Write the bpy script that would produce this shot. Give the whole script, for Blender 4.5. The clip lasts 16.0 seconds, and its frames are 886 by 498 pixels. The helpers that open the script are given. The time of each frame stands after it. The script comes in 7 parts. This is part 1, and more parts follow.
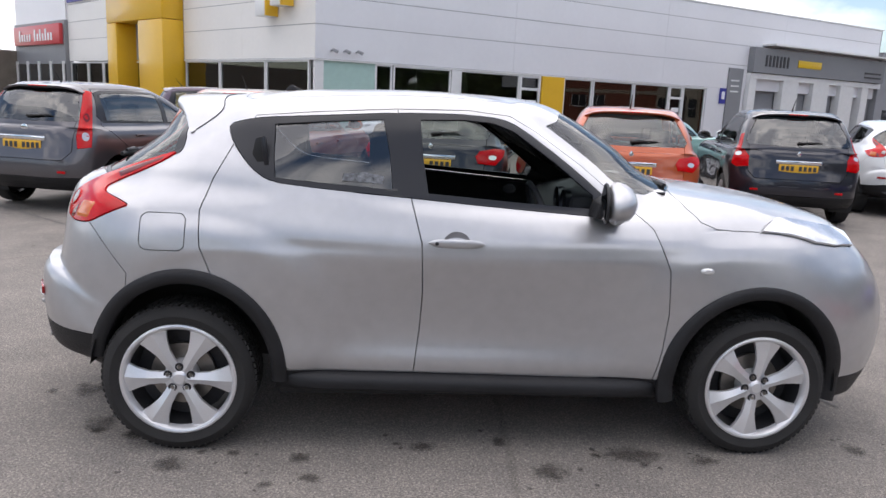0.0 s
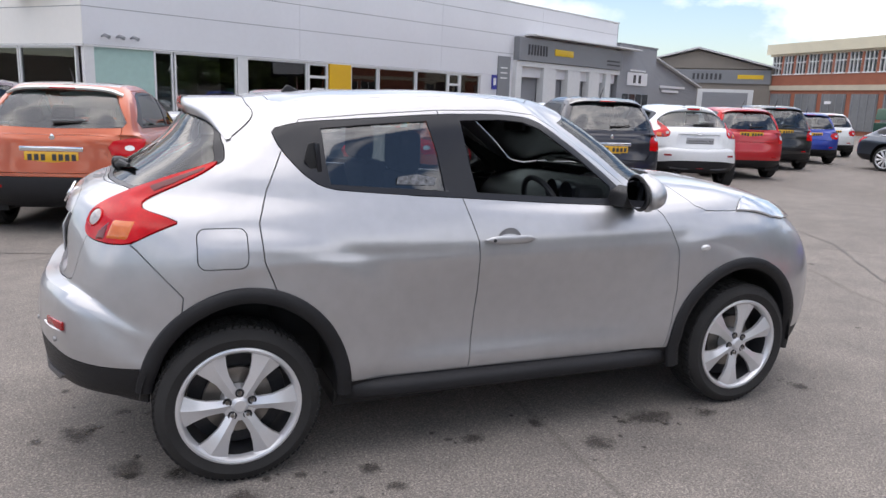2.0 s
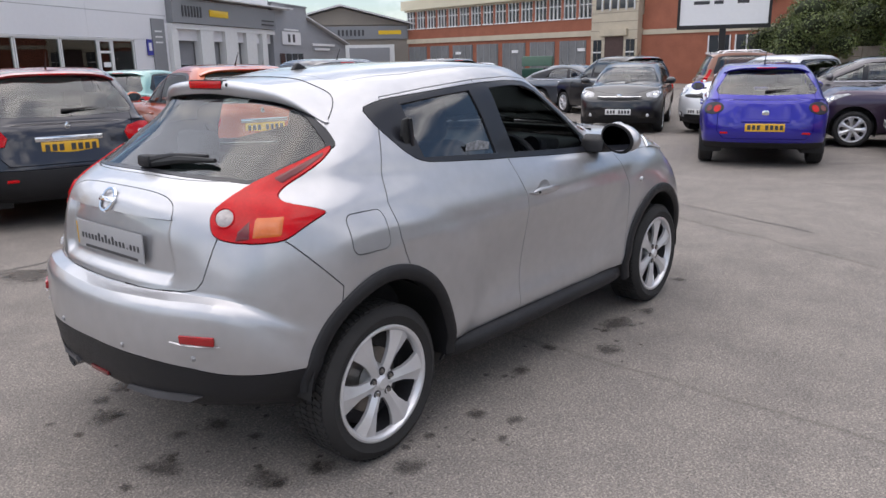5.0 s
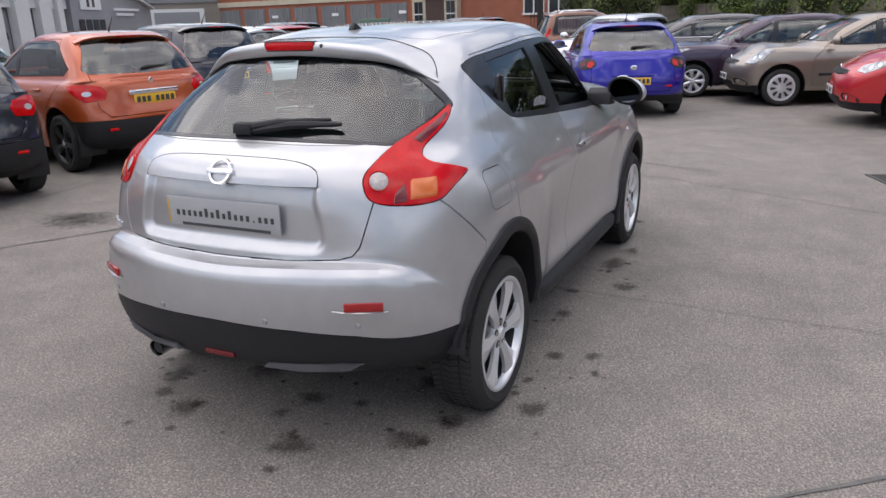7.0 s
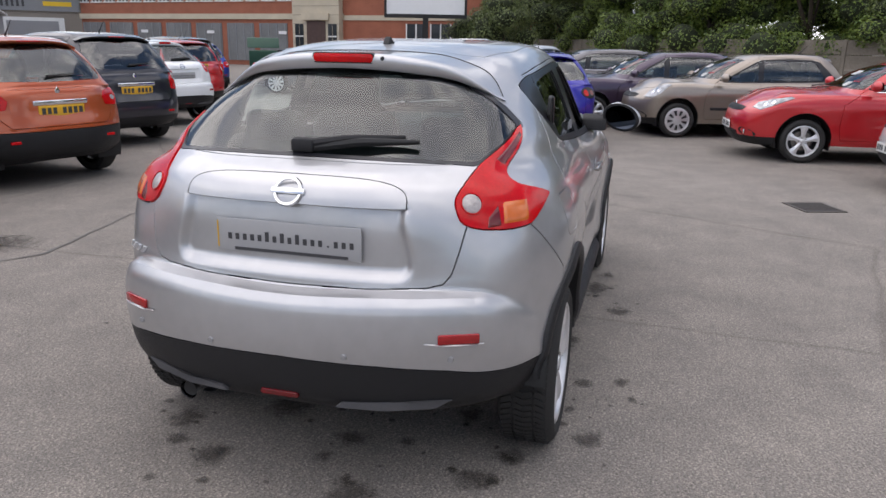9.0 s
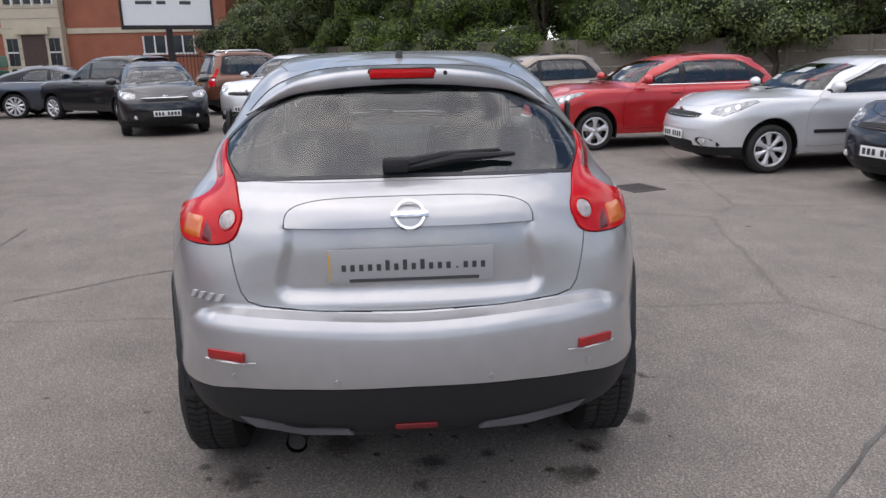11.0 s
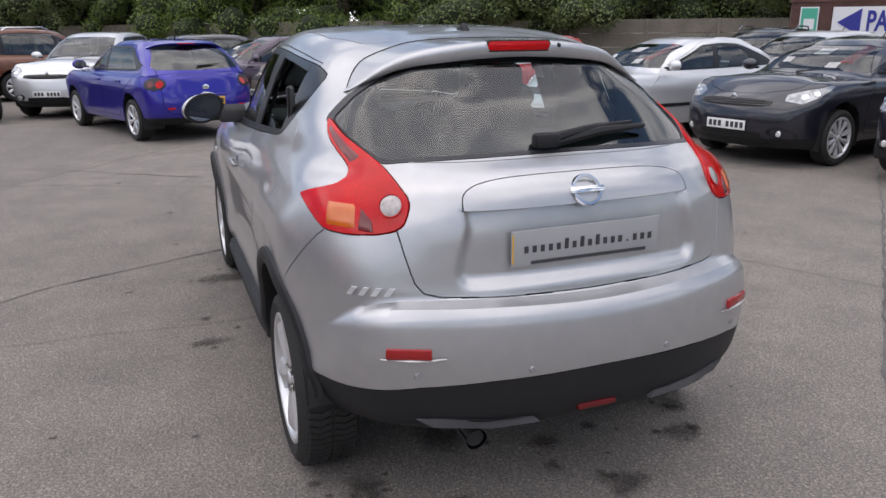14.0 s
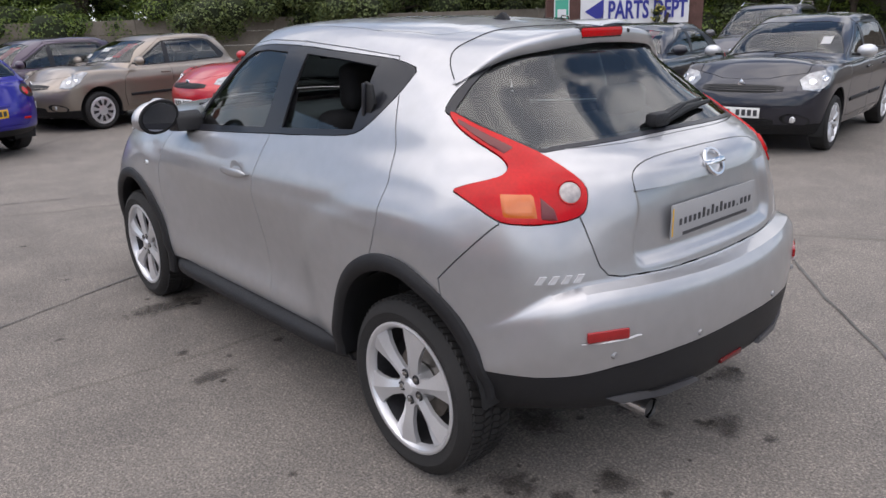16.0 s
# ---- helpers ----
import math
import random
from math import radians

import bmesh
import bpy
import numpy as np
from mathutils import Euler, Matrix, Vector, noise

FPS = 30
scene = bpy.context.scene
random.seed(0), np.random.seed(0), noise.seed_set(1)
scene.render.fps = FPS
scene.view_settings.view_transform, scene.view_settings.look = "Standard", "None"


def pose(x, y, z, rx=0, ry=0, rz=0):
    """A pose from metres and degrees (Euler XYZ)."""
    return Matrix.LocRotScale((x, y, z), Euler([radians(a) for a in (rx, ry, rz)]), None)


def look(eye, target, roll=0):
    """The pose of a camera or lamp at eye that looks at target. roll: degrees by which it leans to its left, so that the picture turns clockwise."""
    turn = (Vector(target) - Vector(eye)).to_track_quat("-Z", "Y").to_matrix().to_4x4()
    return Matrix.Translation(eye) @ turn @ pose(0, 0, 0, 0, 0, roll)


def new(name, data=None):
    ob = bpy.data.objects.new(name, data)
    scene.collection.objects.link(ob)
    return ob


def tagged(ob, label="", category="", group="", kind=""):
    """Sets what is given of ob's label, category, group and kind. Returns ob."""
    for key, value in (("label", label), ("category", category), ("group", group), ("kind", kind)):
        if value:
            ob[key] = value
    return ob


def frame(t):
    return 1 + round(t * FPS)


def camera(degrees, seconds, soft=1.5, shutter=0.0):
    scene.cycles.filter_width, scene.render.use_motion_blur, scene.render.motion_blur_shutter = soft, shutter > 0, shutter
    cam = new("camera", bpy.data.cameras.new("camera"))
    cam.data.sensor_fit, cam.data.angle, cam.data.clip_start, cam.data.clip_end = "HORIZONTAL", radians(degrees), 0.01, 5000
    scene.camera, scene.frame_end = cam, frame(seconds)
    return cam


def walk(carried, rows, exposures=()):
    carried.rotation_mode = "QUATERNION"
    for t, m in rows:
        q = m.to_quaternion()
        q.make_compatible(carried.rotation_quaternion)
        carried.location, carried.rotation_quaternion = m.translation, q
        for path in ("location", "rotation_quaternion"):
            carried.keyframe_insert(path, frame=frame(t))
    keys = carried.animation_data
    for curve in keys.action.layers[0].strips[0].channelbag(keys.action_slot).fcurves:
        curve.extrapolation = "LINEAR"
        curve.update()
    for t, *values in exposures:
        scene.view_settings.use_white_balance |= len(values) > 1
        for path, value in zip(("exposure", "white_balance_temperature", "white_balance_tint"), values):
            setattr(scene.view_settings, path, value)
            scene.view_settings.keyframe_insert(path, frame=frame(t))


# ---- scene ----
cam = camera(62.2, 16.0)
PATH = [
    (0, (0.841, -3.845, 1.516), (1.003, -1.89, 1.124), 2.7),
    (0.5, (0.568, -3.756, 1.515), (0.866, -1.818, 1.123), 2.0),
    (1, (0.283, -3.766, 1.504), (0.739, -1.856, 1.124), 2.7),
    (1.5, (-0.009, -3.701, 1.52), (0.586, -1.832, 1.129), 2.6),
    (2, (-0.336, -3.627, 1.53), (0.427, -1.823, 1.128), 2.0),
    (2.5, (-0.603, -3.606, 1.513), (0.276, -1.861, 1.087), 1.0),
    (3, (-0.866, -3.5, 1.539), (0.123, -1.827, 1.066), -0.1),
    (3.5, (-1.145, -3.328, 1.542), (-0.008, -1.755, 1.06), -0.6),
    (3.7, (-1.235, -3.271, 1.544), (-0.053, -1.731, 1.064), -0.2),
    (5.8, (-2.278, -2.406, 1.57), (-0.673, -1.344, 1.026), -1.6),
    (6, (-2.349, -2.301, 1.561), (-0.725, -1.277, 1.003), -1.5),
    (6.5, (-2.542, -1.968, 1.54), (-0.86, -1.055, 0.96), -2.4),
    (7, (-2.618, -1.857, 1.568), (-0.9, -1.024, 0.972), -1.8),
    (7.5, (-2.63, -1.854, 1.572), (-0.912, -1.004, 1.001), -1.6),
    (8, (-2.619, -1.74, 1.56), (-0.881, -0.93, 0.991), -0.9),
    (8.5, (-2.638, -1.402, 1.554), (-0.832, -0.747, 0.996), -0.2),
    (9, (-2.739, -1.114, 1.536), (-0.882, -0.602, 1.001), 1.0),
    (9.5, (-2.777, -0.808, 1.553), (-0.886, -0.454, 1.01), 1.4),
    (9.7, (-2.774, -0.651, 1.542), (-0.865, -0.388, 1.007), 1.1),
    (11.8, (-2.882, 0.19, 1.562), (-0.964, -0.028, 1.038), -1.2),
    (12, (-2.874, 0.192, 1.56), (-0.957, -0.034, 1.036), -1.0),
    (12.5, (-2.823, 0.295, 1.543), (-0.915, -0.001, 1.023), -0.3),
    (13, (-2.66, 0.617, 1.535), (-0.773, 0.224, 0.999), -1.3),
    (13.5, (-2.623, 0.89, 1.53), (-0.76, 0.397, 0.996), -0.7),
    (13.9, (-2.481, 1.125, 1.55), (-0.66, 0.519, 0.987), -1.2),
    (14, (-2.494, 1.198, 1.535), (-0.705, 0.508, 0.966), -0.5),
    (14.5, (-2.336, 1.531, 1.552), (-0.65, 0.612, 0.991), -0.2),
    (15, (-2.215, 1.805, 1.535), (-0.574, 0.795, 1.001), -1.4),
    (15.5, (-2.029, 2.046, 1.531), (-0.484, 0.911, 0.96), -0.7),
    (16, (-1.839, 2.243, 1.538), (-0.387, 1.001, 0.946), -1.9),
]
EXPOSURES = [(0.0, 0.76), (1.5, 0.80), (3.5, 0.71), (6.0, 0.63), (9.5, 0.50), (12.5, 0.44), (14.0, 0.42), (16.0, 0.50)]
walk(cam, [(t, look(eye, target, roll)) for t, eye, target, roll in PATH], EXPOSURES)

# ---- light ----
world = bpy.data.worlds.new("sky")
scene.world = world
world.use_nodes = True
_n, _l = world.node_tree.nodes, world.node_tree.links
SUN_HIGH, SUN_ROUND = 76, 345          # degrees: elevation, and azimuth clockwise from +y
sky = _n.new("ShaderNodeTexSky")
sky.sky_type, sky.sun_disc = "NISHITA", False
sky.sun_elevation, sky.sun_rotation = radians(SUN_HIGH), radians(SUN_ROUND)
_tc, _map = _n.new("ShaderNodeTexCoord"), _n.new("ShaderNodeMapping")
_map.inputs["Scale"].default_value = (1.4, 1.4, 2.6)
_cl = _n.new("ShaderNodeTexNoise")
_cl.inputs["Scale"].default_value, _cl.inputs["Detail"].default_value, _cl.inputs["Roughness"].default_value = 2.1, 7, 0.55
_ramp = _n.new("ShaderNodeValToRGB")
_ramp.color_ramp.elements[0].position, _ramp.color_ramp.elements[1].position = 0.45, 0.58
_shade = _n.new("ShaderNodeTexNoise")
_shade.inputs["Scale"].default_value, _shade.inputs["Detail"].default_value = 3.7, 5
_tone = _n.new("ShaderNodeValToRGB")
_tone.color_ramp.elements[0].position, _tone.color_ramp.elements[0].color = 0.32, (6.3, 6.5, 7.3, 1)
_tone.color_ramp.elements[1].position, _tone.color_ramp.elements[1].color = 0.62, (12.4, 12.1, 12.5, 1)
_mix = _n.new("ShaderNodeMix")
_mix.data_type = "RGBA"
_l.new(_tc.outputs["Generated"], _map.inputs[0])
_l.new(_map.outputs[0], _cl.inputs["Vector"])
_l.new(_map.outputs[0], _shade.inputs["Vector"])
_l.new(_cl.outputs[0], _ramp.inputs[0])
_l.new(_shade.outputs[0], _tone.inputs[0])
_l.new(_ramp.outputs[0], _mix.inputs["Factor"])
_l.new(sky.outputs[0], _mix.inputs[6])
_l.new(_tone.outputs[0], _mix.inputs[7])
_l.new(_mix.outputs[2], _n["Background"].inputs[0])
_n["Background"].inputs[1].default_value = 0.1
_sun = bpy.data.lights.new("sun", "SUN")
_sun.energy, _sun.angle, _sun.color = 1.6, radians(110), (1.0, 0.92, 0.87)
sun = new("sun", _sun)
sun.matrix_world = look((0, 0, 30), (-30 * math.sin(radians(SUN_ROUND)) / math.tan(radians(SUN_HIGH)), -30 * math.cos(radians(SUN_ROUND)) / math.tan(radians(SUN_HIGH)), 0))


# ---- materials ----
def pbr(name, col, rough=0.5, metal=0.0, coat=0.0, vary=0.0, scale=6.0, bump=0.0, bscale=80.0, spec=0.5, rvary=0.0, emit=None, fine=0.0):
    """A surface with colour variation at two scales, varied roughness and fine relief."""
    m = bpy.data.materials.new(name)
    m.use_nodes = True
    n, l = m.node_tree.nodes, m.node_tree.links
    b = n["Principled BSDF"]
    b.inputs["Base Color"].default_value = (*col, 1)
    b.inputs["Roughness"].default_value, b.inputs["Metallic"].default_value = rough, metal
    b.inputs["Coat Weight"].default_value, b.inputs["Coat Roughness"].default_value = coat, 0.03
    b.inputs["Specular IOR Level"].default_value = spec
    if emit:
        b.inputs["Emission Color"].default_value, b.inputs["Emission Strength"].default_value = (*col, 1), emit
    tc = n.new("ShaderNodeTexCoord")

    def noise_node(s, detail=4):
        t = n.new("ShaderNodeTexNoise")
        t.inputs["Scale"].default_value, t.inputs["Detail"].default_value = s, detail
        l.new(tc.outputs["Object"], t.inputs["Vector"])
        return t
    if vary or fine:
        big, small = noise_node(scale), noise_node(scale * 14, 3)
        rng = n.new("ShaderNodeMapRange")
        rng.inputs["From Min"].default_value, rng.inputs["From Max"].default_value = 0.25, 0.75
        rng.inputs["To Min"].default_value, rng.inputs["To Max"].default_value = 1 - vary, 1 + vary
        l.new(big.outputs[0], rng.inputs[0])
        rng2 = n.new("ShaderNodeMapRange")
        rng2.inputs["From Min"].default_value, rng2.inputs["From Max"].default_value = 0.25, 0.75
        rng2.inputs["To Min"].default_value, rng2.inputs["To Max"].default_value = 1 - max(fine, vary / 2), 1 + max(fine, vary / 2)
        l.new(small.outputs[0], rng2.inputs[0])
        mul = n.new("ShaderNodeMath")
        mul.operation = "MULTIPLY"
        l.new(rng.outputs[0], mul.inputs[0]), l.new(rng2.outputs[0], mul.inputs[1])
        sc = n.new("ShaderNodeVectorMath")
        sc.operation = "SCALE"
        sc.inputs[0].default_value = col
        l.new(mul.outputs[0], sc.inputs["Scale"])
        l.new(sc.outputs[0], b.inputs["Base Color"])
    if rvary:
        rr = noise_node(scale * 2)
        mr = n.new("ShaderNodeMapRange")
        mr.inputs["To Min"].default_value, mr.inputs["To Max"].default_value = max(0, rough - rvary), min(1, rough + rvary)
        l.new(rr.outputs[0], mr.inputs[0]), l.new(mr.outputs[0], b.inputs["Roughness"])
    if bump:
        bn = noise_node(bscale, 2)
        bp = n.new("ShaderNodeBump")
        bp.inputs["Strength"].default_value, bp.inputs["Distance"].default_value = bump, 0.01
        l.new(bn.outputs[0], bp.inputs["Height"]), l.new(bp.outputs[0], b.inputs["Normal"])
    return m


def paint(name, col, metal=0.0, rough=0.35):
    return pbr(name, col, rough, metal, 1.0, vary=0.02, scale=1.5, fine=0.02)


def glass(name, tint, gloss=0.02, ior=1.5):
    """Thin pane: tinted see-through with a mirror-like surface."""
    m = bpy.data.materials.new(name)
    m.use_nodes = True
    n, l = m.node_tree.nodes, m.node_tree.links
    n.remove(n["Principled BSDF"])
    tr, gl, fr, mx = (n.new("ShaderNode" + k) for k in ("BsdfTransparent", "BsdfGlossy", "Fresnel", "MixShader"))
    tr.inputs[0].default_value = (*tint, 1)
    gl.inputs["Roughness"].default_value = gloss
    fr.inputs[0].default_value = ior
    l.new(fr.outputs[0], mx.inputs[0]), l.new(tr.outputs[0], mx.inputs[1]), l.new(gl.outputs[0], mx.inputs[2])
    l.new(mx.outputs[0], n["Material Output"].inputs[0])
    return m


SILVER = pbr("silver_paint", (0.49, 0.49, 0.505), 0.36, 0.72, 0.85, vary=0.015, scale=1.2, fine=0.04)
ROUGHSILVER = pbr("matt_silver", (0.36, 0.36, 0.37), 0.5, 0.5)
SCUFFED = pbr("scuffed_plastic", (.075, .075, .082), .45, vary=.15)
TRIM = pbr("black_plastic", (0.014, 0.014, 0.016), 0.50, vary=0.15, scale=5, bump=0.2, bscale=900, spec=0.35)
GLOSSTRIM = pbr("pillar_black", (0.012, 0.0125, 0.017), 0.32, coat=0.12, spec=0.4, vary=0.05)
RUBBER = pbr("tyre_rubber", (0.020, 0.019, 0.019), 0.8, vary=0.2, scale=9, bump=0.3, bscale=300)
ALLOY = pbr("alloy", (0.70, 0.70, 0.72), 0.30, 0.55, 0.6, vary=0.04, scale=9, rvary=0.06)
DARKALLOY = pbr("dark_steel_and_shade", (0.05, 0.05, 0.055), 0.5, 0.6, vary=0.2)
DISC = pbr("brake_disc", (0.28, 0.26, 0.24), 0.4, 0.9, vary=0.2, scale=20)
CHROME = pbr("chrome", (0.8, 0.8, 0.82), 0.08, 1.0)
INTERIOR = pbr("interior_black", (0.042, 0.042, 0.046), 0.65, vary=0.15, bump=0.2, bscale=400)
FABRIC = pbr("seat_fabric", (0.014, 0.014, 0.016), 0.9, vary=0.2, bump=0.4, bscale=700)
LINING = pbr("roof_lining", (0.30, 0.29, 0.28), 0.9, vary=0.05)
SEAL = pbr("rubber_seal", (0.012, 0.012, 0.013), 0.6)
REDLENS = pbr("red_lens", (0.52, 0.002, 0.005), 0.14, coat=0.2, vary=0.2, scale=7, spec=0.25)
REFLECTOR = pbr("reflector_red", (0.33, 0.012, 0.014), 0.2, coat=0.4, vary=0.1, scale=60)
DARKLENS = pbr("dark_red_lens", (0.13, 0.003, 0.006), 0.18, coat=0.4, vary=0.08, scale=25)
AMBERLENS = pbr("amber_lens", (0.60, 0.13, 0.010), 0.2, coat=0.8, vary=0.08, scale=30)
CLEARLENS = pbr("clear_lens", (0.72, 0.72, 0.72), 0.10, 0.35, coat=1.0, vary=0.12, scale=40)
HEADLENS = pbr("headlamp_lens", (0.74, 0.75, 0.78), 0.10, 0.45, coat=1.0, vary=0.3, scale=9, rvary=.08)
PARKED_HEADLENS = pbr("parked_headlamp_lens", (0.34, 0.35, 0.37), 0.12, 0.35, coat=1.0, vary=0.5, scale=16)
PRISMLENS = pbr("ribbed_clear_lens", (0.40, 0.36, 0.35), 0.28, 0.2, coat=1.0, vary=0.3, scale=70)
LAMPGLASS = glass("lamp_cover", (0.85, 0.85, 0.87), 0.01)
CLEARGLASS = glass("clear_glass", (0.70, 0.77, 0.74), 0.0, 1.75)
PRIVACY = glass("privacy_glass", (0.36, 0.42, 0.46), 0.0, 2.2)
SCREEN = glass("screen_glass", (0.62, 0.76, 0.74), 0.0, 1.95)
PARKED_GLASS = glass("parked_car_glass", (0.66, 0.76, 0.73), 0.0, 2.1)
MIRROR = pbr("mirror", (0.20, 0.21, 0.24), 0.01, 1.0)
YELLOWPLATE = pbr("yellow_plate", (0.75, 0.42, 0.02), 0.4, coat=0.4)
WHITEPLATE = pbr("white_plate", (0.78, 0.78, 0.76), 0.4, coat=0.4)
GREYPLATE = pbr("grey_plate", (0.36, 0.36, 0.37), 0.45, coat=0.3, vary=0.03)
PRINT = pbr("print_dark", (0.045, 0.045, 0.05), 0.5)
REDSTICKER = pbr("red_sticker", (0.70, 0.06, 0.07), 0.5)
WHITESTICKER = pbr("white_sticker", (0.8, 0.8, 0.8), 0.5)
BLUESTICKER = pbr("blue_sticker", (0.25, 0.5, 0.75), 0.5)


# ---- mesh helpers ----
def finish(bm, name, material, parent=None, label="", smooth=True, angle=35):
    me = bpy.data.meshes.new(name)
    bm.to_mesh(me)
    bm.free()
    me.materials.append(material)
    if smooth and len(me.polygons):
        me.shade_smooth()
        me.set_sharp_from_angle(angle=radians(angle))
    ob = new(name, me)
    if parent:
        ob.parent = parent
    if label:
        ob["label"] = label
    return ob


def part(name, bm, material, parent, label="", smooth=True, angle=35):
    """Links a bmesh as one mesh object under a thing or a part."""
    return finish(bm, name, material, parent, label, smooth, angle)


def thing(name, label, category, m=None, group="", kind=""):
    e = new(name)
    e.empty_display_size = 0.2
    if m is not None:
        e.matrix_basis = m
    return tagged(e, label, category, group, kind)


def boxmesh(sx, sy, sz, at=(0, 0, 0), bevel=0.0, m=None, seg=2):
    bm = bmesh.new()
    bmesh.ops.create_cube(bm, size=1, matrix=Matrix.Translation(at) @ (m or Matrix()) @ Matrix.Diagonal((sx, sy, sz, 1)))
    if bevel:
        bmesh.ops.bevel(bm, geom=bm.edges[:], offset=bevel, segments=seg, affect="EDGES", profile=0.5)
    return bm


def join(*bms):
    """Joins bmeshes into the first."""
    out = bms[0]
    for b in bms[1:]:
        me = bpy.data.meshes.new("tmp")
        b.to_mesh(me)
        b.free()
        out.from_mesh(me)
        bpy.data.meshes.remove(me)
    return out


def lathe(profile, n=48, axis="y", closed=False):
    """Turns (radius, along) pairs round an axis."""
    bm = bmesh.new()
    rings = []
    for i in range(n):
        a = 2 * math.pi * i / n
        ring = []
        for r, h in profile:
            p = (r * math.cos(a), h, r * math.sin(a)) if axis == "y" else (r * math.cos(a), r * math.sin(a), h) if axis == "z" else (h, r * math.cos(a), r * math.sin(a))
            ring.append(bm.verts.new(p))
        rings.append(ring)
    k = len(profile)
    for i in range(n):
        a, b = rings[i], rings[(i + 1) % n]
        for j in range(k if closed else k - 1):
            bm.faces.new((a[j], a[(j + 1) % k], b[(j + 1) % k], b[j]))
    bmesh.ops.remove_doubles(bm, verts=bm.verts[:], dist=1e-5)
    bmesh.ops.recalc_face_normals(bm, faces=bm.faces[:])
    return bm


def prism(pts, depth, A=(1, 0, 0), B=(0, 0, 1), at=(0, 0, 0), bevel=0.0):
    """A flat outline in the plane of A and B, given thickness along A x B."""
    A, B, at = Vector(A), Vector(B), Vector(at)
    D = A.cross(B).normalized()
    bm = bmesh.new()
    vs = [bm.verts.new(at + A * a + B * b) for a, b in pts]
    f = bm.faces.new(vs)
    r = bmesh.ops.extrude_face_region(bm, geom=[f])
    bmesh.ops.translate(bm, vec=D * depth, verts=[g for g in r["geom"] if isinstance(g, bmesh.types.BMVert)])
    bmesh.ops.recalc_face_normals(bm, faces=bm.faces[:])
    if bevel:
        bmesh.ops.bevel(bm, geom=bm.edges[:], offset=bevel, segments=2, affect="EDGES", profile=0.5)
    return bm


def tube(pts, r, n=8, caps=True):
    """A round bar along points."""
    bm = bmesh.new()
    pts = [Vector(p) for p in pts]
    rings = []
    for i, p in enumerate(pts):
        d = (pts[min(i + 1, len(pts) - 1)] - pts[max(i - 1, 0)]).normalized()
        a = d.cross(Vector((0, 0, 1)))
        if a.length < 0.05:
            a = d.cross(Vector((1, 0, 0)))
        a.normalize()
        b = d.cross(a)
        rr = r[i] if isinstance(r, (list, tuple)) else r
        rings.append([bm.verts.new(p + a * rr * math.cos(2 * math.pi * k / n) + b * rr * math.sin(2 * math.pi * k / n)) for k in range(n)])
    for p, q in zip(rings, rings[1:]):
        for k in range(n):
            bm.faces.new((p[k], p[(k + 1) % n], q[(k + 1) % n], q[k]))
    if caps:
        bm.faces.new(rings[0][::-1]), bm.faces.new(rings[-1])
    bmesh.ops.recalc_face_normals(bm, faces=bm.faces[:])
    return bm


def eased(poly, k=.22):
    """The outline with its corners cut once."""
    out = []
    for (a, b), (c, d) in zip(poly, poly[1:] + poly[:1]):
        out += [(a + (c - a) * k, b + (d - b) * k), (c + (a - c) * k, d + (b - d) * k)]
    return out


def rounded(x0, z0, x1, z1, r, n=4):
    """Outline of a rectangle with round corners."""
    out = []
    for cx, cz, a0 in ((x1 - r, z1 - r, 0), (x0 + r, z1 - r, 90), (x0 + r, z0 + r, 180), (x1 - r, z0 + r, 270)):
        out += [(cx + r * math.cos(radians(a0 + 90 * i / n)), cz + r * math.sin(radians(a0 + 90 * i / n))) for i in range(n + 1)]
    return out


def ellipse(cx, cz, rx, rz, a0=0, a1=360, n=40):
    return [(cx + rx * math.cos(radians(a0 + (a1 - a0) * i / n)), cz + rz * math.sin(radians(a0 + (a1 - a0) * i / n))) for i in range(n + (a1 - a0 < 360))]


def text_mesh(words, size, extrude=0.001, bold=0.0):
    """Lettering as a mesh, centred, in the x-y plane."""
    cu = bpy.data.curves.new("words", "FONT")
    cu.body, cu.size, cu.extrude, cu.align_x, cu.align_y, cu.offset = words, size, extrude, "CENTER", "CENTER", bold
    cu.resolution_u = 3
    ob = bpy.data.objects.new("words", cu)
    scene.collection.objects.link(ob)
    me = bpy.data.meshes.new_from_object(ob.evaluated_get(bpy.context.evaluated_depsgraph_get()))
    bm = bmesh.new()
    bm.from_mesh(me)
    bpy.data.objects.remove(ob), bpy.data.meshes.remove(me), bpy.data.curves.remove(cu)
    return bm


def bar_mesh(pattern, size, extrude=0.001):
    """A trade name as plain upright bars, centred, in the x-y plane: t tall, x low, a dot a point, a space a gap."""
    bm = bmesh.new()
    step, x = size * .55, -size * .55 * (len(pattern) - 1) / 2
    for k in pattern:
        if k != " ":
            h = {"t": .66, "x": .42, ".": .10}[k] * size
            w = (.13 if k == "." else .27) * size
            bmesh.ops.create_cube(bm, size=1, matrix=Matrix.Translation((x, h / 2 - size * .34, 0)) @ Matrix.Diagonal((w, h, 2 * extrude, 1)))
        x += step
    return bm


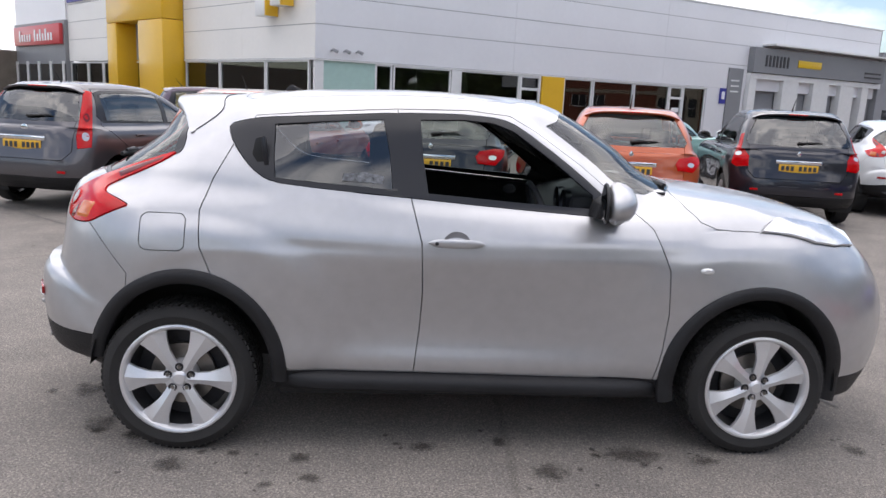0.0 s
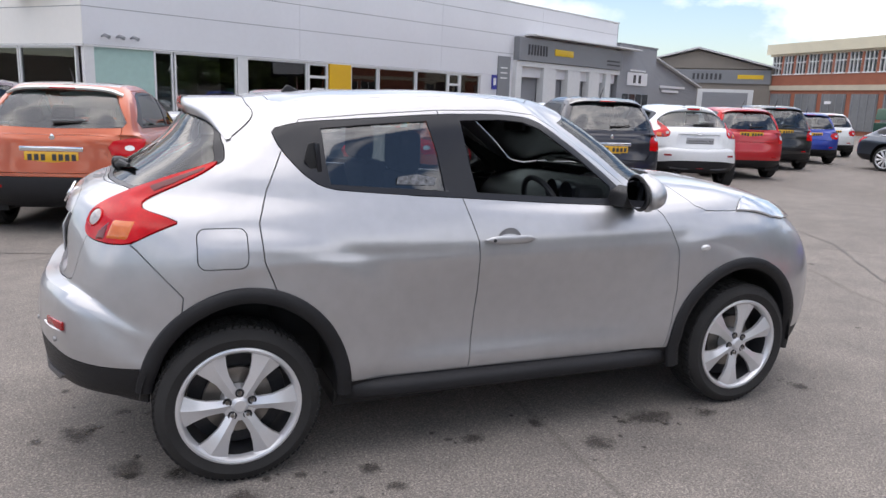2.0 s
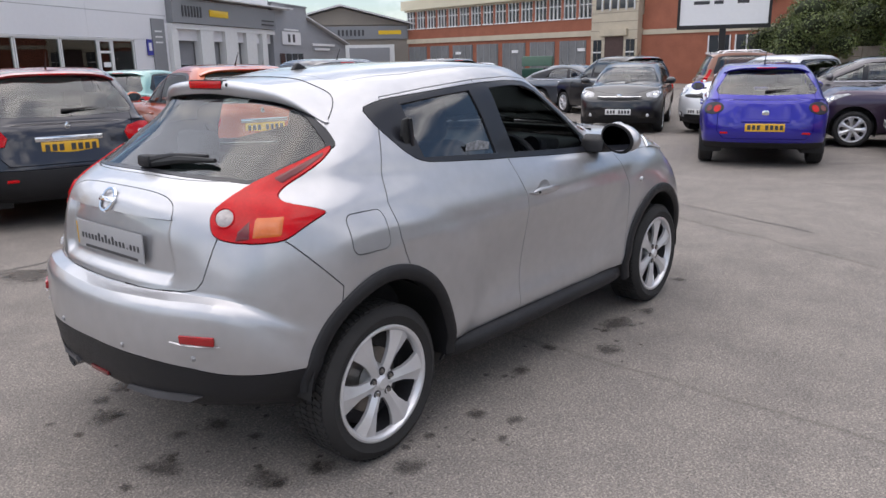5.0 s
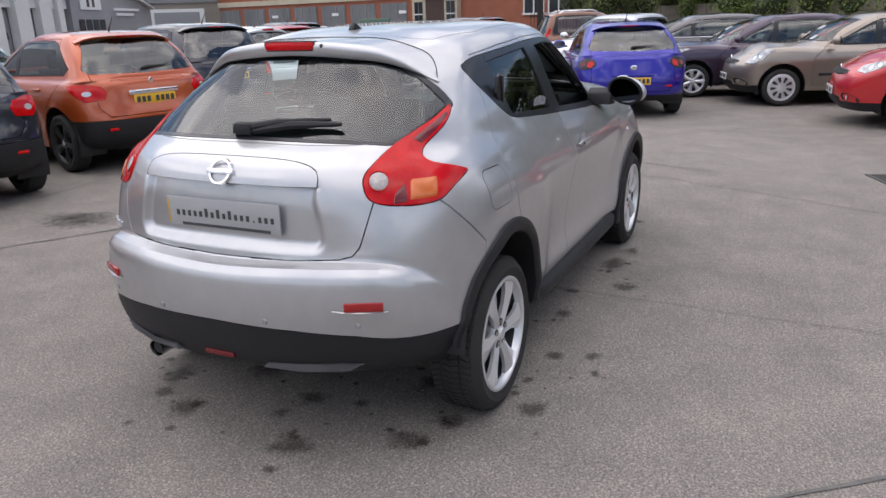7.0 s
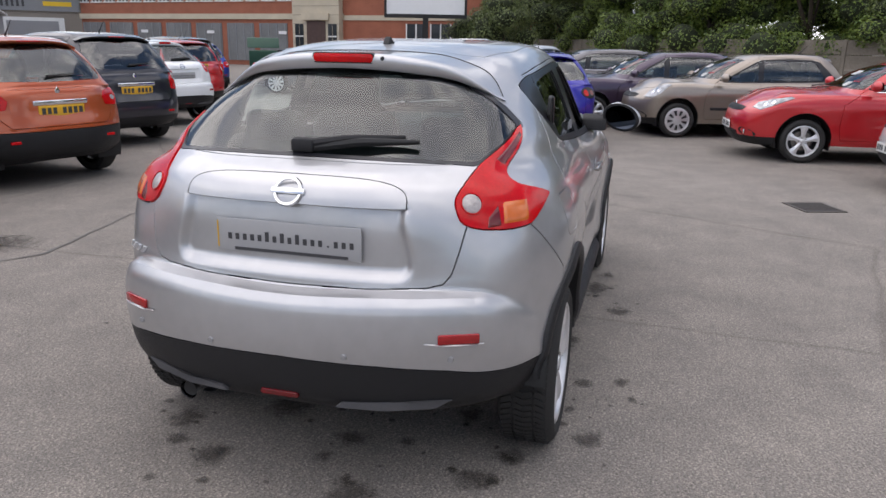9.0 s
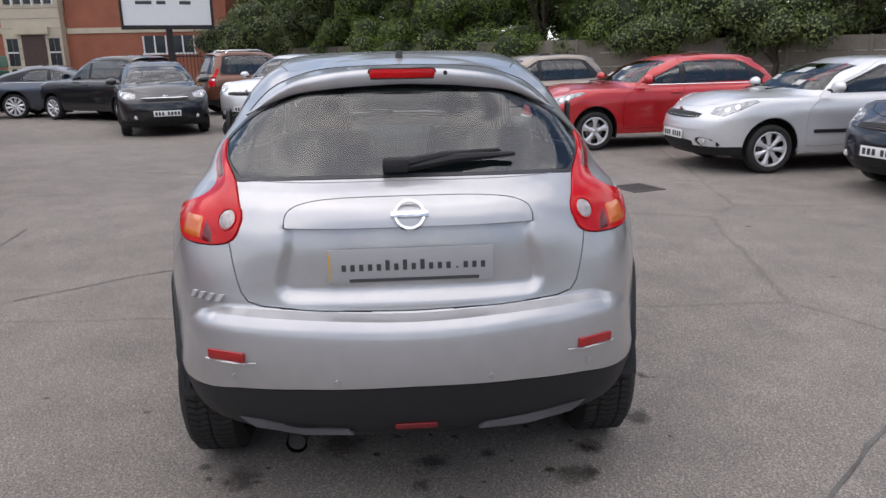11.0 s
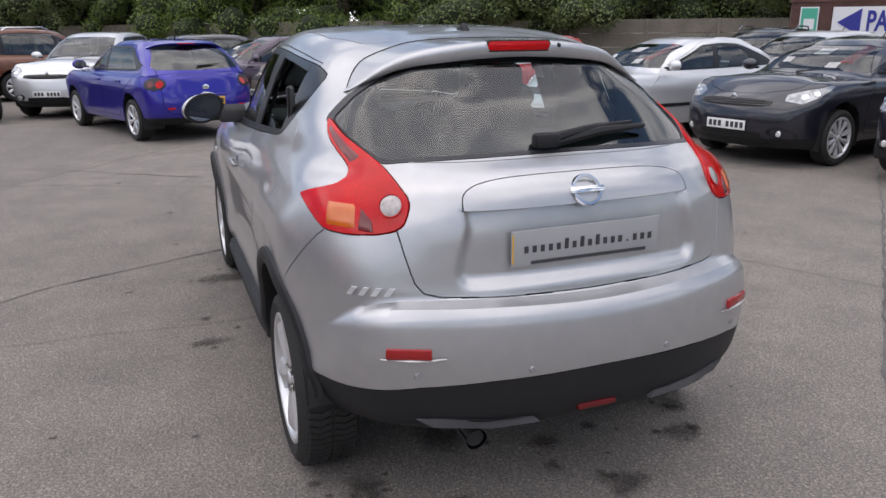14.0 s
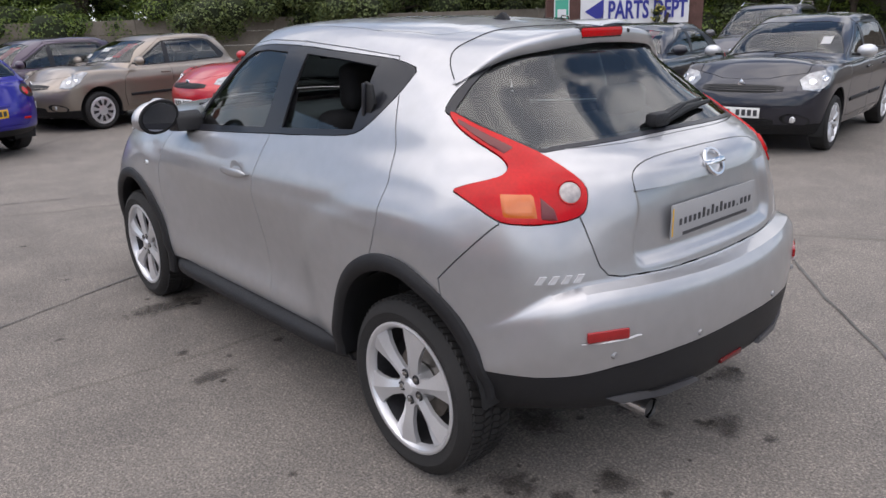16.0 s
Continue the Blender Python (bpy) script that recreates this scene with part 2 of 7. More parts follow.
# ---- lofted bodies ----
def glide(us, ps, q):
    """A smooth curve through points ps at us, read at q."""
    us, ps, q = np.array(us, float), np.array(ps, float), np.array(q, float)
    h = np.diff(us)
    d = np.diff(ps, axis=0) / h[:, None]
    m = np.zeros_like(ps)
    m[1:-1] = (d[:-1] * h[1:, None] + d[1:] * h[:-1, None]) / (h[:-1] + h[1:])[:, None]
    m[0], m[-1] = d[0], d[-1]
    i = np.clip(np.searchsorted(us, q, side="right") - 1, 0, len(us) - 2)
    t = ((q - us[i]) / h[i])[:, None]
    hh = h[i][:, None]
    return (2 * t ** 3 - 3 * t ** 2 + 1) * ps[i] + (t ** 3 - 2 * t ** 2 + t) * hh * m[i] + (-2 * t ** 3 + 3 * t ** 2) * ps[i + 1] + (t ** 3 - t ** 2) * hh * m[i + 1]


def smooth01(t):
    t = np.clip(t, 0, 1)
    return t * t * (3 - 2 * t)


def loft(rows, nu, nv, dent=None, tail=0, finer=(), calm=0):
    """The body's skin: rows of (u, x, y, z) from sill to roof, u from 0 at the tail's middle to 6 at the nose's; half, then mirrored."""
    q = np.concatenate((np.linspace(0, 1.3, tail, endpoint=False), np.linspace(1.3, 6, nu - tail))) if tail else np.linspace(0, 6, nu)
    lines = []
    for r in rows:
        r = [tuple(p) for p in r]
        first, last = r[0], r[-1]
        ghost0 = (2 * first[0] - r[1][0], r[1][1], -r[1][2], r[1][3])
        ghost1 = (2 * last[0] - r[-2][0], r[-2][1], -r[-2][2], r[-2][3])
        rr = [ghost0] + r + [ghost1]
        lines.append(glide([p[0] for p in rr], [p[1:] for p in rr], q))
    lines = np.array(lines)
    step = np.linalg.norm(np.diff(lines, axis=0), axis=2).mean(axis=1)
    vs = np.concatenate(([0], np.cumsum(step)))
    # an even step up the skin, with the rows themselves kept
    qv = []
    for i, (a, b, s) in enumerate(zip(vs, vs[1:], step)):
        k = max(1, round(nv * s / vs[-1] * (3 if i in finer else 1)))
        qv += list(np.linspace(a, b, k, endpoint=False))
    qv.append(vs[-1])
    grid = np.array([glide(vs, lines[:, i], qv) for i in range(nu)])
    for _ in range(calm):
        # eases ripples along the body; the ends are mirrored
        a, b = grid[1:2] * (1, -1, 1), grid[-2:-1] * (1, -1, 1)
        w = np.concatenate((a, grid, b))
        grid = (w[:-2] + 2 * w[1:-1] + w[2:]) / 4
    for _ in range(calm // 4):
        # and up the flanks, away from the tail's shelf
        k = smooth01((q - 1.35) / .5)[:, None, None]
        mid = grid.copy()
        mid[:, 1:-1] = (grid[:, :-2] + 2 * grid[:, 1:-1] + grid[:, 2:]) / 4
        grid = grid + (mid - grid) * k
    grid[:, :, 1] = np.maximum(grid[:, :, 1], 0)
    grid[0, :, 1] = grid[-1, :, 1] = 0
    if dent:
        grid = dent(grid)
    bm = bmesh.new()
    nvv = grid.shape[1]
    for side in (1, -1):
        vv = [[bm.verts.new((p[0], side * p[1], p[2])) for p in col] for col in grid]
        for i in range(nu - 1):
            for j in range(nvv - 1):
                f = (vv[i][j], vv[i + 1][j], vv[i + 1][j + 1], vv[i][j + 1])
                bm.faces.new(f[::-1] if side > 0 else f)
    bmesh.ops.remove_doubles(bm, verts=bm.verts[:], dist=2e-4)
    bmesh.ops.recalc_face_normals(bm, faces=bm.faces[:])
    bm.normal_update()
    top = max(bm.faces, key=lambda f: f.calc_center_median().z)
    if top.normal.z < 0:
        bmesh.ops.reverse_faces(bm, faces=bm.faces[:])
        bm.normal_update()
    return bm


_BOUNDS = {}


def inside(poly, a, b):
    k = id(poly)
    if k not in _BOUNDS:
        _BOUNDS[k] = (poly, min(p[0] for p in poly), max(p[0] for p in poly), min(p[1] for p in poly), max(p[1] for p in poly))
    _, x0, x1, y0, y1 = _BOUNDS[k]
    if a < x0 or a > x1 or b < y0 or b > y1:
        return False
    c = False
    for (x0, y0), (x1, y1) in zip(poly, poly[1:] + poly[:1]):
        if (y0 > b) != (y1 > b) and a < (x1 - x0) * (b - y0) / (y1 - y0) + x0:
            c = not c
    return c


def score(whole, poly, A, B, keep, shut=True):
    """Cuts the skin along an outline seen along A x B, on faces for which keep(centre) holds."""
    A, B = Vector(A).normalized(), Vector(B).normalized()
    lo = (min(p[0] for p in poly) - 0.001, min(p[1] for p in poly) - 0.001)
    hi = (max(p[0] for p in poly) + 0.001, max(p[1] for p in poly) + 0.001)

    def span(f):
        a = [v.co.dot(A) for v in f.verts]
        b = [v.co.dot(B) for v in f.verts]
        return f, min(a), max(a), min(b), max(b)
    # the faces concerned are cut in a small mesh of their own and put back
    picked = []
    for f in whole.faces:
        c = f.calc_center_median()
        if lo[0] - .12 < c.dot(A) < hi[0] + .12 and lo[1] - .12 < c.dot(B) < hi[1] + .12 and keep(c):
            s = span(f)
            if s[2] > lo[0] and s[1] < hi[0] and s[4] > lo[1] and s[3] < hi[1]:
                picked.append(f)
    bm, made, home = bmesh.new(), {}, {}
    for f in picked:
        vs = []
        for v in f.verts:
            if v not in made:
                made[v] = bm.verts.new(v.co)
                home[made[v]] = v
            vs.append(made[v])
        bm.faces.new(vs)
    for f in picked:
        whole.faces.remove(f)
    near = [span(f) for f in bm.faces]
    for (a0, b0), (a1, b1) in list(zip(poly, poly[1:])) + ([(poly[-1], poly[0])] if shut else []):
        if abs(a0 - a1) + abs(b0 - b1) < 1e-6:
            continue
        no = (A * (b1 - b0) - B * (a1 - a0)).normalized()
        la, ha, lb, hb = min(a0, a1) - 1e-4, max(a0, a1) + 1e-4, min(b0, b1) - 1e-4, max(b0, b1) + 1e-4
        hit = [s for s in near if s[2] > la and s[1] < ha and s[4] > lb and s[3] < hb]
        if not hit:
            continue
        faces = [s[0] for s in hit]
        geom = set(faces)
        for f in faces:
            geom.update(f.edges), geom.update(f.verts)
        done = bmesh.ops.bisect_plane(bm, geom=list(geom), dist=1e-5, plane_co=A * a0 + B * b0, plane_no=no)
        gone = set(faces)
        near = [s for s in near if s[0] not in gone] + [span(g) for g in done["geom"] if isinstance(g, bmesh.types.BMFace)]
    for f in bm.faces:
        vs = []
        for v in f.verts:
            if v not in home:
                home[v] = whole.verts.new(v.co)
            vs.append(home[v])
        try:
            whole.faces.new(vs)
        except ValueError:
            pass
    bm.free()
    whole.normal_update()


def take(bm, faces):
    """The given faces as a bmesh of their own."""
    out = bmesh.new()
    seen = {}
    for f in faces:
        vs = []
        for v in f.verts:
            if v not in seen:
                seen[v] = out.verts.new(v.co)
            vs.append(seen[v])
        try:
            out.faces.new(vs)
        except ValueError:
            pass
    out.normal_update()
    return out


def panel(bm, lip=0.003, sink=0.012, thick=0.0):
    """Gives a skin piece a shut line: its rim draws back a little and turns inward."""
    bmesh.ops.remove_doubles(bm, verts=bm.verts[:], dist=.0012)
    bm.normal_update()
    edge = [e for e in bm.edges if e.is_boundary]
    back, joined = {}, {}
    for e in edge:
        f = e.link_faces[0]
        d = (e.verts[1].co - e.verts[0].co).normalized()
        inn = f.normal.cross(d)
        if inn.dot(f.calc_center_median() - e.verts[0].co) < 0:
            inn = -inn
        for v in e.verts:
            back[v] = back.get(v, Vector()) + inn
            joined.setdefault(v, []).append(e.other_vert(v))
    even = {v: (w.normalized() * 2 + sum((back[u].normalized() for u in joined[v]), Vector())).normalized() for v, w in back.items()}
    rim = {v: bm.verts.new(v.co - v.normal * sink) for v in back}
    for e in edge:
        a, b = e.verts
        f = e.link_faces[0]
        order = list(f.verts)
        if order[(order.index(a) + 1) % len(order)] is not b:
            a, b = b, a
        bm.faces.new((b, a, rim[a], rim[b]))
    for v, w in even.items():
        v.co += w * lip
    if thick:
        bmesh.ops.solidify(bm, geom=bm.faces[:], thickness=thick)
    bm.normal_update()
    return bm


def swell(bm, by):
    bm.normal_update()
    moved = {v: v.normal.copy() for v in bm.verts}
    for v, no in moved.items():
        v.co += no * by
    return bm


from mathutils.bvhtree import BVHTree

# ---- surfaces of the place ----
def asphalt_material():
    m = bpy.data.materials.new("worn_asphalt")
    m.use_nodes = True
    n, l = m.node_tree.nodes, m.node_tree.links
    b = n["Principled BSDF"]
    tc = n.new("ShaderNodeTexCoord")

    def tex(kind, scale, **inputs):
        t = n.new("ShaderNodeTex" + kind)
        t.inputs["Scale"].default_value = scale
        for k, v in inputs.items():
            t.inputs[k].default_value = v
        l.new(tc.outputs["Object"], t.inputs["Vector"])
        return t

    def ramp(src, p0, c0, p1, c1):
        r = n.new("ShaderNodeValToRGB")
        r.color_ramp.elements[0].position, r.color_ramp.elements[0].color = p0, (*c0, 1)
        r.color_ramp.elements[1].position, r.color_ramp.elements[1].color = p1, (*c1, 1)
        l.new(src, r.inputs[0])
        return r.outputs[0]

    def mult(a, bb, f=1.0):
        x = n.new("ShaderNodeMix")
        x.data_type, x.blend_type = "RGBA", "MULTIPLY"
        x.inputs["Factor"].default_value = f
        l.new(a, x.inputs[6]), l.new(bb, x.inputs[7])
        return x.outputs[2]
    broad, mid, grain = tex("Noise", .22, Detail=5), tex("Noise", 2.3, Detail=6, Roughness=.65), tex("Noise", 105, Detail=4, Roughness=.8)
    stones = tex("Voronoi", 140)
    base = ramp(broad.outputs[0], .32, (.184, .170, .160), .68, (.229, .212, .200))
    col = mult(base, ramp(mid.outputs[0], .30, (.80, .80, .80), .66, (1.08, 1.07, 1.05)))
    col = mult(col, ramp(grain.outputs[0], .38, (.52, .51, .50), .62, (1.42, 1.40, 1.37)))
    col = mult(col, ramp(stones.outputs["Color"], .50, (.93, .93, .93), .88, (1.50, 1.47, 1.42)))
    # scattered dark drips
    drips = tex("Noise", 5.2, Detail=7, Roughness=.7)
    col = mult(col, ramp(drips.outputs[0], .26, (.52, .51, .50), .335, (1, 1, 1)))
    # thin cracks, only here and there
    warp = n.new("ShaderNodeMix")
    warp.data_type = "VECTOR"
    warp.inputs["Factor"].default_value = .12
    l.new(tc.outputs["Object"], warp.inputs[4]), l.new(tex("Noise", 1.5, Detail=5).outputs["Color"], warp.inputs[5])
    vor = n.new("ShaderNodeTexVoronoi")
    vor.feature = "DISTANCE_TO_EDGE"
    vor.inputs["Scale"].default_value = .16
    l.new(warp.outputs[1], vor.inputs["Vector"])
    col = mult(col, ramp(vor.outputs["Distance"], .0008, (.62, .61, .60), .0026, (1, 1, 1)), .6)
    l.new(col, b.inputs["Base Color"])
    b.inputs["Roughness"].default_value = .88
    b.inputs["Specular IOR Level"].default_value = .35
    bp = n.new("ShaderNodeBump")
    bp.inputs["Strength"].default_value, bp.inputs["Distance"].default_value = .60, .005
    l.new(grain.outputs[0], bp.inputs["Height"]), l.new(bp.outputs[0], b.inputs["Normal"])
    return m


def striped(name, col, scale, axis="Z", depth=.4, rough=.5, metal=.0):
    """Profiled sheet: fine ribs as relief."""
    m = pbr(name, col, rough, metal, vary=.05, scale=.6, fine=.02)
    n, l = m.node_tree.nodes, m.node_tree.links
    w = n.new("ShaderNodeTexWave")
    w.bands_direction = axis
    w.inputs["Scale"].default_value = scale
    tc = next(k for k in n if k.bl_idname == "ShaderNodeTexCoord")
    l.new(tc.outputs["Object"], w.inputs["Vector"])
    bp = n.new("ShaderNodeBump")
    bp.inputs["Strength"].default_value, bp.inputs["Distance"].default_value = depth, .03
    l.new(w.outputs[0], bp.inputs["Height"]), l.new(bp.outputs[0], n["Principled BSDF"].inputs["Normal"])
    return m


ASPHALT = asphalt_material()


def stain_material():
    """Oil soaked into the asphalt: dark in the middle, breaking up towards a ragged edge."""
    m = pbr("oil_stain", (.058, .051, .046), .72, vary=.3, scale=14, bump=.3, bscale=200)
    n, l = m.node_tree.nodes, m.node_tree.links
    tc = next(k for k in n if k.bl_idname == "ShaderNodeTexCoord")
    flat = n.new("ShaderNodeVectorMath")
    flat.operation = "MULTIPLY_ADD"
    flat.inputs[1].default_value, flat.inputs[2].default_value = (2, 2, 0), (-1, -1, 0)
    l.new(tc.outputs["Generated"], flat.inputs[0])
    ln = n.new("ShaderNodeVectorMath")
    ln.operation = "LENGTH"
    l.new(flat.outputs[0], ln.inputs[0])
    t = n.new("ShaderNodeTexNoise")
    t.inputs["Scale"].default_value, t.inputs["Detail"].default_value, t.inputs["Roughness"].default_value = 17, 7, .72
    l.new(tc.outputs["Object"], t.inputs["Vector"])
    k = n.new("ShaderNodeMath")
    k.operation = "MULTIPLY_ADD"
    k.inputs[1].default_value = -.62
    l.new(ln.outputs["Value"], k.inputs[0]), l.new(t.outputs[0], k.inputs[2])
    r = n.new("ShaderNodeMapRange")
    r.inputs["From Min"].default_value, r.inputs["From Max"].default_value, r.inputs["To Max"].default_value = .08, .36, .56
    l.new(k.outputs[0], r.inputs[0])
    l.new(r.outputs[0], n["Principled BSDF"].inputs["Alpha"])
    return m


STAIN = stain_material()
JOINT = pbr("joint_filler", (.115, .110, .104), .8, vary=.4, scale=5)
WHITEPANEL = pbr("white_cladding", (.74, .74, .77), .38, .1, .2, vary=.03, scale=.4, rvary=.05)
CREAMPANEL = pbr("warm_cladding", (.78, .76, .73), .42, vary=.03, scale=.4)
PANELGAP = pbr("panel_gap", (.33, .33, .35), .6)
YELLOW = pbr("yellow_cladding", (.72, .42, .015), .4, coat=.3, vary=.04, scale=.7)
REDSIGN = pbr("red_sign", (.55, .045, .055), .4, coat=.3)
GREYCLAD = pbr("grey_cladding", (.22, .225, .24), .45, vary=.05, scale=.5)
RIBGREY = striped("ribbed_grey_sheet", (.30, .305, .325), 5.5, "Z", .5)
SHUTTER = striped("roller_shutter", (.27, .275, .295), 9, "Z", .5)
FRAME = pbr("white_frame", (.70, .70, .70), .45, vary=.04)
SHOPGLASS = glass("shop_glass", (.60, .65, .65), .0, 1.9)
MINTGLASS = pbr("mint_glass", (.42, .58, .54), .12, coat=.8, vary=.04)
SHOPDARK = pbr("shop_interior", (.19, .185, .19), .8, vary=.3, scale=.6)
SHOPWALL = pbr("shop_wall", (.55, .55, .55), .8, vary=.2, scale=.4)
BRICK = pbr("red_brick", (.30, .105, .062), .85, vary=.14, scale=1.2, fine=.2, bump=.3, bscale=40)
DARKBRICK = pbr("dark_brick", (.115, .060, .050), .9, vary=.3, scale=3, fine=.3)
STONE = pbr("cream_stone", (.50, .44, .34), .8, vary=.1, scale=1.5)
PALE = pbr("pale_render", (.62, .57, .43), .8, vary=.06, scale=.5)
BOARDING = pbr("grey_boarding", (.17, .175, .18), .7, vary=.2, scale=.5)
TAUPE = pbr("taupe_render", (.25, .22, .19), .8, vary=.08, scale=.5)
ROOFSHEET = striped("pale_roof_sheet", (.55, .55, .56), 3, "X", .4)
CONCRETE = pbr("concrete_panel", (.19, .165, .135), .9, vary=.22, scale=1.3, fine=.12, bump=.3, bscale=60)
DARKGLASS = pbr("dark_pane", (.03, .035, .04), .08, coat=.5, vary=.2, scale=2)
SIGNBLUE = pbr("sign_blue", (.03, .035, .28), .4)
SIGNWHITE = pbr("sign_white", (.78, .78, .80), .4, coat=.3, vary=.02)
SIGNGREEN = pbr("sign_green", (.08, .42, .30), .4)
SIGNYELLOW = pbr("sign_yellow", (.78, .50, .02), .4)
BARK = pbr("bark", (.055, .042, .03), .9, vary=.3, scale=6, bump=.5, bscale=30)
GREENBIN = pbr("green_plastic", (.012, .06, .035), .5, vary=.1)
IRON = pbr("cast_iron", (.10, .092, .085), .6, .5, vary=.2, scale=20)


def leaf_material(name, a, b2):
    m = pbr(name, a, .5, vary=.0)
    n, l = m.node_tree.nodes, m.node_tree.links
    g = n.new("ShaderNodeNewGeometry")
    r = n.new("ShaderNodeValToRGB")
    r.color_ramp.elements[0].color, r.color_ramp.elements[1].color = (*a, 1), (*b2, 1)
    l.new(g.outputs["Random Per Island"], r.inputs[0])
    l.new(r.outputs[0], n["Principled BSDF"].inputs["Base Color"])
    return m


IVY = leaf_material("ivy_leaf", (.036, .074, .009), (.165, .22, .032))
ELDER = leaf_material("shrub_leaf", (.040, .066, .016), (.165, .20, .060))
GOLD = leaf_material("golden_leaf", (.20, .19, .02), (.42, .36, .04))
# near-black green for the shaded inside of crowns, shade set by colour
SHADE_CORE = pbr("shade_core", (.022, .030, .011), .9, vary=.4, scale=2)

# ---- ground ----
gm = bmesh.new()
bmesh.ops.create_grid(gm, x_segments=24, y_segments=24, size=600)
ground = tagged(finish(gm, "ground", ASPHALT), "worn grey asphalt of a dealer's car park with oil stains", "ground", "", "structure")


def blot(x, y, r, stretch, turn, seed, material=STAIN, h=.004):
    """A flat ragged patch lying on the asphalt."""
    rnd = random.Random(seed)
    q = bmesh.new()
    ring = []
    r *= 1.35
    for i in range(20):
        a = 2 * math.pi * i / 20
        k = r * (.9 + .2 * rnd.random() + .14 * math.sin(3 * a + seed))
        p = Matrix.Rotation(turn, 2) @ Vector((k * math.cos(a) * stretch, k * math.sin(a)))
        ring.append(q.verts.new((x + p.x, y + p.y, h + .0004 * (seed % 9))))
    q.faces.new(ring)
    ob = finish(q, "oil_stain", material, ground, smooth=False)
    return ob


_spots = [(1.97, -.86, .085, 2.2), (1.04, -.81, .055, 1.5), (1.57, -1.04, .06, 2.0), (.51, -.92, .05, 1.3), (-.42, -.60, .085, 1.4), (-.61, -.20, .085, 1.3), (-.22, -.70, .065, 1.4), (0.0, -.98, .07, 1.3), (-.31, .66, .085, 1.4), (-.54, .39, .085, 1.3), (-.48, .58, .05, 1.3), (-.27, -.075, .06, 1.6), (2.28, .81, .12, 2.6), (1.58, 3.68, .24, 2.0), (.57, -1.10, .035, 1.8), (2.28, -.93, .045, 1.9), (.40, -1.15, .03, 1.5), (-.09, .28, .10, 1.6), (3.07, -.81, .05, 1.7), (1.39, -.76, .04, 1.6), (1.2, 1.05, .06, 2.2), (.2, 3.2, .16, 2.6), (-.25, -.30, .035, 1.4), (.04, -.49, .06, 1.5), (-.46, -.02, .04, 1.4), (.23, -.88, .03, 1.5)]
for i, (x, y, r, st) in enumerate(_spots):
    blot(x, y, r, st, .4 * i, i)
    for k in range(3):
        rr = random.Random(100 + 7 * i + k)
        blot(x + rr.uniform(-.22, .22), y + rr.uniform(-.16, .16), r * rr.uniform(.15, .33), 1.4, k, 40 + i * 3 + k)
for k in range(40):
    rr = random.Random(500 + k)
    blot(rr.uniform(-3.5, 7), rr.uniform(-4.5, 4.5), rr.uniform(.012, .035), 1.5, k, 300 + k)


def seam_line(pts, wide, seed):
    rnd = random.Random(seed)
    q = bmesh.new()
    pts = [Vector((*p, .005)) for p in pts]
    fine = []
    for a, b in zip(pts, pts[1:]):
        k = max(2, int((b - a).length / .12))
        fine += [a.lerp(b, i / k) for i in range(k)]
    fine.append(pts[-1])
    rows = []
    for i, p in enumerate(fine):
        d = (fine[min(i + 1, len(fine) - 1)] - fine[max(i - 1, 0)]).normalized()
        s = Vector((-d.y, d.x, 0))
        o = s * rnd.uniform(-.012, .012)
        w = wide * rnd.uniform(.35, 1.15)
        rows.append((q.verts.new(p + o + s * w), q.verts.new(p + o - s * w)))
    for a, b in zip(rows, rows[1:]):
        q.faces.new((a[0], a[1], b[1], b[0]))
    finish(q, "asphalt_joint", JOINT, ground, smooth=False)


seam_line([(3.6, -6.6), (2.19, -4.93), (.69, -3.10), (-.15, -2.05), (-.54, -1.60), (-.88, -1.22), (-1.9, -.1), (-3.5, 1.6)], .011, 1)
seam_line([(-6.5, 8.0), (-3.9, 5.56), (-2.6, 4.36), (-.66, 3.72), (-.26, 3.5), (.76, 3.54), (1.5, 3.1), (2.79, 3.37), (4.2, 3.5)], .014, 2)
seam_line([(2.0, 2.6), (2.52, 1.89), (2.93, .90), (3.3, -.3)], .008, 3)
seam_line([(8.5, 5.5), (7.2, 2.4), (6.1, 1.0), (5.2, -1.2)], .010, 4)

# drain in the asphalt
drain = thing("drain_grate", "rusty cast iron drain grate set in asphalt", "drain", pose(5.35, -2.80, 0, 0, 0, 20))
fr = bmesh.new()
for x, y, sx, sy in ((0, .20, .46, .03), (0, -.20, .46, .03), (.215, 0, .03, .40), (-.215, 0, .03, .40)):
    bmesh.ops.create_cube(fr, size=1, matrix=Matrix.Translation((x, y, .003)) @ Matrix.Diagonal((sx, sy, .012, 1)))
part("frame", fr, IRON, drain, smooth=False)
for i in range(9):
    part("slat", boxmesh(.022, .37, .010, (-.18 + .045 * i, 0, .003)), IRON, drain, smooth=False)
# flat black sheet stands in for the shaded hole below the slats
part("pit", boxmesh(.42, .38, .004, (0, 0, .002)), SEAL, drain, smooth=False)
# weeds in the joint
weeds = bmesh.new()
for k in range(420):
    rr = random.Random(900 + k)
    x, y = -.2 + rr.gauss(0, .22), 5.0 + rr.gauss(0, .10)
    a, h = rr.uniform(0, 6.28), rr.uniform(.02, .06)
    p = [weeds.verts.new((x, y, 0)), weeds.verts.new((x + .012 * math.cos(a), y + .012 * math.sin(a), 0)), weeds.verts.new((x + .03 * math.cos(a + 1), y + .03 * math.sin(a + 1), h))]
    weeds.faces.new(p)
tagged(finish(weeds, "weeds", ELDER, smooth=False), "low green weeds growing in an asphalt joint", "weeds", "", "stuff")


# ---- buildings ----
def along(origin, degrees):
    """Frame of a facade: x along it, y into the building, z up."""
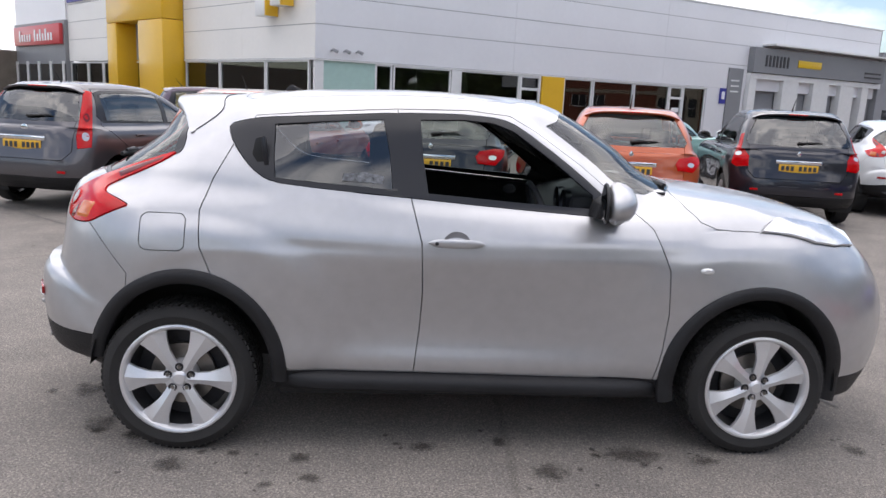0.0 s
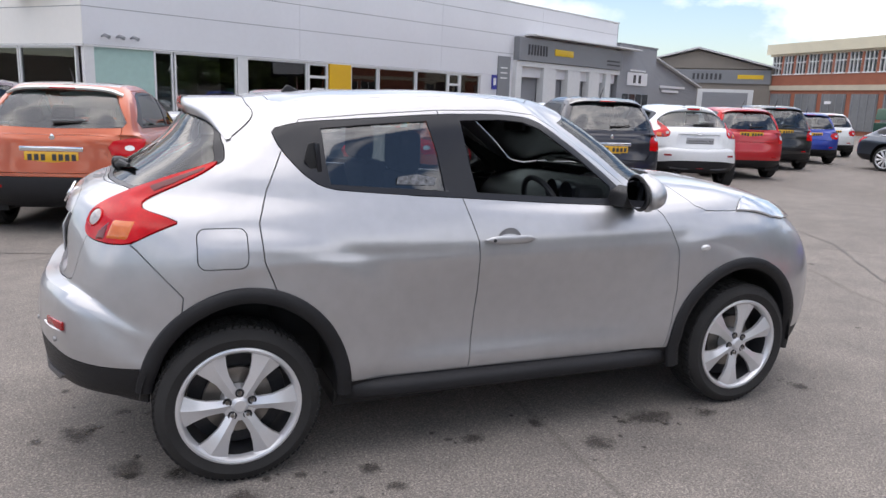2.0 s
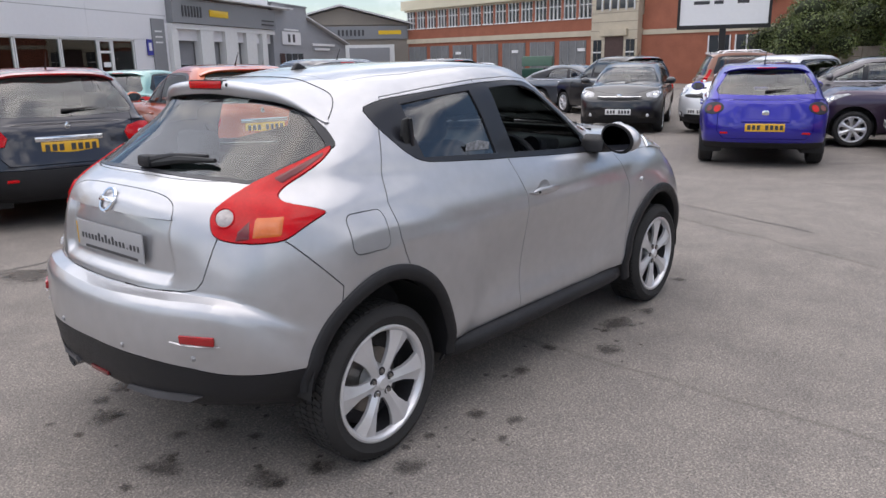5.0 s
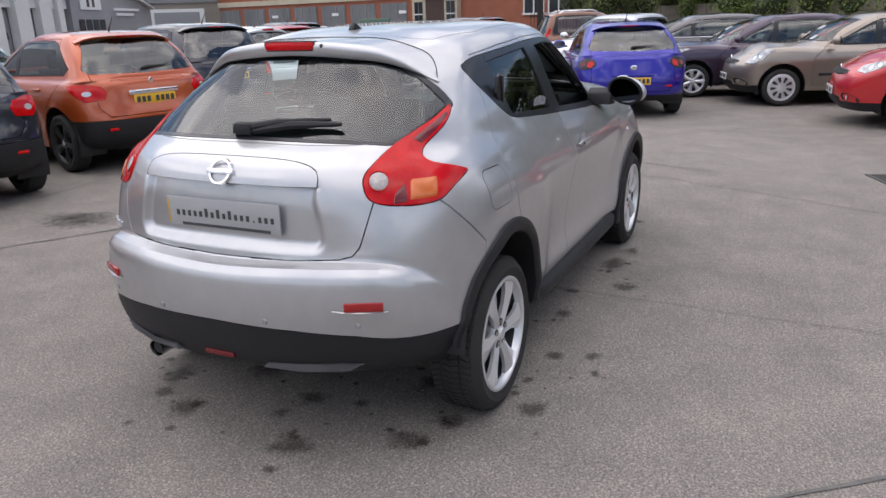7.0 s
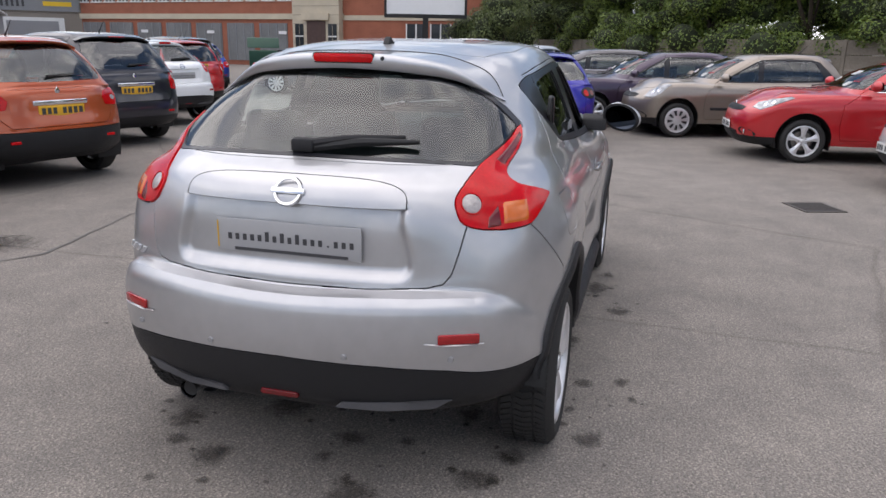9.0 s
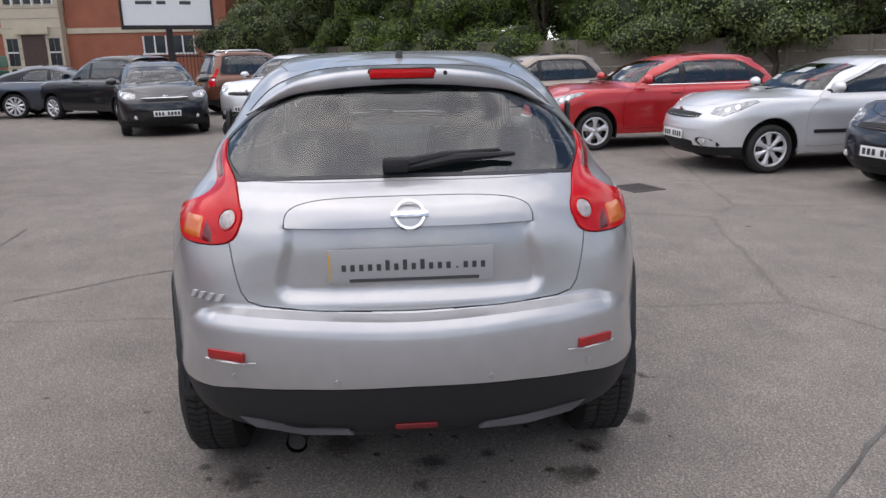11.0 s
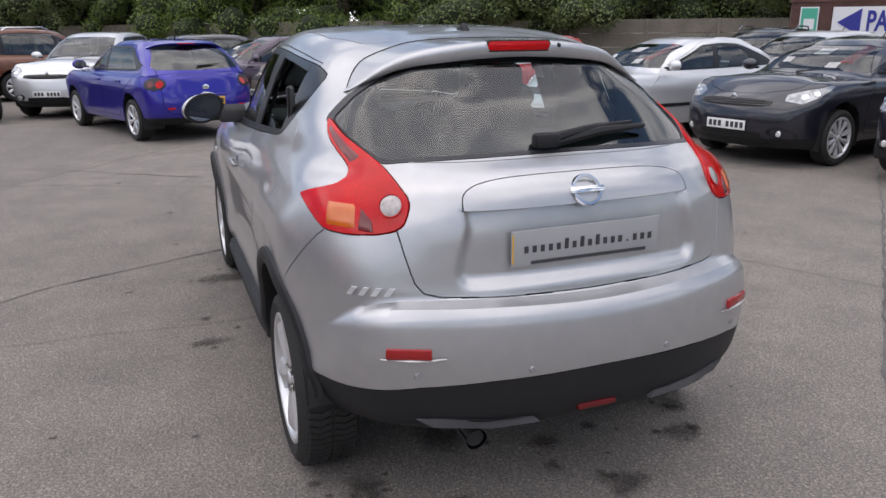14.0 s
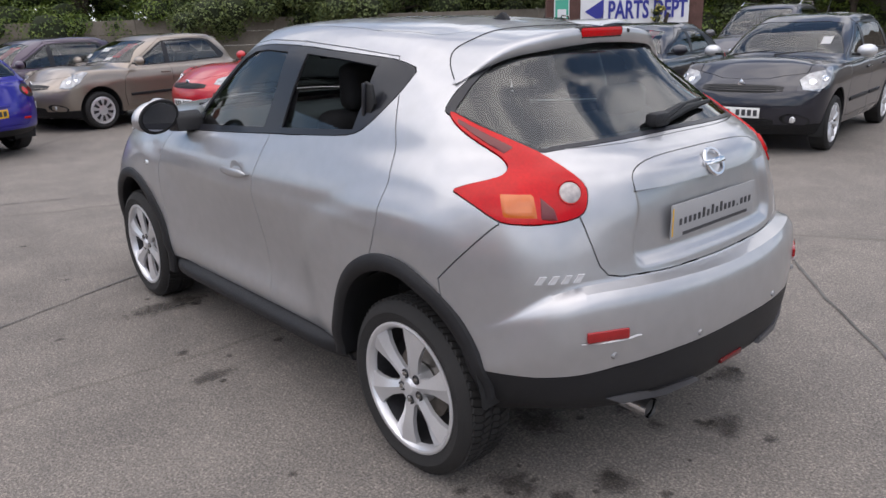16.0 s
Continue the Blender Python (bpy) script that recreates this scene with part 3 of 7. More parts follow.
    return pose(origin[0], origin[1], 0, 0, 0, degrees)


def slab(parent, name, x0, x1, z0, z1, material, y0=0.0, y1=.25, bevel=0.0, label=""):
    return part(name, boxmesh(x1 - x0, y1 - y0, z1 - z0, ((x0 + x1) / 2, (y0 + y1) / 2, (z0 + z1) / 2), bevel), material, parent, label, smooth=bevel > 0)


def lettering(parent, words, x, z, size, material, y=-.03, wide=1.0, name="lettering", bold=.004, flip=False):
    t = (bar_mesh(words, size, .01) if set(words) <= set("tx. ") else text_mesh(words, size, .012, bold))
    k = -1 if flip else 1
    bmesh.ops.transform(t, matrix=Matrix.Translation((x, y, z)) @ Matrix(((wide * k, 0, 0, 0), (0, 0, -1 * k, 0), (0, 1, 0, 0), (0, 0, 0, 1))), verts=t.verts[:])
    return part(name, t, material, parent, smooth=False)


def glazing(parent, x0, x1, z0, z1, pane=SHOPGLASS, frame=FRAME, fw=.06, doors=(), y=0.06):
    w = part("window", boxmesh(x1 - x0 - .02, .012, z1 - z0 - .02, ((x0 + x1) / 2, y, (z0 + z1) / 2)), pane, parent, smooth=False)
    for a, b, c, d in ((x0, x0 + fw, z0, z1), (x1 - fw, x1, z0, z1), (x0 + fw, x1 - fw, z1 - fw, z1), (x0 + fw, x1 - fw, z0, z0 + fw)):
        slab(w, "window_frame", a, b, c, d, frame, y - .05, y + .05)
    return w


def shopfloor(parent, x0, x1, depth, z1=2.75):
    """What shows through the glass: floor, back wall, ceiling lights and desks."""
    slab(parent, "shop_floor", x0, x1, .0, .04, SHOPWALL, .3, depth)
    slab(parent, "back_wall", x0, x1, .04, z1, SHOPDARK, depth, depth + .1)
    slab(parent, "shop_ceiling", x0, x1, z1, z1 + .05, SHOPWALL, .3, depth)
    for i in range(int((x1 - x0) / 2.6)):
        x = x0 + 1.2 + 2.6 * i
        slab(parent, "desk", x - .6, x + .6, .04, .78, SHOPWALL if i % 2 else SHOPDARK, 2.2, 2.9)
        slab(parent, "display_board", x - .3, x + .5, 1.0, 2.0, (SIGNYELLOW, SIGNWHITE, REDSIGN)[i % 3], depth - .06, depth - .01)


# showroom, long wall
S1, S2 = (-1.6, 21.5), 25.7
showroom = thing("showroom", "white-clad car showroom with long strip of shop windows and yellow portal", "building", along(S1, S2))
TOP = 6.35
zs = [2.75, 3.86, 4.76, 5.66, TOP]
for a, b in zip(zs, zs[1:]):
    for i in range(4):
        x0, x1 = 8.0 * i, min(8.0 * i + 8.0, 32.1)
        slab(showroom, "cladding_panel", x0 + .004, x1 - .004, a + .012, b - .012, WHITEPANEL, 0, .2)
slab(showroom, "panel_gap", .01, 32.1, 2.76, TOP - .02, PANELGAP, .02, .18)
slab(showroom, "wall", 18.9, 21.45, 0, 2.755, WHITEPANEL, .0, .25)
slab(showroom, "wall_cap", 0, 32.15, TOP, TOP + .06, FRAME, -.03, .3)
slab(showroom, "soffit_trim", 0.0, 18.95, 2.70, 2.75, FRAME, -.03, .25)
slab(showroom, "plinth", .05, 18.9, .0, .22, GREYCLAD, .02, .2)
slab(showroom, "corner_post", 0.0, .30, .22, 2.70, FRAME, .0, .2)
slab(showroom, "mint_pane", .32, 2.2, .22, 2.70, MINTGLASS, .05, .08)
for x0, x1 in ((2.2, 2.85), (2.9, 5.25), (5.65, 8.35), (10.55, 12.05), (12.1, 14.35), (14.4, 16.5), (17.4, 18.85)):
    glazing(showroom, x0, x1, .22, 2.70)
slab(showroom, "post", 5.27, 5.63, .0, 2.70, FRAME, -.02, .22)
for x0, x1 in ((8.37, 9.38), (16.52, 17.38)):
    d = glazing(showroom, x0, x1, .05, 2.70, fw=.10)
    slab(d, "transom", x0, x1, 2.12, 2.22, FRAME, .0, .12)
    slab(d, "door_sign", x0 + .2, x1 - .2, 1.55, 1.75, SIGNWHITE, -.01, .0)
slab(showroom, "yellow_panel", 9.42, 10.52, .0, 2.70, YELLOW, -.05, .15)
shopfloor(showroom, 2.3, 18.8, 5.5)
slab(showroom, "roof", 0, 32.1, TOP - .3, TOP - .1, GREYCLAD, .3, 22)
slab(showroom, "rear_wall", 0, 32.1, 0, TOP - .3, GREYCLAD, 21.8, 22)
for x in (.55, 1.0, 1.45):
    cam_ = tube([(x, -.02, 3.02), (x, -.22, 3.05), (x + .10, -.34, 2.98)], [.03, .05, .06], 8)
    part("security_camera", cam_, GREYCLAD, showroom)
slab(showroom, "bay_number_sign", 19.75, 20.15, 2.05, 2.75, SIGNBLUE, -.06, -.02, .0, "small blue wall sign with white marks")
slab(showroom, "bay_number_mark", 19.85, 20.05, 2.25, 2.6, SIGNWHITE, -.075, -.06)
# workshop front
slab(showroom, "grey_pier", 20.2, 21.2, 0, 3.7, GREYCLAD, -.06, -.01)
for i in range(3):
    slab(showroom, "pier_mark", 20.4, 20.95, 3.1 - .25 * i, 3.17 - .25 * i, FRAME, -.075, -.06)
slab(showroom, "workshop_fascia", 21.5, 32.2, 3.58, 4.72, GREYCLAD, -.35, .0)
slab(showroom, "canopy", 22.4, 34.0, 4.84, 4.92, FRAME, -.75, .0)
slab(showroom, "lintel", 21.5, 32.2, 3.30, 3.55, FRAME, -.25, .1)
lettering(showroom, "ttttttt", 23.15, 4.15, .78, PRINT, -.37, .62)
slab(showroom, "yellow_word", 24.75, 26.6, 3.98, 4.32, SIGNYELLOW, -.38, -.36, .02)
for i in range(2):
    slab(showroom, "fascia_mark", 30.4, 31.9, 4.0 - .22 * i, 4.08 - .22 * i, PRINT, -.38, -.36)
slab(showroom, "yellow_edge", 21.62, 21.9, 2.5, 3.30, SIGNYELLOW, -.2, .0)
bays = [(21.5, 22.0), (24.0, 25.2), (26.4, 27.7), (28.7, 29.9), (30.6, 31.2)]
for a, b in bays:
    slab(showroom, "pillar", a, b, 0, 3.30, FRAME, -.22, .2)
for (a, b), (c, d) in zip(bays, bays[1:] + [(32.2, 0)]):
    sh = slab(showroom, "roller_shutter", b, c, 0, 3.30, SHUTTER, .25, .32)
    slab(sh, "shutter_window", b + .25, c - .25, 1.25, 1.6, DARKGLASS, .235, .25)
# profiled-sheet building beyond
annexe = thing("workshop_annexe", "grey ribbed-sheet workshop building with small white sign", "building", along(S1, S2))
slab(annexe, "wall", 32.25, 37.3, 0, 5.15, RIBGREY, -.1, 8)
slab(annexe, "wall_cap", 32.25, 37.35, 5.15, 5.25, GREYCLAD, -.15, 8)
slab(annexe, "white_sign", 33.4, 36.1, 2.75, 3.55, SIGNWHITE, -.16, -.12)
for i, (a, b) in enumerate(((33.7, 35.8), (34.2, 34.5), (34.9, 35.2))):
    slab(annexe, "sign_mark", a, b, 3.62 if i == 0 else 2.9, 3.72 if i == 0 else 3.4, PRINT if i else SIGNWHITE, -.18, -.16)
for i in range(4):
    slab(annexe, "louvre_window", 33.0 + .9 * i, 33.7 + .9 * i, 1.5, 2.2, DARKGLASS, -.14, -.1)
shed = thing("lean_to_shed", "pale grey ribbed-sheet lean-to shed with sloping roof", "building", along(S1, S2))
part("wall", prism([(37.4, 0), (45.0, 0), (45.0, 2.9), (37.4, 4.6)], 6, (1, 0, 0), (0, 0, 1), (0, 6.2, 0)), RIBGREY, shed, smooth=False)
part("roof", prism([(37.38, 4.62), (45.1, 2.92), (45.1, 3.02), (37.38, 4.72)], 6.5, (1, 0, 0), (0, 0, 1), (0, 6.4, 0)), ROOFSHEET, shed, smooth=False)
for a, b, z in ((38.6, 42.6, 2.75), (38.9, 41.6, 2.45)):
    slab(shed, "wall_sign", a, b, z, z + .16, SIGNWHITE, .1, .19)

# showroom, short wall with the yellow portal
wing = thing("showroom_wing", "white showroom wing with yellow portal, red dealer sign and shop windows", "building", along((S1[0] - .02, S1[1] + .02), 131 + 180))
for a, b in zip(zs, zs[1:]):
    for x0, x1 in ((-9.2, -4.6), (-4.6, 0), (-22.5, -16.1)):
        slab(wing, "cladding_panel", x0 + .004, x1 - .004, a + .012, b - .012, CREAMPANEL, -.0, .2)
slab(wing, "panel_gap", -22.5, -.02, 2.76, TOP - .02, PANELGAP, .02, .18)
slab(wing, "wall_cap", -22.5, 0, TOP, TOP + .06, FRAME, -.03, .3)
slab(wing, "soffit_trim", -9.2, 0, 2.70, 2.75, FRAME, -.03, .25)
for x0, x1 in ((-9.15, -6.35), (-6.3, -3.05), (-3.0, -.35), (-22.4, -20.0), (-19.9, -18.0), (-17.9, -16.2), (-14.2, -12.1)):
    glazing(wing, x0, x1, .15, 2.70)
shopfloor(wing, -22.4, -.4, 5.0)
slab(wing, "roof", -22.5, 0, TOP - .3, TOP - .1, GREYCLAD, .3, 12)
for nm, x0, x1, z0, z1 in (("portal_leg", -11.65, -9.3, 0, 4.33), ("portal_leg", -15.0, -13.95, 0, 4.33), ("portal_beam", -15.0, -9.3, 4.335, 7.2)):
    part(nm, boxmesh(x1 - x0, 1.0, z1 - z0, ((x0 + x1) / 2, -.40, (z0 + z1) / 2), .05), YELLOW, wing)
slab(wing, "back_panel", -14.35, -11.9, 2.75, 4.5, CREAMPANEL, .1, .25)
part("portal_lamp", lathe([(0, -.3), (.25, -.28), (.3, 0)], 20), GREYCLAD, wing).location = (-14.0, -1.3, 5.6)
for x, z in ((-2.5, 4.45), (-1.55, 4.75)):
    slab(wing, "floodlight", x - .32, x + .32, z - .30, z + .22, FRAME, -.55, -.05, .03)
    slab(wing, "floodlight_edge", x + .32, x + .38, z - .30, z + .22, YELLOW, -.55, -.05)
slab(wing, "grey_wall", -31, -22.5, 0, 4.9, GREYCLAD, -.2, .2)
slab(wing, "grey_shopfront", -31, -22.5, .2, 2.6, DARKGLASS, -.24, -.2)
slab(wing, "dealer_sign", -30.5, -22.7, 3.65, 4.72, REDSIGN, -.4, -.2, .02)
lettering(wing, "txxxx txtxtxx", -26.6, 4.18, .95, SIGNWHITE, -.42, .86)
slab(wing, "upper_wall", -31, -22.5, 4.9, 7.5, WHITEPANEL, -.1, .2)
slab(wing, "blue_sign", -22.3, -19.0, 5.75, 6.3, SIGNBLUE, -.08, -.02)
for i in range(5):
    slab(wing, "shopfront_post", -30.8 + 2.0 * i, -30.6 + 2.0 * i, 0, 2.75, FRAME, -.3, -.18)

# far workshop with the second maker's sign
far = thing("far_workshop", "taupe rendered workshop with pale gabled roof and roller door", "building", along((37.0, 49.6), -44))
slab(far, "wall", 0, 12.5, 0, 4.55, TAUPE, 0, 10)
slab(far, "fascia", .5, 12.3, 3.45, 4.50, GREYCLAD, -.12, -.02)
part("gable", prism([(1.2, 4.6), (12.4, 4.6), (6.8, 6.0)], 10, (1, 0, 0), (0, 0, 1), (0, 10, 0)), TAUPE, far, smooth=False)
part("roof", prism([(.6, 4.55), (6.8, 6.12), (13.0, 4.55), (13.0, 4.68), (6.8, 6.26), (.6, 4.68)], 11, (1, 0, 0), (0, 0, 1), (0, 10.5, 0)), ROOFSHEET, far, smooth=False)
part("side_roof", prism([(-6.5, 3.6), (-.2, 5.6), (1.0, 5.6), (1.0, 5.75), (-.2, 5.75), (-6.5, 3.75)], 8, (1, 0, 0), (0, 0, 1), (0, 12.5, 0)), ROOFSHEET, far, smooth=False)
lettering(far, "ttttttt", 7.6, 3.98, .72, PRINT, -.14, .85)
slab(far, "yellow_word", 9.9, 11.8, 3.82, 4.14, SIGNYELLOW, -.14, -.12)
slab(far, "door_frame", 7.0, 11.2, 0, 3.0, FRAME, -.08, -.01)
slab(far, "roller_shutter", 7.4, 10.8, 0, 2.75, SHUTTER, -.12, -.08)
slab(far, "chimney", -1.5, .4, 5.2, 6.6, TAUPE, 5, 6.5)

# brick office building
office = thing("brick_office", "two-storey red brick office with band of windows and stone entrance bay", "building", along((47.0, 49.0), -97.64))
for a, b, z0, z1, mt in ((7.7, 40.4, 0, 3.0, BRICK), (7.7, 40.4, 3.36, 4.17, BRICK), (7.7, 27.2, 5.55, 5.7, STONE), (31.0, 40.4, 4.17, 7.5, BRICK)):
    slab(office, "wall", a, b, z0, z1, mt, 0, 9)
slab(office, "string_course", 7.6, 27.3, 3.0, 3.36, STONE, -.10, 9)
slab(office, "string_course", 31.0, 40.45, 2.95, 3.25, STONE, -.06, 8.9)
slab(office, "wall", 31.0, 40.4, 3.25, 3.36, BRICK, 0, 9)
slab(office, "parapet", 7.5, 27.4, 5.7, 6.45, PALE, -.25, 9)
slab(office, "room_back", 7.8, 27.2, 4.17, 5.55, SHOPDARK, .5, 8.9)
n_w = 15
for i in range(n_w):
    x0 = 7.95 + i * 1.285
    w_ = slab(office, "window", x0, x0 + 1.05, 4.17, 5.55, DARKGLASS, .16, .2)
    for k in range(4):
        slab(w_, "glazing_bar", x0 + .345 * k - .03 + .005, x0 + .345 * k + .03 + .005, 4.17, 5.55, FRAME, .06, .16)
    slab(w_, "transom", x0 + .04, x0 + 1.0, 5.02, 5.09, FRAME, .06, .15)
    slab(w_, "window_sill", x0 - .02, x0 + 1.08, 4.14, 4.22, FRAME, -.06, .15)
    slab(office, "pier", x0 + 1.06, x0 + 1.26, 4.17, 5.55, BRICK, .02, .4)
for i in range(7):
    x0 = 8.2 + i * 2.7
    slab(office, "boarded_bay", x0, x0 + 2.25, .3, 2.75, BOARDING, -.05, -.01)
    for k in range(4):
        slab(office, "bay_bar", x0 + .1 + .65 * k, x0 + .16 + .65 * k, .3, 2.75, GREYCLAD, -.08, -.05)
tower = slab(office, "entrance_bay", 27.4, 30.9, 0, 7.6, STONE, -.5, 9)
slab(tower, "door_recess", 28.5, 29.9, 0, 2.9, pbr("dark_timber", (.07, .04, .035), .7, vary=.2), -.54, -.5)
slab(tower, "door_head", 28.2, 30.2, 2.95, 3.35, STONE, -.7, -.5)
for x0 in (27.6, 30.1):
    for k in range(2):
        slab(tower, "side_window", x0 + .34 * k, x0 + .30 + .34 * k, 1.2, 2.7, DARKGLASS, -.53, -.5)
        slab(tower, "glazing_bar", x0 + .34 * k, x0 + .30 + .34 * k, 1.9, 1.98, FRAME, -.55, -.53)
for k in range(5):
    slab(tower, "upper_window", 27.75 + .6 * k, 28.2 + .6 * k, 4.6, 6.4, DARKGLASS, -.53, -.5)
    slab(tower, "glazing_bar", 28.2 + .6 * k, 28.28 + .6 * k, 4.5, 6.5, FRAME, -.58, -.5)
for z in np.arange(.5, 7.5, .55):
    slab(tower, "stone_joint", 27.38, 30.92, z, z + .03, TAUPE, -.51, -.49)
for k in range(2):
    x0 = 35.4 + 1.65 * k
    w_ = slab(office, "window", x0, x0 + 1.4, 1.8, 2.75, DARKGLASS, -.03, .0)
    for q in range(3):
        slab(w_, "glazing_bar", x0 + .66 * q, x0 + .08 + .66 * q, 1.8, 2.75, FRAME, -.06, -.03)
    slab(w_, "window_sill", x0 - .05, x0 + 1.5, 1.70, 1.80, FRAME, -.12, -.0)
slab(office, "side_door", 39.35, 40.2, 0, 2.75, DARKGLASS, -.03, .0)
for i in range(3):
    slab(office, "wall_mark", 14 + 6 * i, 14.6 + 6 * i, 2.05, 2.25, SIGNWHITE, -.10, -.05)
house = thing("brick_house", "small red brick gabled house behind the hedge", "building", along((45.5, 9.0), -97))
slab(house, "wall", 0, 8, 0, 3.3, BRICK, 0, 7)
part("gable", prism([(0, 3.3), (8, 3.3), (4, 6.0)], 7, (1, 0, 0), (0, 0, 1), (0, 7, 0)), BRICK, house, smooth=False)
part("roof", prism([(-.4, 3.2), (4, 6.15), (8.4, 3.2), (8.4, 3.4), (4, 6.4), (-.4, 3.4)], 7.6, (1, 0, 0), (0, 0, 1), (0, 7.3, 0)), GREYCLAD, house, smooth=False)
slab(house, "window", 2.9, 3.6, 3.0, 3.9, SIGNWHITE, -.05, .0)

# billboard on a steel post
bb = thing("billboard", "large white poster board in a black frame on a steel post", "billboard", along((33.0, 11.95), -73))
slab(bb, "poster", .12, 3.95, 2.98, 6.0, SIGNWHITE, -.02, .06)
slab(bb, "frame", 0, 4.07, 2.80, 2.98, SEAL, -.06, .16), slab(bb, "frame", 0, .12, 2.98, 6.0, SEAL, -.06, .16), slab(bb, "frame", 3.95, 4.07, 2.98, 6.0, SEAL, -.06, .16)
slab(bb, "backing", .1, 3.97, 2.9, 6.0, SEAL, .08, .16)
slab(bb, "post", 1.9, 2.18, 0, 2.85, SEAL, .0, .25)
for a, b in ((.7, 1.4), (2.6, 3.1), (1.6, 2.0)):
    slab(bb, "poster_mark", a, b, 3.9, 4.05, PRINT, -.03, -.02)
railing = thing("railing", "black iron railings in front of the brick office", "railing", along((33.6, 10.5), -80))
for i in range(26):
    slab(railing, "bar", .16 * i, .16 * i + .03, 0, 1.75, SEAL, 0, .03)
slab(railing, "rail", -.05, 4.1, 1.55, 1.60, SEAL, -.01, .04), slab(railing, "rail", -.05, 4.1, .25, .30, SEAL, -.01, .04)

# skip bin
bin_ = thing("wheeled_bin", "dark green plastic wheeled bin with sloping lid", "bin", pose(21.5, 12.3, 0, 0, 0, 30))
part("body", prism([(-.8, .15), (.8, .15), (.95, 1.25), (-.95, 1.25)], 1.0, (1, 0, 0), (0, 0, 1), (0, .5, 0), .03), GREENBIN, bin_)
part("lid", prism([(-1.0, 1.25), (1.0, 1.25), (.75, 1.6), (-.75, 1.6)], 1.1, (1, 0, 0), (0, 0, 1), (0, .55, 0), .04), GREENBIN, bin_)
for x in (-.6, .6):
    part("castor", lathe([(0, -.05), (.08, -.05), (.08, .05), (0, .05)], 14), SEAL, bin_)
    bin_.children[-1].location = (x, 0, .08)

# concrete panel wall along the boundary
def panel_wall(name, a, b, h, gap=2.4):
    a, b = Vector((*a, 0)), Vector((*b, 0))
    d = b - a
    w = tagged(new(name), "weathered brown concrete panel boundary wall", "wall", "", "structure")
    w.matrix_basis = Matrix.Translation(a) @ pose(0, 0, 0, 0, 0, math.degrees(math.atan2(d.y, d.x)))
    k = max(1, round(d.length / gap))
    g = d.length / k
    for i in range(k):
        for z in range(4):
            part("panel", boxmesh(g - .12, .06, h / 4 - .012, (g * (i + .5), 0, h / 4 * (z + .5)), .006, seg=1), CONCRETE, w, smooth=False)
        part("post", boxmesh(.13, .13, h + .02, (g * i, 0, h / 2), .01, seg=1), CONCRETE, w, smooth=False)
    return w


panel_wall("wall_east", (40.8, 6.5), (27.5, -3.0), 1.92)
panel_wall("wall_southeast", (27.5, -3.0), (22.6, -11.2), 1.92)
panel_wall("wall_south", (22.6, -11.2), (13.2, -25.0), 1.88)
# brick pier with the parts sign
pier = thing("brick_sign_wall", "dark brick wall carrying a white and blue parts sign", "wall", along((12.25, -13.85), -128.5))
slab(pier, "wall", 0, 4.35, 0, 2.14, DARKBRICK, 0, .25)
for r in range(28):
    for c in range(19):
        x0 = c * .23 + (.115 if r % 2 else 0)
        if x0 > 4.1:
            continue
        slab(pier, "brick", x0 + .006, x0 + .219, r * .076 + .006, r * .076 + .070, DARKBRICK, -.012, .0)
slab(pier, "coping", -.03, 4.38, 2.14, 2.22, DARKBRICK, -.04, .29)
sign = thing("parts_sign", "white and blue wall sign with arrow to the parts counter", "sign", along((12.25, -13.85), -128.5))
slab(sign, "board", .92, 3.93, 1.30, 2.02, SIGNWHITE, -.06, -.02)
part("arrow", prism([(1.03, 1.66), (1.55, 1.34), (1.55, 1.98)], .01, (1, 0, 0), (0, 0, 1), (0, -.06, 0)), SIGNBLUE, sign, smooth=False)
lettering(sign, "PARTS DEPT", 2.77, 1.66, .66, SIGNBLUE, -.07, .61, bold=.016)
notice = thing("green_notice", "small green and white notice board on dark brick", "sign", along((12.25, -13.85), -128.5))
slab(notice, "board", .22, .58, 1.38, 2.00, SIGNGREEN, -.05, -.02)
slab(notice, "notice_border", .19, .61, 1.35, 2.03, SIGNWHITE, -.035, -.015)
slab(notice, "notice_mark", .28, .52, 1.5, 1.75, SIGNWHITE, -.06, -.05)


# ---- planting ----
def unit(v):
    return v / np.maximum(np.linalg.norm(v, axis=1, keepdims=True), 1e-6)


def leaves(centre, radius, count, size, rnd):
    """Small pointed leaves scattered through a lumpy clump, denser at its skin: four corners each."""
    d = unit(rnd.normal(size=(count, 3)))
    p = np.array(centre) + d * np.array(radius) * (.62 + .42 * rnd.random((count, 1)) ** .6)
    no = unit(d + rnd.normal(size=(count, 3)) * .6 + np.array((0, 0, .3)))
    t = unit(np.cross(no, rnd.normal(size=(count, 3))))
    b = np.cross(no, t)
    s = size * rnd.uniform(.6, 1.3, (count, 1))
    return np.stack((p + t * s, p + b * s * .55 + no * s * .12, p - t * s * .8, p - b * s * .55 + no * s * .12), axis=1).reshape(-1, 3)


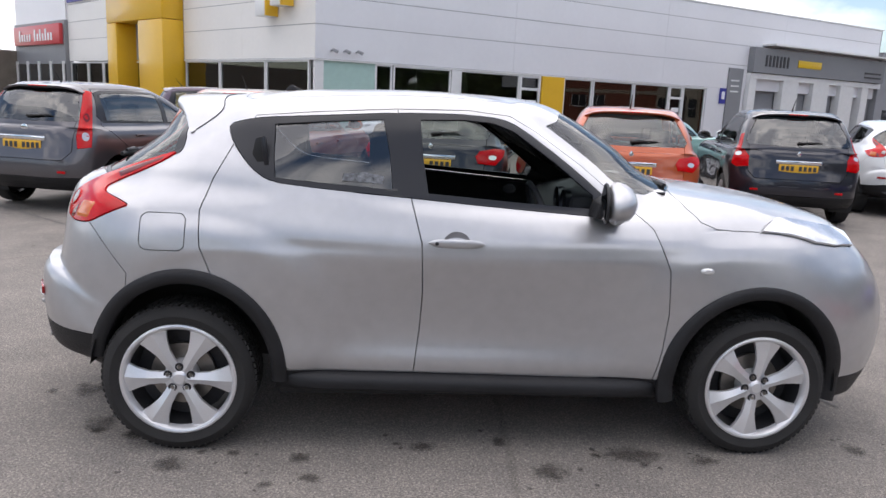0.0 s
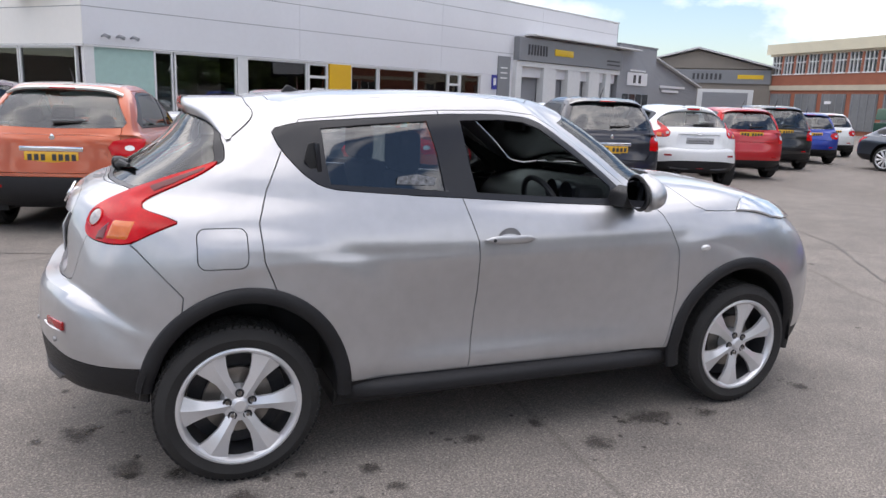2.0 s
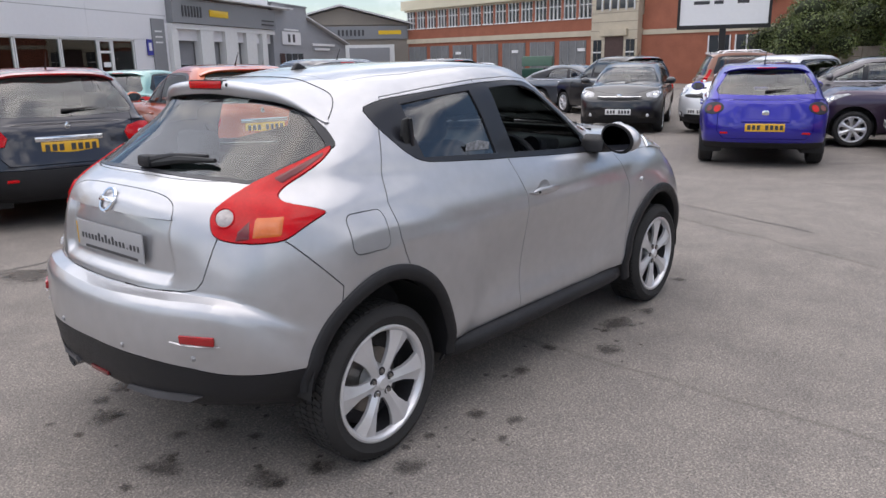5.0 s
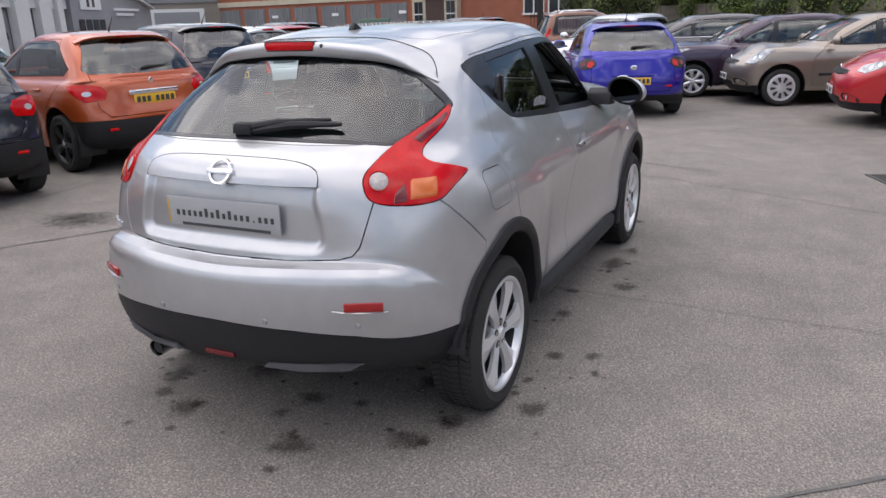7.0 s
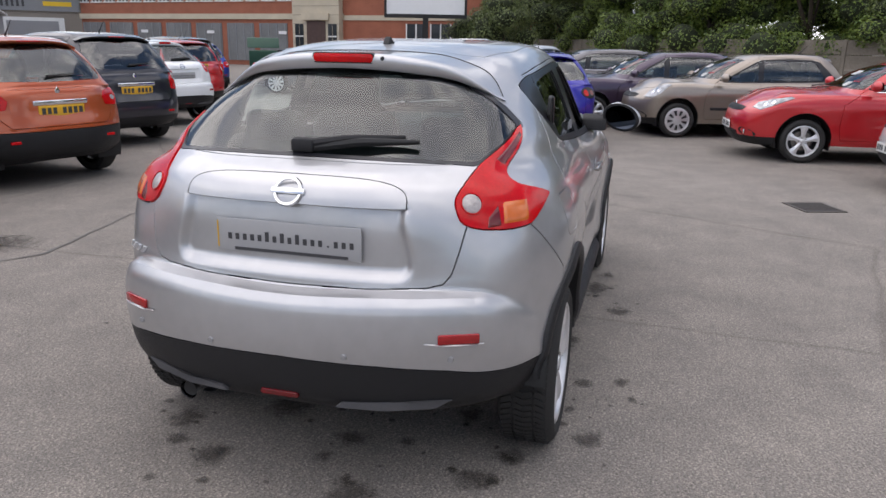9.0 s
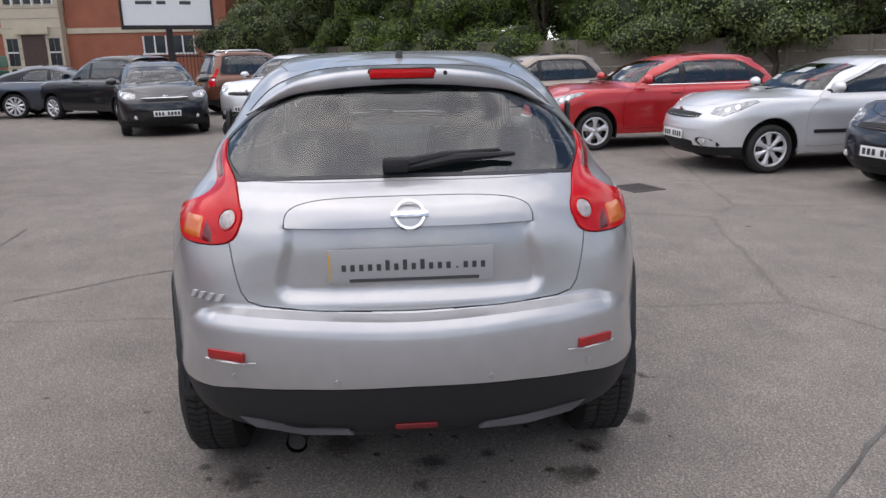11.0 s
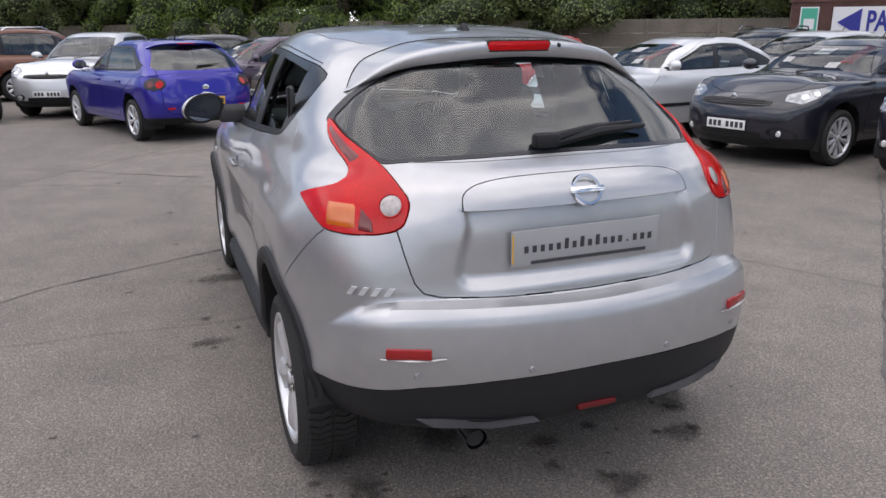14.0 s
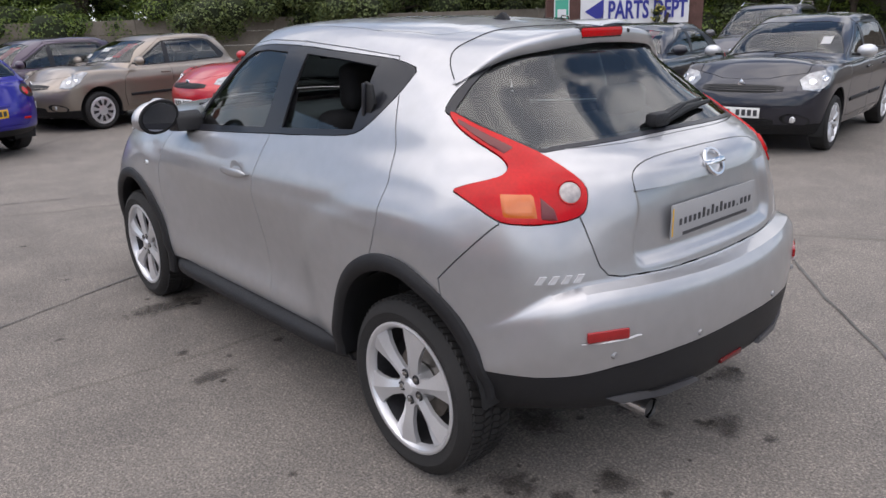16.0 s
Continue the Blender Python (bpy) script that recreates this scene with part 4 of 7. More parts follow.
def bush(name, label, x, y, z0, spread, tall, clumps, count, size, material, seed, category="tree"):
    rnd, grow = random.Random(seed), np.random.default_rng(seed)
    tr = thing(name, label, category, pose(x, y, 0))
    trunk = [(0, 0, 0), (rnd.uniform(-.2, .2), rnd.uniform(-.2, .2), tall * .35), (rnd.uniform(-.4, .4), rnd.uniform(-.4, .4), tall * .75)]
    part("trunk", tube(trunk, [.14, .10, .04], 8), BARK, tr)
    crown, core = [], bmesh.new()
    for i in range(clumps):
        a = rnd.uniform(0, 6.283)
        rr = rnd.random() ** .5
        c = Vector((spread[0] * rr * math.cos(a), spread[1] * rr * math.sin(a), z0 + (tall - z0) * rnd.random()))
        r = rnd.uniform(.55, 1.0) * max(.2, min(1, spread[0] / 1.3))
        rad = (r, r, r * .8)
        crown.append(leaves(c, rad, count // clumps, size, grow))
        # dark ball inside each clump: shade between leaves, given as colour, closing gaps
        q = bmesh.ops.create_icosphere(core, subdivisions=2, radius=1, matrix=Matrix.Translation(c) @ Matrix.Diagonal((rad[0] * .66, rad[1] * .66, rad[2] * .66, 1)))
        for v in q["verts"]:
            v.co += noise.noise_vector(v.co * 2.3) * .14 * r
        if i % 3 == 0:
            part("limb", tube([(trunk[1][0], trunk[1][1], trunk[1][2]), (c.x * .5, c.y * .5, (c.z + trunk[1][2]) / 2 + .2), tuple(c)], [.06, .04, .015], 6), BARK, tr)
    pts = np.concatenate(crown)
    me = bpy.data.meshes.new("crown")
    me.from_pydata(pts.tolist(), [], np.arange(len(pts)).reshape(-1, 4).tolist())
    me.materials.append(material)
    new("crown", me).parent = tr
    tagged(part("crown_shade", core, SHADE_CORE, tr), "", "", "", "stuff")
    return tr


_line = [(44.0, 9.5), (41.5, 5.8), (38.5, 3.6), (35.2, 1.3), (32.0, -1.1), (29.3, -3.3), (27.6, -6.3), (26.0, -9.3), (24.0, -12.0), (21.5, -15.5), (19.2, -19.0), (16.8, -22.5)]
for i, (x, y) in enumerate(_line):
    ivy = i in (3, 4, 5, 6, 7)
    bush("ivy_hedge" if ivy else "shrub", "tall dense ivy hedge hanging over a concrete wall" if ivy else "overgrown leafy green shrub behind a concrete wall", x, y, 1.5 if ivy else 1.7, (2.3, 2.3), 5.6, 26, 24000, .052 if ivy else .058, IVY if ivy else ELDER, 20 + i, "hedge" if ivy else "shrub")
for i, (x, y, tz) in enumerate(((33.5, 5.9, 3.6), (36.0, 7.5, 3.4), (24.2, -9.2, 2.9), (21.0, -12.6, 2.8))):
    bush("shrub", "pale green shrub spilling over the boundary wall", x, y, 1.6, (1.3, 1.3), tz, 10, 8000, .055, ELDER, 60 + i, "shrub")
for i, (x, y) in enumerate(((46, 4), (42, -1.5), (38, -5), (34, -9), (31, -13), (28, -17), (24, -22), (20, -27), (48.5, 8), (40, 1), (36, -3.2), (32.5, -6.5), (29.5, -11), (26.5, -15), (22.5, -19.5), (17.5, -25), (14, -28.5), (9.5, -29.5), (5, -30.5))):
    bush("tree", "broad dark green tree behind the boundary hedge", x, y, 1.9, (3.2, 3.2), 9.5, 34, 12000, .12, IVY if i % 2 else ELDER, 80 + i)
for i, (x, y) in enumerate(((14.2, -21.8), (11.4, -23.6), (8.4, -24.6), (5.2, -25.2))):
    bush("shrub", "dark leafy shrub growing along the boundary", x, y, .7, (2.0, 1.6), 4.6, 22, 14000, .062, ELDER if i % 2 else IVY, 120 + i, "shrub")
bush("golden_shrub", "thin golden-leaved plant growing in front of the sign", 10.25, -16.05, 1.3, (.12, .12), 2.1, 5, 90, .05, GOLD, 99, "plant")

# plain added walls that close the unseen place behind the camera and fill reflections
for nm, a, b in (("wall_south_far", (13.2, -25.0), (-30, -34)), ("wall_west", (-30, -34), (-38, 22)), ("wall_northwest", (-38, 22), (-22, 45))):
    a, b = Vector((*a, 0)), Vector((*b, 0))
    d = b - a
    w = finish(boxmesh(d.length, .3, 3.4, (d.length / 2, 0, 1.7)), nm, CONCRETE, smooth=False)
    w.matrix_basis = Matrix.Translation(a) @ pose(0, 0, 0, 0, 0, math.degrees(math.atan2(d.y, d.x)))
    tagged(w, "plain concrete wall added to close an unseen side", "wall", "", "structure")

# ---- the silver crossover ----
SIDE_A, SIDE_B = (1, 0, 0), (0, 0, 1)


def crossover_rows():
    """Lines round the car from under the sill to the middle of the roof."""
    under = [(0, -.58, 0, .315), (.6, -.55, .40, .32), (1, -.45, .62, .335), (1.5, -.25, .79, .33), (2, 0, .82, .30), (2.5, .5, .80, .27), (3, 1, .80, .26), (3.5, 1.8, .80, .25), (4, 2.53, .80, .25), (4.6, 3.0, .74, .25), (5, 3.17, .58, .25), (5.5, 3.26, .3, .24), (6, 3.28, 0, .24)]
    sill = [(0, -.705, 0, .378), (.6, -.668, .42, .385), (1, -.555, .66, .40), (1.5, -.30, .81, .42), (2, 0, .845, .40), (2.5, .5, .846, .40), (3, 1, .842, .40), (3.5, 1.8, .842, .39), (4, 2.53, .85, .38), (4.6, 3.012, .78, .38), (5, 3.230, .6, .38), (5.5, 3.345, .3, .37), (6, 3.375, 0, .37)]
    low = [(0, -.745, 0, .53), (.6, -.70, .43, .54), (1, -.585, .68, .555), (1.25, -.46, .775, .52), (1.5, -.30, .838, .49), (2, 0, .868, .55), (2.5, .5, .838, .50), (3, 1, .814, .49), (3.5, 1.8, .826, .49), (4, 2.53, .868, .55), (4.6, 3.002, .80, .55), (5, 3.250, .60, .55), (5.5, 3.375, .3, .54), (6, 3.405, 0, .54)]
    bulge = [(0, -.744, 0, .665), (.6, -.70, .43, .675), (1, -.584, .685, .668), (1.25, -.455, .775, .60), (1.5, -.297, .834, .535), (2, 0, .869, .70), (2.5, .5, .848, .66), (3, 1, .822, .64), (3.5, 1.8, .836, .64), (4, 2.53, .866, .72), (4.6, 2.982, .79, .70), (5, 3.210, .62, .72), (5.5, 3.355, .3, .70), (6, 3.385, 0, .70)]
    shelf = [(0, -.728, 0, .733), (.6, -.684, .43, .746), (1, -.571, .68, .733), (1.25, -.446, .768, .662), (1.5, -.293, .836, .580), (2, 0, .863, .78), (2.5, .5, .861, .77), (3, 1, .846, .76), (3.5, 1.8, .854, .77), (4, 2.53, .855, .81), (4.6, 2.962, .76, .82), (5, 3.150, .62, .83), (5.5, 3.295, .3, .81), (6, 3.325, 0, .81)]
    shelf_top = [(0, -.712, 0, .752), (.6, -.668, .43, .765), (1, -.558, .673, .752), (1.25, -.438, .770, .682), (1.5, -.288, .836, .603), (2, 0, .861, .80), (2.5, .5, .864, .81), (3, 1, .856, .80), (3.5, 1.8, .861, .81), (4, 2.53, .848, .845), (4.6, 2.947, .747, .857), (5, 3.137, .607, .87), (5.5, 3.278, .3, .85), (6, 3.308, 0, .85)]
    hem = [(0, -.660, 0, .763), (.6, -.622, .42, .776), (1, -.524, .668, .764), (1.25, -.424, .768, .700), (1.5, -.280, .835, .635), (2, 0, .856, .83), (2.5, .5, .866, .85), (3, 1, .866, .84), (3.5, 1.8, .867, .85), (4, 2.53, .838, .88), (4.6, 2.915, .73, .89), (5, 3.09, .59, .91), (5.5, 3.22, .3, .89), (6, 3.25, 0, .89)]
    foot = [(0, -.652, 0, .790), (.6, -.613, .42, .802), (1, -.513, .675, .800), (1.25, -.412, .772, .760), (1.5, -.268, .838, .72), (2, 0, .863, .86), (2.5, .5, .866, .875), (3, 1, .870, .865), (3.5, 1.8, .869, .875), (4, 2.53, .832, .90), (4.6, 2.895, .72, .915), (5, 3.075, .575, .93), (5.5, 3.205, .3, .915), (6, 3.235, 0, .915)]
    flank = [(0, -.643, 0, .87), (.6, -.604, .42, .877), (1, -.494, .673, .885), (1.25, -.396, .768, .88), (1.5, -.252, .836, .86), (2, 0, .858, .91), (2.5, .5, .860, .91), (3, 1, .868, .90), (3.5, 1.8, .865, .91), (4, 2.52, .818, .935), (4.6, 2.865, .705, .95), (5, 3.055, .55, .96), (5.5, 3.18, .285, .945), (6, 3.21, 0, .945)]
    waist = [(0, -.635, 0, .95), (.6, -.595, .42, .955), (1, -.472, .655, .97), (1.25, -.377, .757, .97), (1.5, -.24, .818, .97), (2, 0, .846, .97), (2.5, .5, .858, .95), (3, 1, .862, .94), (3.5, 1.8, .858, .95), (4, 2.5, .80, .97), (4.6, 2.83, .69, .98), (5, 3.03, .52, .99), (5.5, 3.15, .27, .97), (6, 3.18, 0, .97)]
    shoulder = [(0, -.608, 0, 1.06), (.6, -.565, .40, 1.06), (1, -.43, .63, 1.065), (1.25, -.335, .725, 1.067), (1.5, -.21, .780, 1.065), (2, 0, .808, 1.062), (2.5, .5, .815, 1.05), (3, 1, .825, 1.03), (3.5, 1.78, .815, 1.02), (4, 2.42, .735, 1.06), (4.6, 2.75, .62, 1.05), (5, 2.95, .44, 1.05), (5.5, 3.04, .22, 1.045), (6, 3.07, 0, 1.045)]
    hood = [(0, -.545, 0, 1.12), (.6, -.51, .38, 1.12), (1, -.37, .60, 1.125), (1.25, -.285, .652, 1.13), (1.5, -.18, .705, 1.13), (2, .02, .755, 1.13), (2.5, .5, .79, 1.105), (3, 1, .80, 1.075), (3.5, 1.8, .785, 1.05), (4, 2.25, .67, 1.105), (4.6, 2.5, .55, 1.125), (5, 2.62, .36, 1.13), (5.5, 2.68, .18, 1.13), (6, 2.70, 0, 1.135)]
    belt = [(0, -.43, 0, 1.165), (.6, -.415, .36, 1.165), (1, -.30, .575, 1.175), (1.5, -.13, .675, 1.20), (2, .06, .73, 1.20), (2.5, .5, .768, 1.15), (3, 1, .777, 1.118), (3.5, 1.78, .752, 1.07), (4, 2.0, .64, 1.125), (4.6, 2.16, .48, 1.155), (5, 2.22, .32, 1.165), (5.5, 2.25, .16, 1.17), (6, 2.26, 0, 1.17)]
    light = [(0, -.215, 0, 1.315), (.6, -.20, .34, 1.31), (1, -.12, .54, 1.305), (1.5, .02, .62, 1.31), (2, .18, .665, 1.31), (2.5, .5, .70, 1.30), (3, 1, .708, 1.295), (3.5, 1.56, .68, 1.285), (4, 1.74, .59, 1.275), (4.6, 1.90, .44, 1.32), (5, 1.95, .29, 1.335), (5.5, 1.98, .15, 1.345), (6, 1.99, 0, 1.345)]
    head = [(0, -.080, 0, 1.458), (.6, -.070, .33, 1.444), (1, .035, .48, 1.412), (1.5, .17, .56, 1.415), (2, .28, .60, 1.425), (2.5, .55, .62, 1.445), (3, .95, .622, 1.475), (3.5, 1.36, .60, 1.46), (4, 1.50, .52, 1.44), (4.6, 1.62, .40, 1.48), (5, 1.67, .27, 1.495), (5.5, 1.69, .13, 1.505), (6, 1.70, 0, 1.505)]
    rail = [(0, .00, 0, 1.490), (.6, .01, .32, 1.480), (1, .13, .44, 1.465), (1.5, .22, .51, 1.468), (2, .32, .54, 1.48), (2.5, .58, .555, 1.508), (3, .95, .557, 1.53), (3.5, 1.30, .535, 1.52), (4, 1.43, .47, 1.51), (4.6, 1.52, .36, 1.525), (5, 1.56, .24, 1.535), (5.5, 1.58, .12, 1.54), (6, 1.59, 0, 1.54)]
    crown = [(0, .20, 0, 1.520), (.6, .21, .25, 1.515), (1, .26, .34, 1.510), (1.5, .34, .40, 1.518), (2, .42, .42, 1.528), (2.5, .62, .43, 1.542), (3, .95, .43, 1.556), (3.5, 1.24, .41, 1.548), (4, 1.34, .36, 1.54), (4.6, 1.40, .27, 1.548), (5, 1.43, .18, 1.552), (5.5, 1.44, .09, 1.554), (6, 1.445, 0, 1.555)]
    ridge = [(0, .45, 0, 1.546), (2, .6, 0, 1.555), (3, .9, 0, 1.566), (4, 1.1, 0, 1.566), (6, 1.2, 0, 1.563)]
    return [under, sill, low, bulge, shelf, shelf_top, hem, foot, flank, waist, shoulder, hood, belt, light, head, rail, crown, ridge]


def body_relief(g):
    """The haunches over the wheels."""
    x, y, z = g[:, :, 0], g[:, :, 1], g[:, :, 2]
    r = np.hypot(x / .68, (z - .60) / .41)
    y_add = .017 * smooth01((1.07 - r) / .24) * smooth01((x + .34) / .28)
    r = np.hypot((x - 2.53) / .66, (z - .58) / .42)
    y_add += .013 * smooth01((1.07 - r) / .24) * smooth01((2.88 - x) / .3)
    g[:, :, 1] += y_add * smooth01((y - .6) / .1)
    return g


def plate_recess(bm):
    """The hollow in the tailgate for the number plate; its upper edge lies under the overhanging handle panel."""
    for v in bm.verts:
        x, y, z = v.co
        if z > 1.0315 or x > -.4:
            continue
        qy, qz = abs(y) - (.405 + .03 * smooth01((1.0 - z) / .15) - .06), abs(z - .945) - (.152 - .06)
        d = math.hypot(max(qy, 0), max(qz, 0)) + min(max(qy, qz), 0) - .06
        v.co.x += float(.028 * smooth01(-d / .042))
    bm.normal_update()


DLO = [(.172, 1.385), (.25, 1.408), (.33, 1.42), (.55, 1.436), (.885, 1.462), (1.19, 1.468), (1.34, 1.455), (1.42, 1.425), (1.62, 1.288), (1.80, 1.145), (1.865, 1.075), (1.85, 1.05), (1.77, 1.06), (1.37, 1.085), (.95, 1.115), (.65, 1.135), (.42, 1.153), (.345, 1.17), (.285, 1.21), (.225, 1.275), (.185, 1.335)]
REAR_PANE = [(.37, 1.392), (.60, 1.414), (.825, 1.43), (.855, 1.30), (.872, 1.147), (.62, 1.163), (.385, 1.178), (.375, 1.25)]
FRONT_PANE = [(.985, 1.436), (1.18, 1.443), (1.30, 1.435), (1.39, 1.405), (1.58, 1.275), (1.745, 1.145), (1.745, 1.092), (1.40, 1.112), (1.025, 1.137), (1.0, 1.28)]
REAR_DOOR = [(.285, 1.425), (.20, 1.30), (.13, 1.16), (.09, 1.04), (.10, .90), (.15, .77), (.15, .60), (.46, .372), (.985, .367), (1.005, .55), (1.012, .72), (1.0, .94), (.95, 1.12), (.885, 1.478), (.55, 1.452)]
FRONT_DOOR = [(.885, 1.478), (.95, 1.12), (1.0, .94), (1.012, .72), (1.005, .55), (.985, .367), (2.045, .352), (2.075, .50), (2.085, .65), (2.07, .85), (2.0, 1.02), (1.90, 1.11), (1.70, 1.27), (1.50, 1.405), (1.38, 1.468), (1.19, 1.485)]
LAMP = [(.055, .972), (.026, .990), (.018, 1.03), (.024, 1.060), (.048, 1.084), (.085, 1.108), (.145, 1.142), (.205, 1.167), (.27, 1.194), (.345, 1.223), (.432, 1.262), (.436, 1.246), (.405, 1.212), (.365, 1.186), (.325, 1.163), (.278, 1.138), (.256, 1.120), (.252, 1.105), (.275, 1.089), (.33, 1.076), (.378, 1.064), (.425, 1.047), (.392, 1.030), (.35, 1.008), (.305, .981), (.27, .966), (.19, .960), (.11, .963)]
LAMP, DLO = eased(LAMP), eased(DLO)
BLACK_LINE = [(.0, .549), (.35, .545), (.56, .531), (.66, .515), (.75, .504), (1.0, .490)]


def wheel_parts(car, at, side, turn=0.0, R=0.322, rim_r=0.225, width=0.21, spokes=6, metal=ALLOY, fine=True, style=0):
    """One wheel: tyre with a cut tread, rim with faceted spokes, nuts, cap and brake disc. side: -1 on the car's right; at: the middle of its outer face."""
    w = new("wheel")
    w.parent = car
    w.matrix_basis = pose(*at) @ (pose(0, 0, 0, 0, 0, 0) if side < 0 else pose(0, 0, 0, 0, 0, 180)) @ pose(0, 0, 0, 0, turn, 0)
    seg = 64 if fine else 28
    lip = rim_r + 0.012
    prof = [(lip, .030), (lip + .006, .006), (lip + .03, -.002), (R - .045, -.006), (R - .022, .004), (R - .008, .022), (R - .007, .045), (R - .007, width - .045), (R - .008, width - .022), (R - .05, width), (lip, width - .02)]
    part("tyre", lathe(prof, seg), RUBBER, w, angle=30)
    if fine:
        tr = bmesh.new()
        for i in range(72):
            a = 2 * math.pi * i / 72
            for k, (y0, y1, sh) in enumerate(((.024, .064, 0.02), (.070, .101, -.012), (.108, .139, .012), (.146, .186, -.02))):
                m = Matrix.Rotation(-a, 4, "Y") @ Matrix.Translation((R - .005, (y0 + y1) / 2, 0)) @ Matrix.Rotation(.35 if k % 2 else -.35, 4, "X") @ Matrix.Diagonal((.010, (y1 - y0), .019, 1))
                bmesh.ops.create_cube(tr, size=1, matrix=m)
        part("tread", tr, RUBBER, w, smooth=False)
    barrel = lathe([(lip + .003, .028), (lip + .004, .004), (lip - .004, .001), (lip - .012, .004), (rim_r - .008, .016), (rim_r - .012, .034)], seg)
    rim = part("rim", barrel, metal, w)
    # inner barrel coloured dark so the gaps between spokes look shaded
    part("rim_barrel", lathe([(rim_r - .010, .033), (rim_r - .018, .08), (rim_r - .024, width - .03)], seg), DARKALLOY, w)
    if style == 1:
        cap = lathe([(0.0, .002), (.03, .002), (.06, .008), (rim_r - .05, .012), (rim_r - .01, .004), (rim_r + .004, .010)], seg)
        part("wheel_trim", cap, metal, w)
        for i in range(9):
            a = 360 / 9 * i
            slot = prism([(.085, -.012), (rim_r - .035, -.026), (rim_r - .03, .026), (.085, .012)], .012, (1, 0, 0), (0, 0, 1))
            bmesh.ops.transform(slot, matrix=pose(0, .006, 0) @ pose(0, 0, 0, 0, a, 0), verts=slot.verts[:])
            part("slot", slot, DARKALLOY, w)
    else:
        for i in range(spokes):
            bm = bmesh.new()
            # inner end, waist, flared outer end; a ridge runs along the middle
            o = rim_r - .004
            st = [(.030, .030, .020, .045), (.075, .025, .012, .040), (.125, .029, .008, .036), (.170, .044, .005, .034), (o, .068 if spokes < 8 else .03, .008, .040)]
            rows = []
            for r, hw, y, yb in st:
                hw *= (6 / spokes) ** .5
                rows.append([bm.verts.new((r, yb, -hw)), bm.verts.new((r, y + .014, -hw)), bm.verts.new((r, y, -hw * .10)), bm.verts.new((r, y + .012, hw)), bm.verts.new((r, yb, hw))])
            for p, q in zip(rows, rows[1:]):
                for k in range(4):
                    bm.faces.new((p[k], p[k + 1], q[k + 1], q[k]))
            bmesh.ops.recalc_face_normals(bm, faces=bm.faces[:])
            bmesh.ops.transform(bm, matrix=pose(0, 0, 0, 0, 360 / spokes * i, 0), verts=bm.verts[:])
            part("spoke", bm, metal, w, angle=20)
        part("hub", lathe([(0, .016), (.028, .016), (.034, .022), (.066, .026), (.072, .05), (.072, .08)], 32), metal, w)
        part("hub_cap", lathe([(0, .009), (.022, .010), (.027, .014), (.028, .02)], 24), ALLOY, w)
        for i in range(5):
            a = radians(72 * i + 18)
            nut = lathe([(0, .014), (.007, .014), (.009, .018), (.009, .04)], 6)
            bmesh.ops.translate(nut, vec=(.050 * math.cos(a), 0, .050 * math.sin(a)), verts=nut.verts[:])
            part("wheel_nut", nut, DISC, w)
            if fine:
                # dark ring round the nut paints the shade of its hole
                cup = lathe([(.0100, .0205), (.0165, .0185), (.0185, .0225)], 14)
                bmesh.ops.translate(cup, vec=(.050 * math.cos(a), 0, .050 * math.sin(a)), verts=cup.verts[:])
                part("nut_seat", cup, DARKALLOY, w)
    part("brake_disc", lathe([(.05, .085), (.135, .085), (.135, .105), (.05, .105)], 32, closed=True), DISC, w)
    part("brake_shield", lathe([(.0, .115), (rim_r - .03, .115)], 24), DARKALLOY, w)
    return w


def skin_probe(bm):
    tree = BVHTree.FromBMesh(bm)

    def y_at(x, z, side):
        hit = tree.ray_cast(Vector((x, side * 3, z)), Vector((0, -side, 0)))
        return abs(hit[0].y) if hit[0] is not None else 0.8
    return tree, y_at


def arch_strip(car, y_at, side, cx, cz, rx, rz, ix, iz, a0, a1):
    """Black plastic lip round a wheel arch: rounded, proud of the skin, turned in at its inner edge."""
    bm = bmesh.new()
    rings = []
    n = 44
    for i in range(n + 1):
        a = radians(a0 + (a1 - a0) * i / n)
        c, s = math.cos(a), math.sin(a)
        ring = []
        for k, (f, out) in enumerate(((0, -.004), (.05, .010), (.25, .019), (.55, .022), (.85, .017), (1.0, .006), (1.02, -.05))):
            x, z = cx + (rx + (ix - rx) * f) * c, cz + (rz + (iz - rz) * f) * s
            bx, bz = cx + rx * 1.03 * c, cz + rz * 1.03 * s
            y = max(y_at(bx, max(bz, .36), side), y_at(cx + rx * .94 * c, max(cz + rz * .94 * s, .36), side) - .004, .80)
            ring.append(bm.verts.new((x, side * (y + out), z)))
        rings.append(ring)
    for p, q in zip(rings, rings[1:]):
        for k in range(6):
            bm.faces.new((p[k], p[k + 1], q[k + 1], q[k]))
    bmesh.ops.recalc_face_normals(bm, faces=bm.faces[:])
    part("arch_trim", bm, TRIM, car)


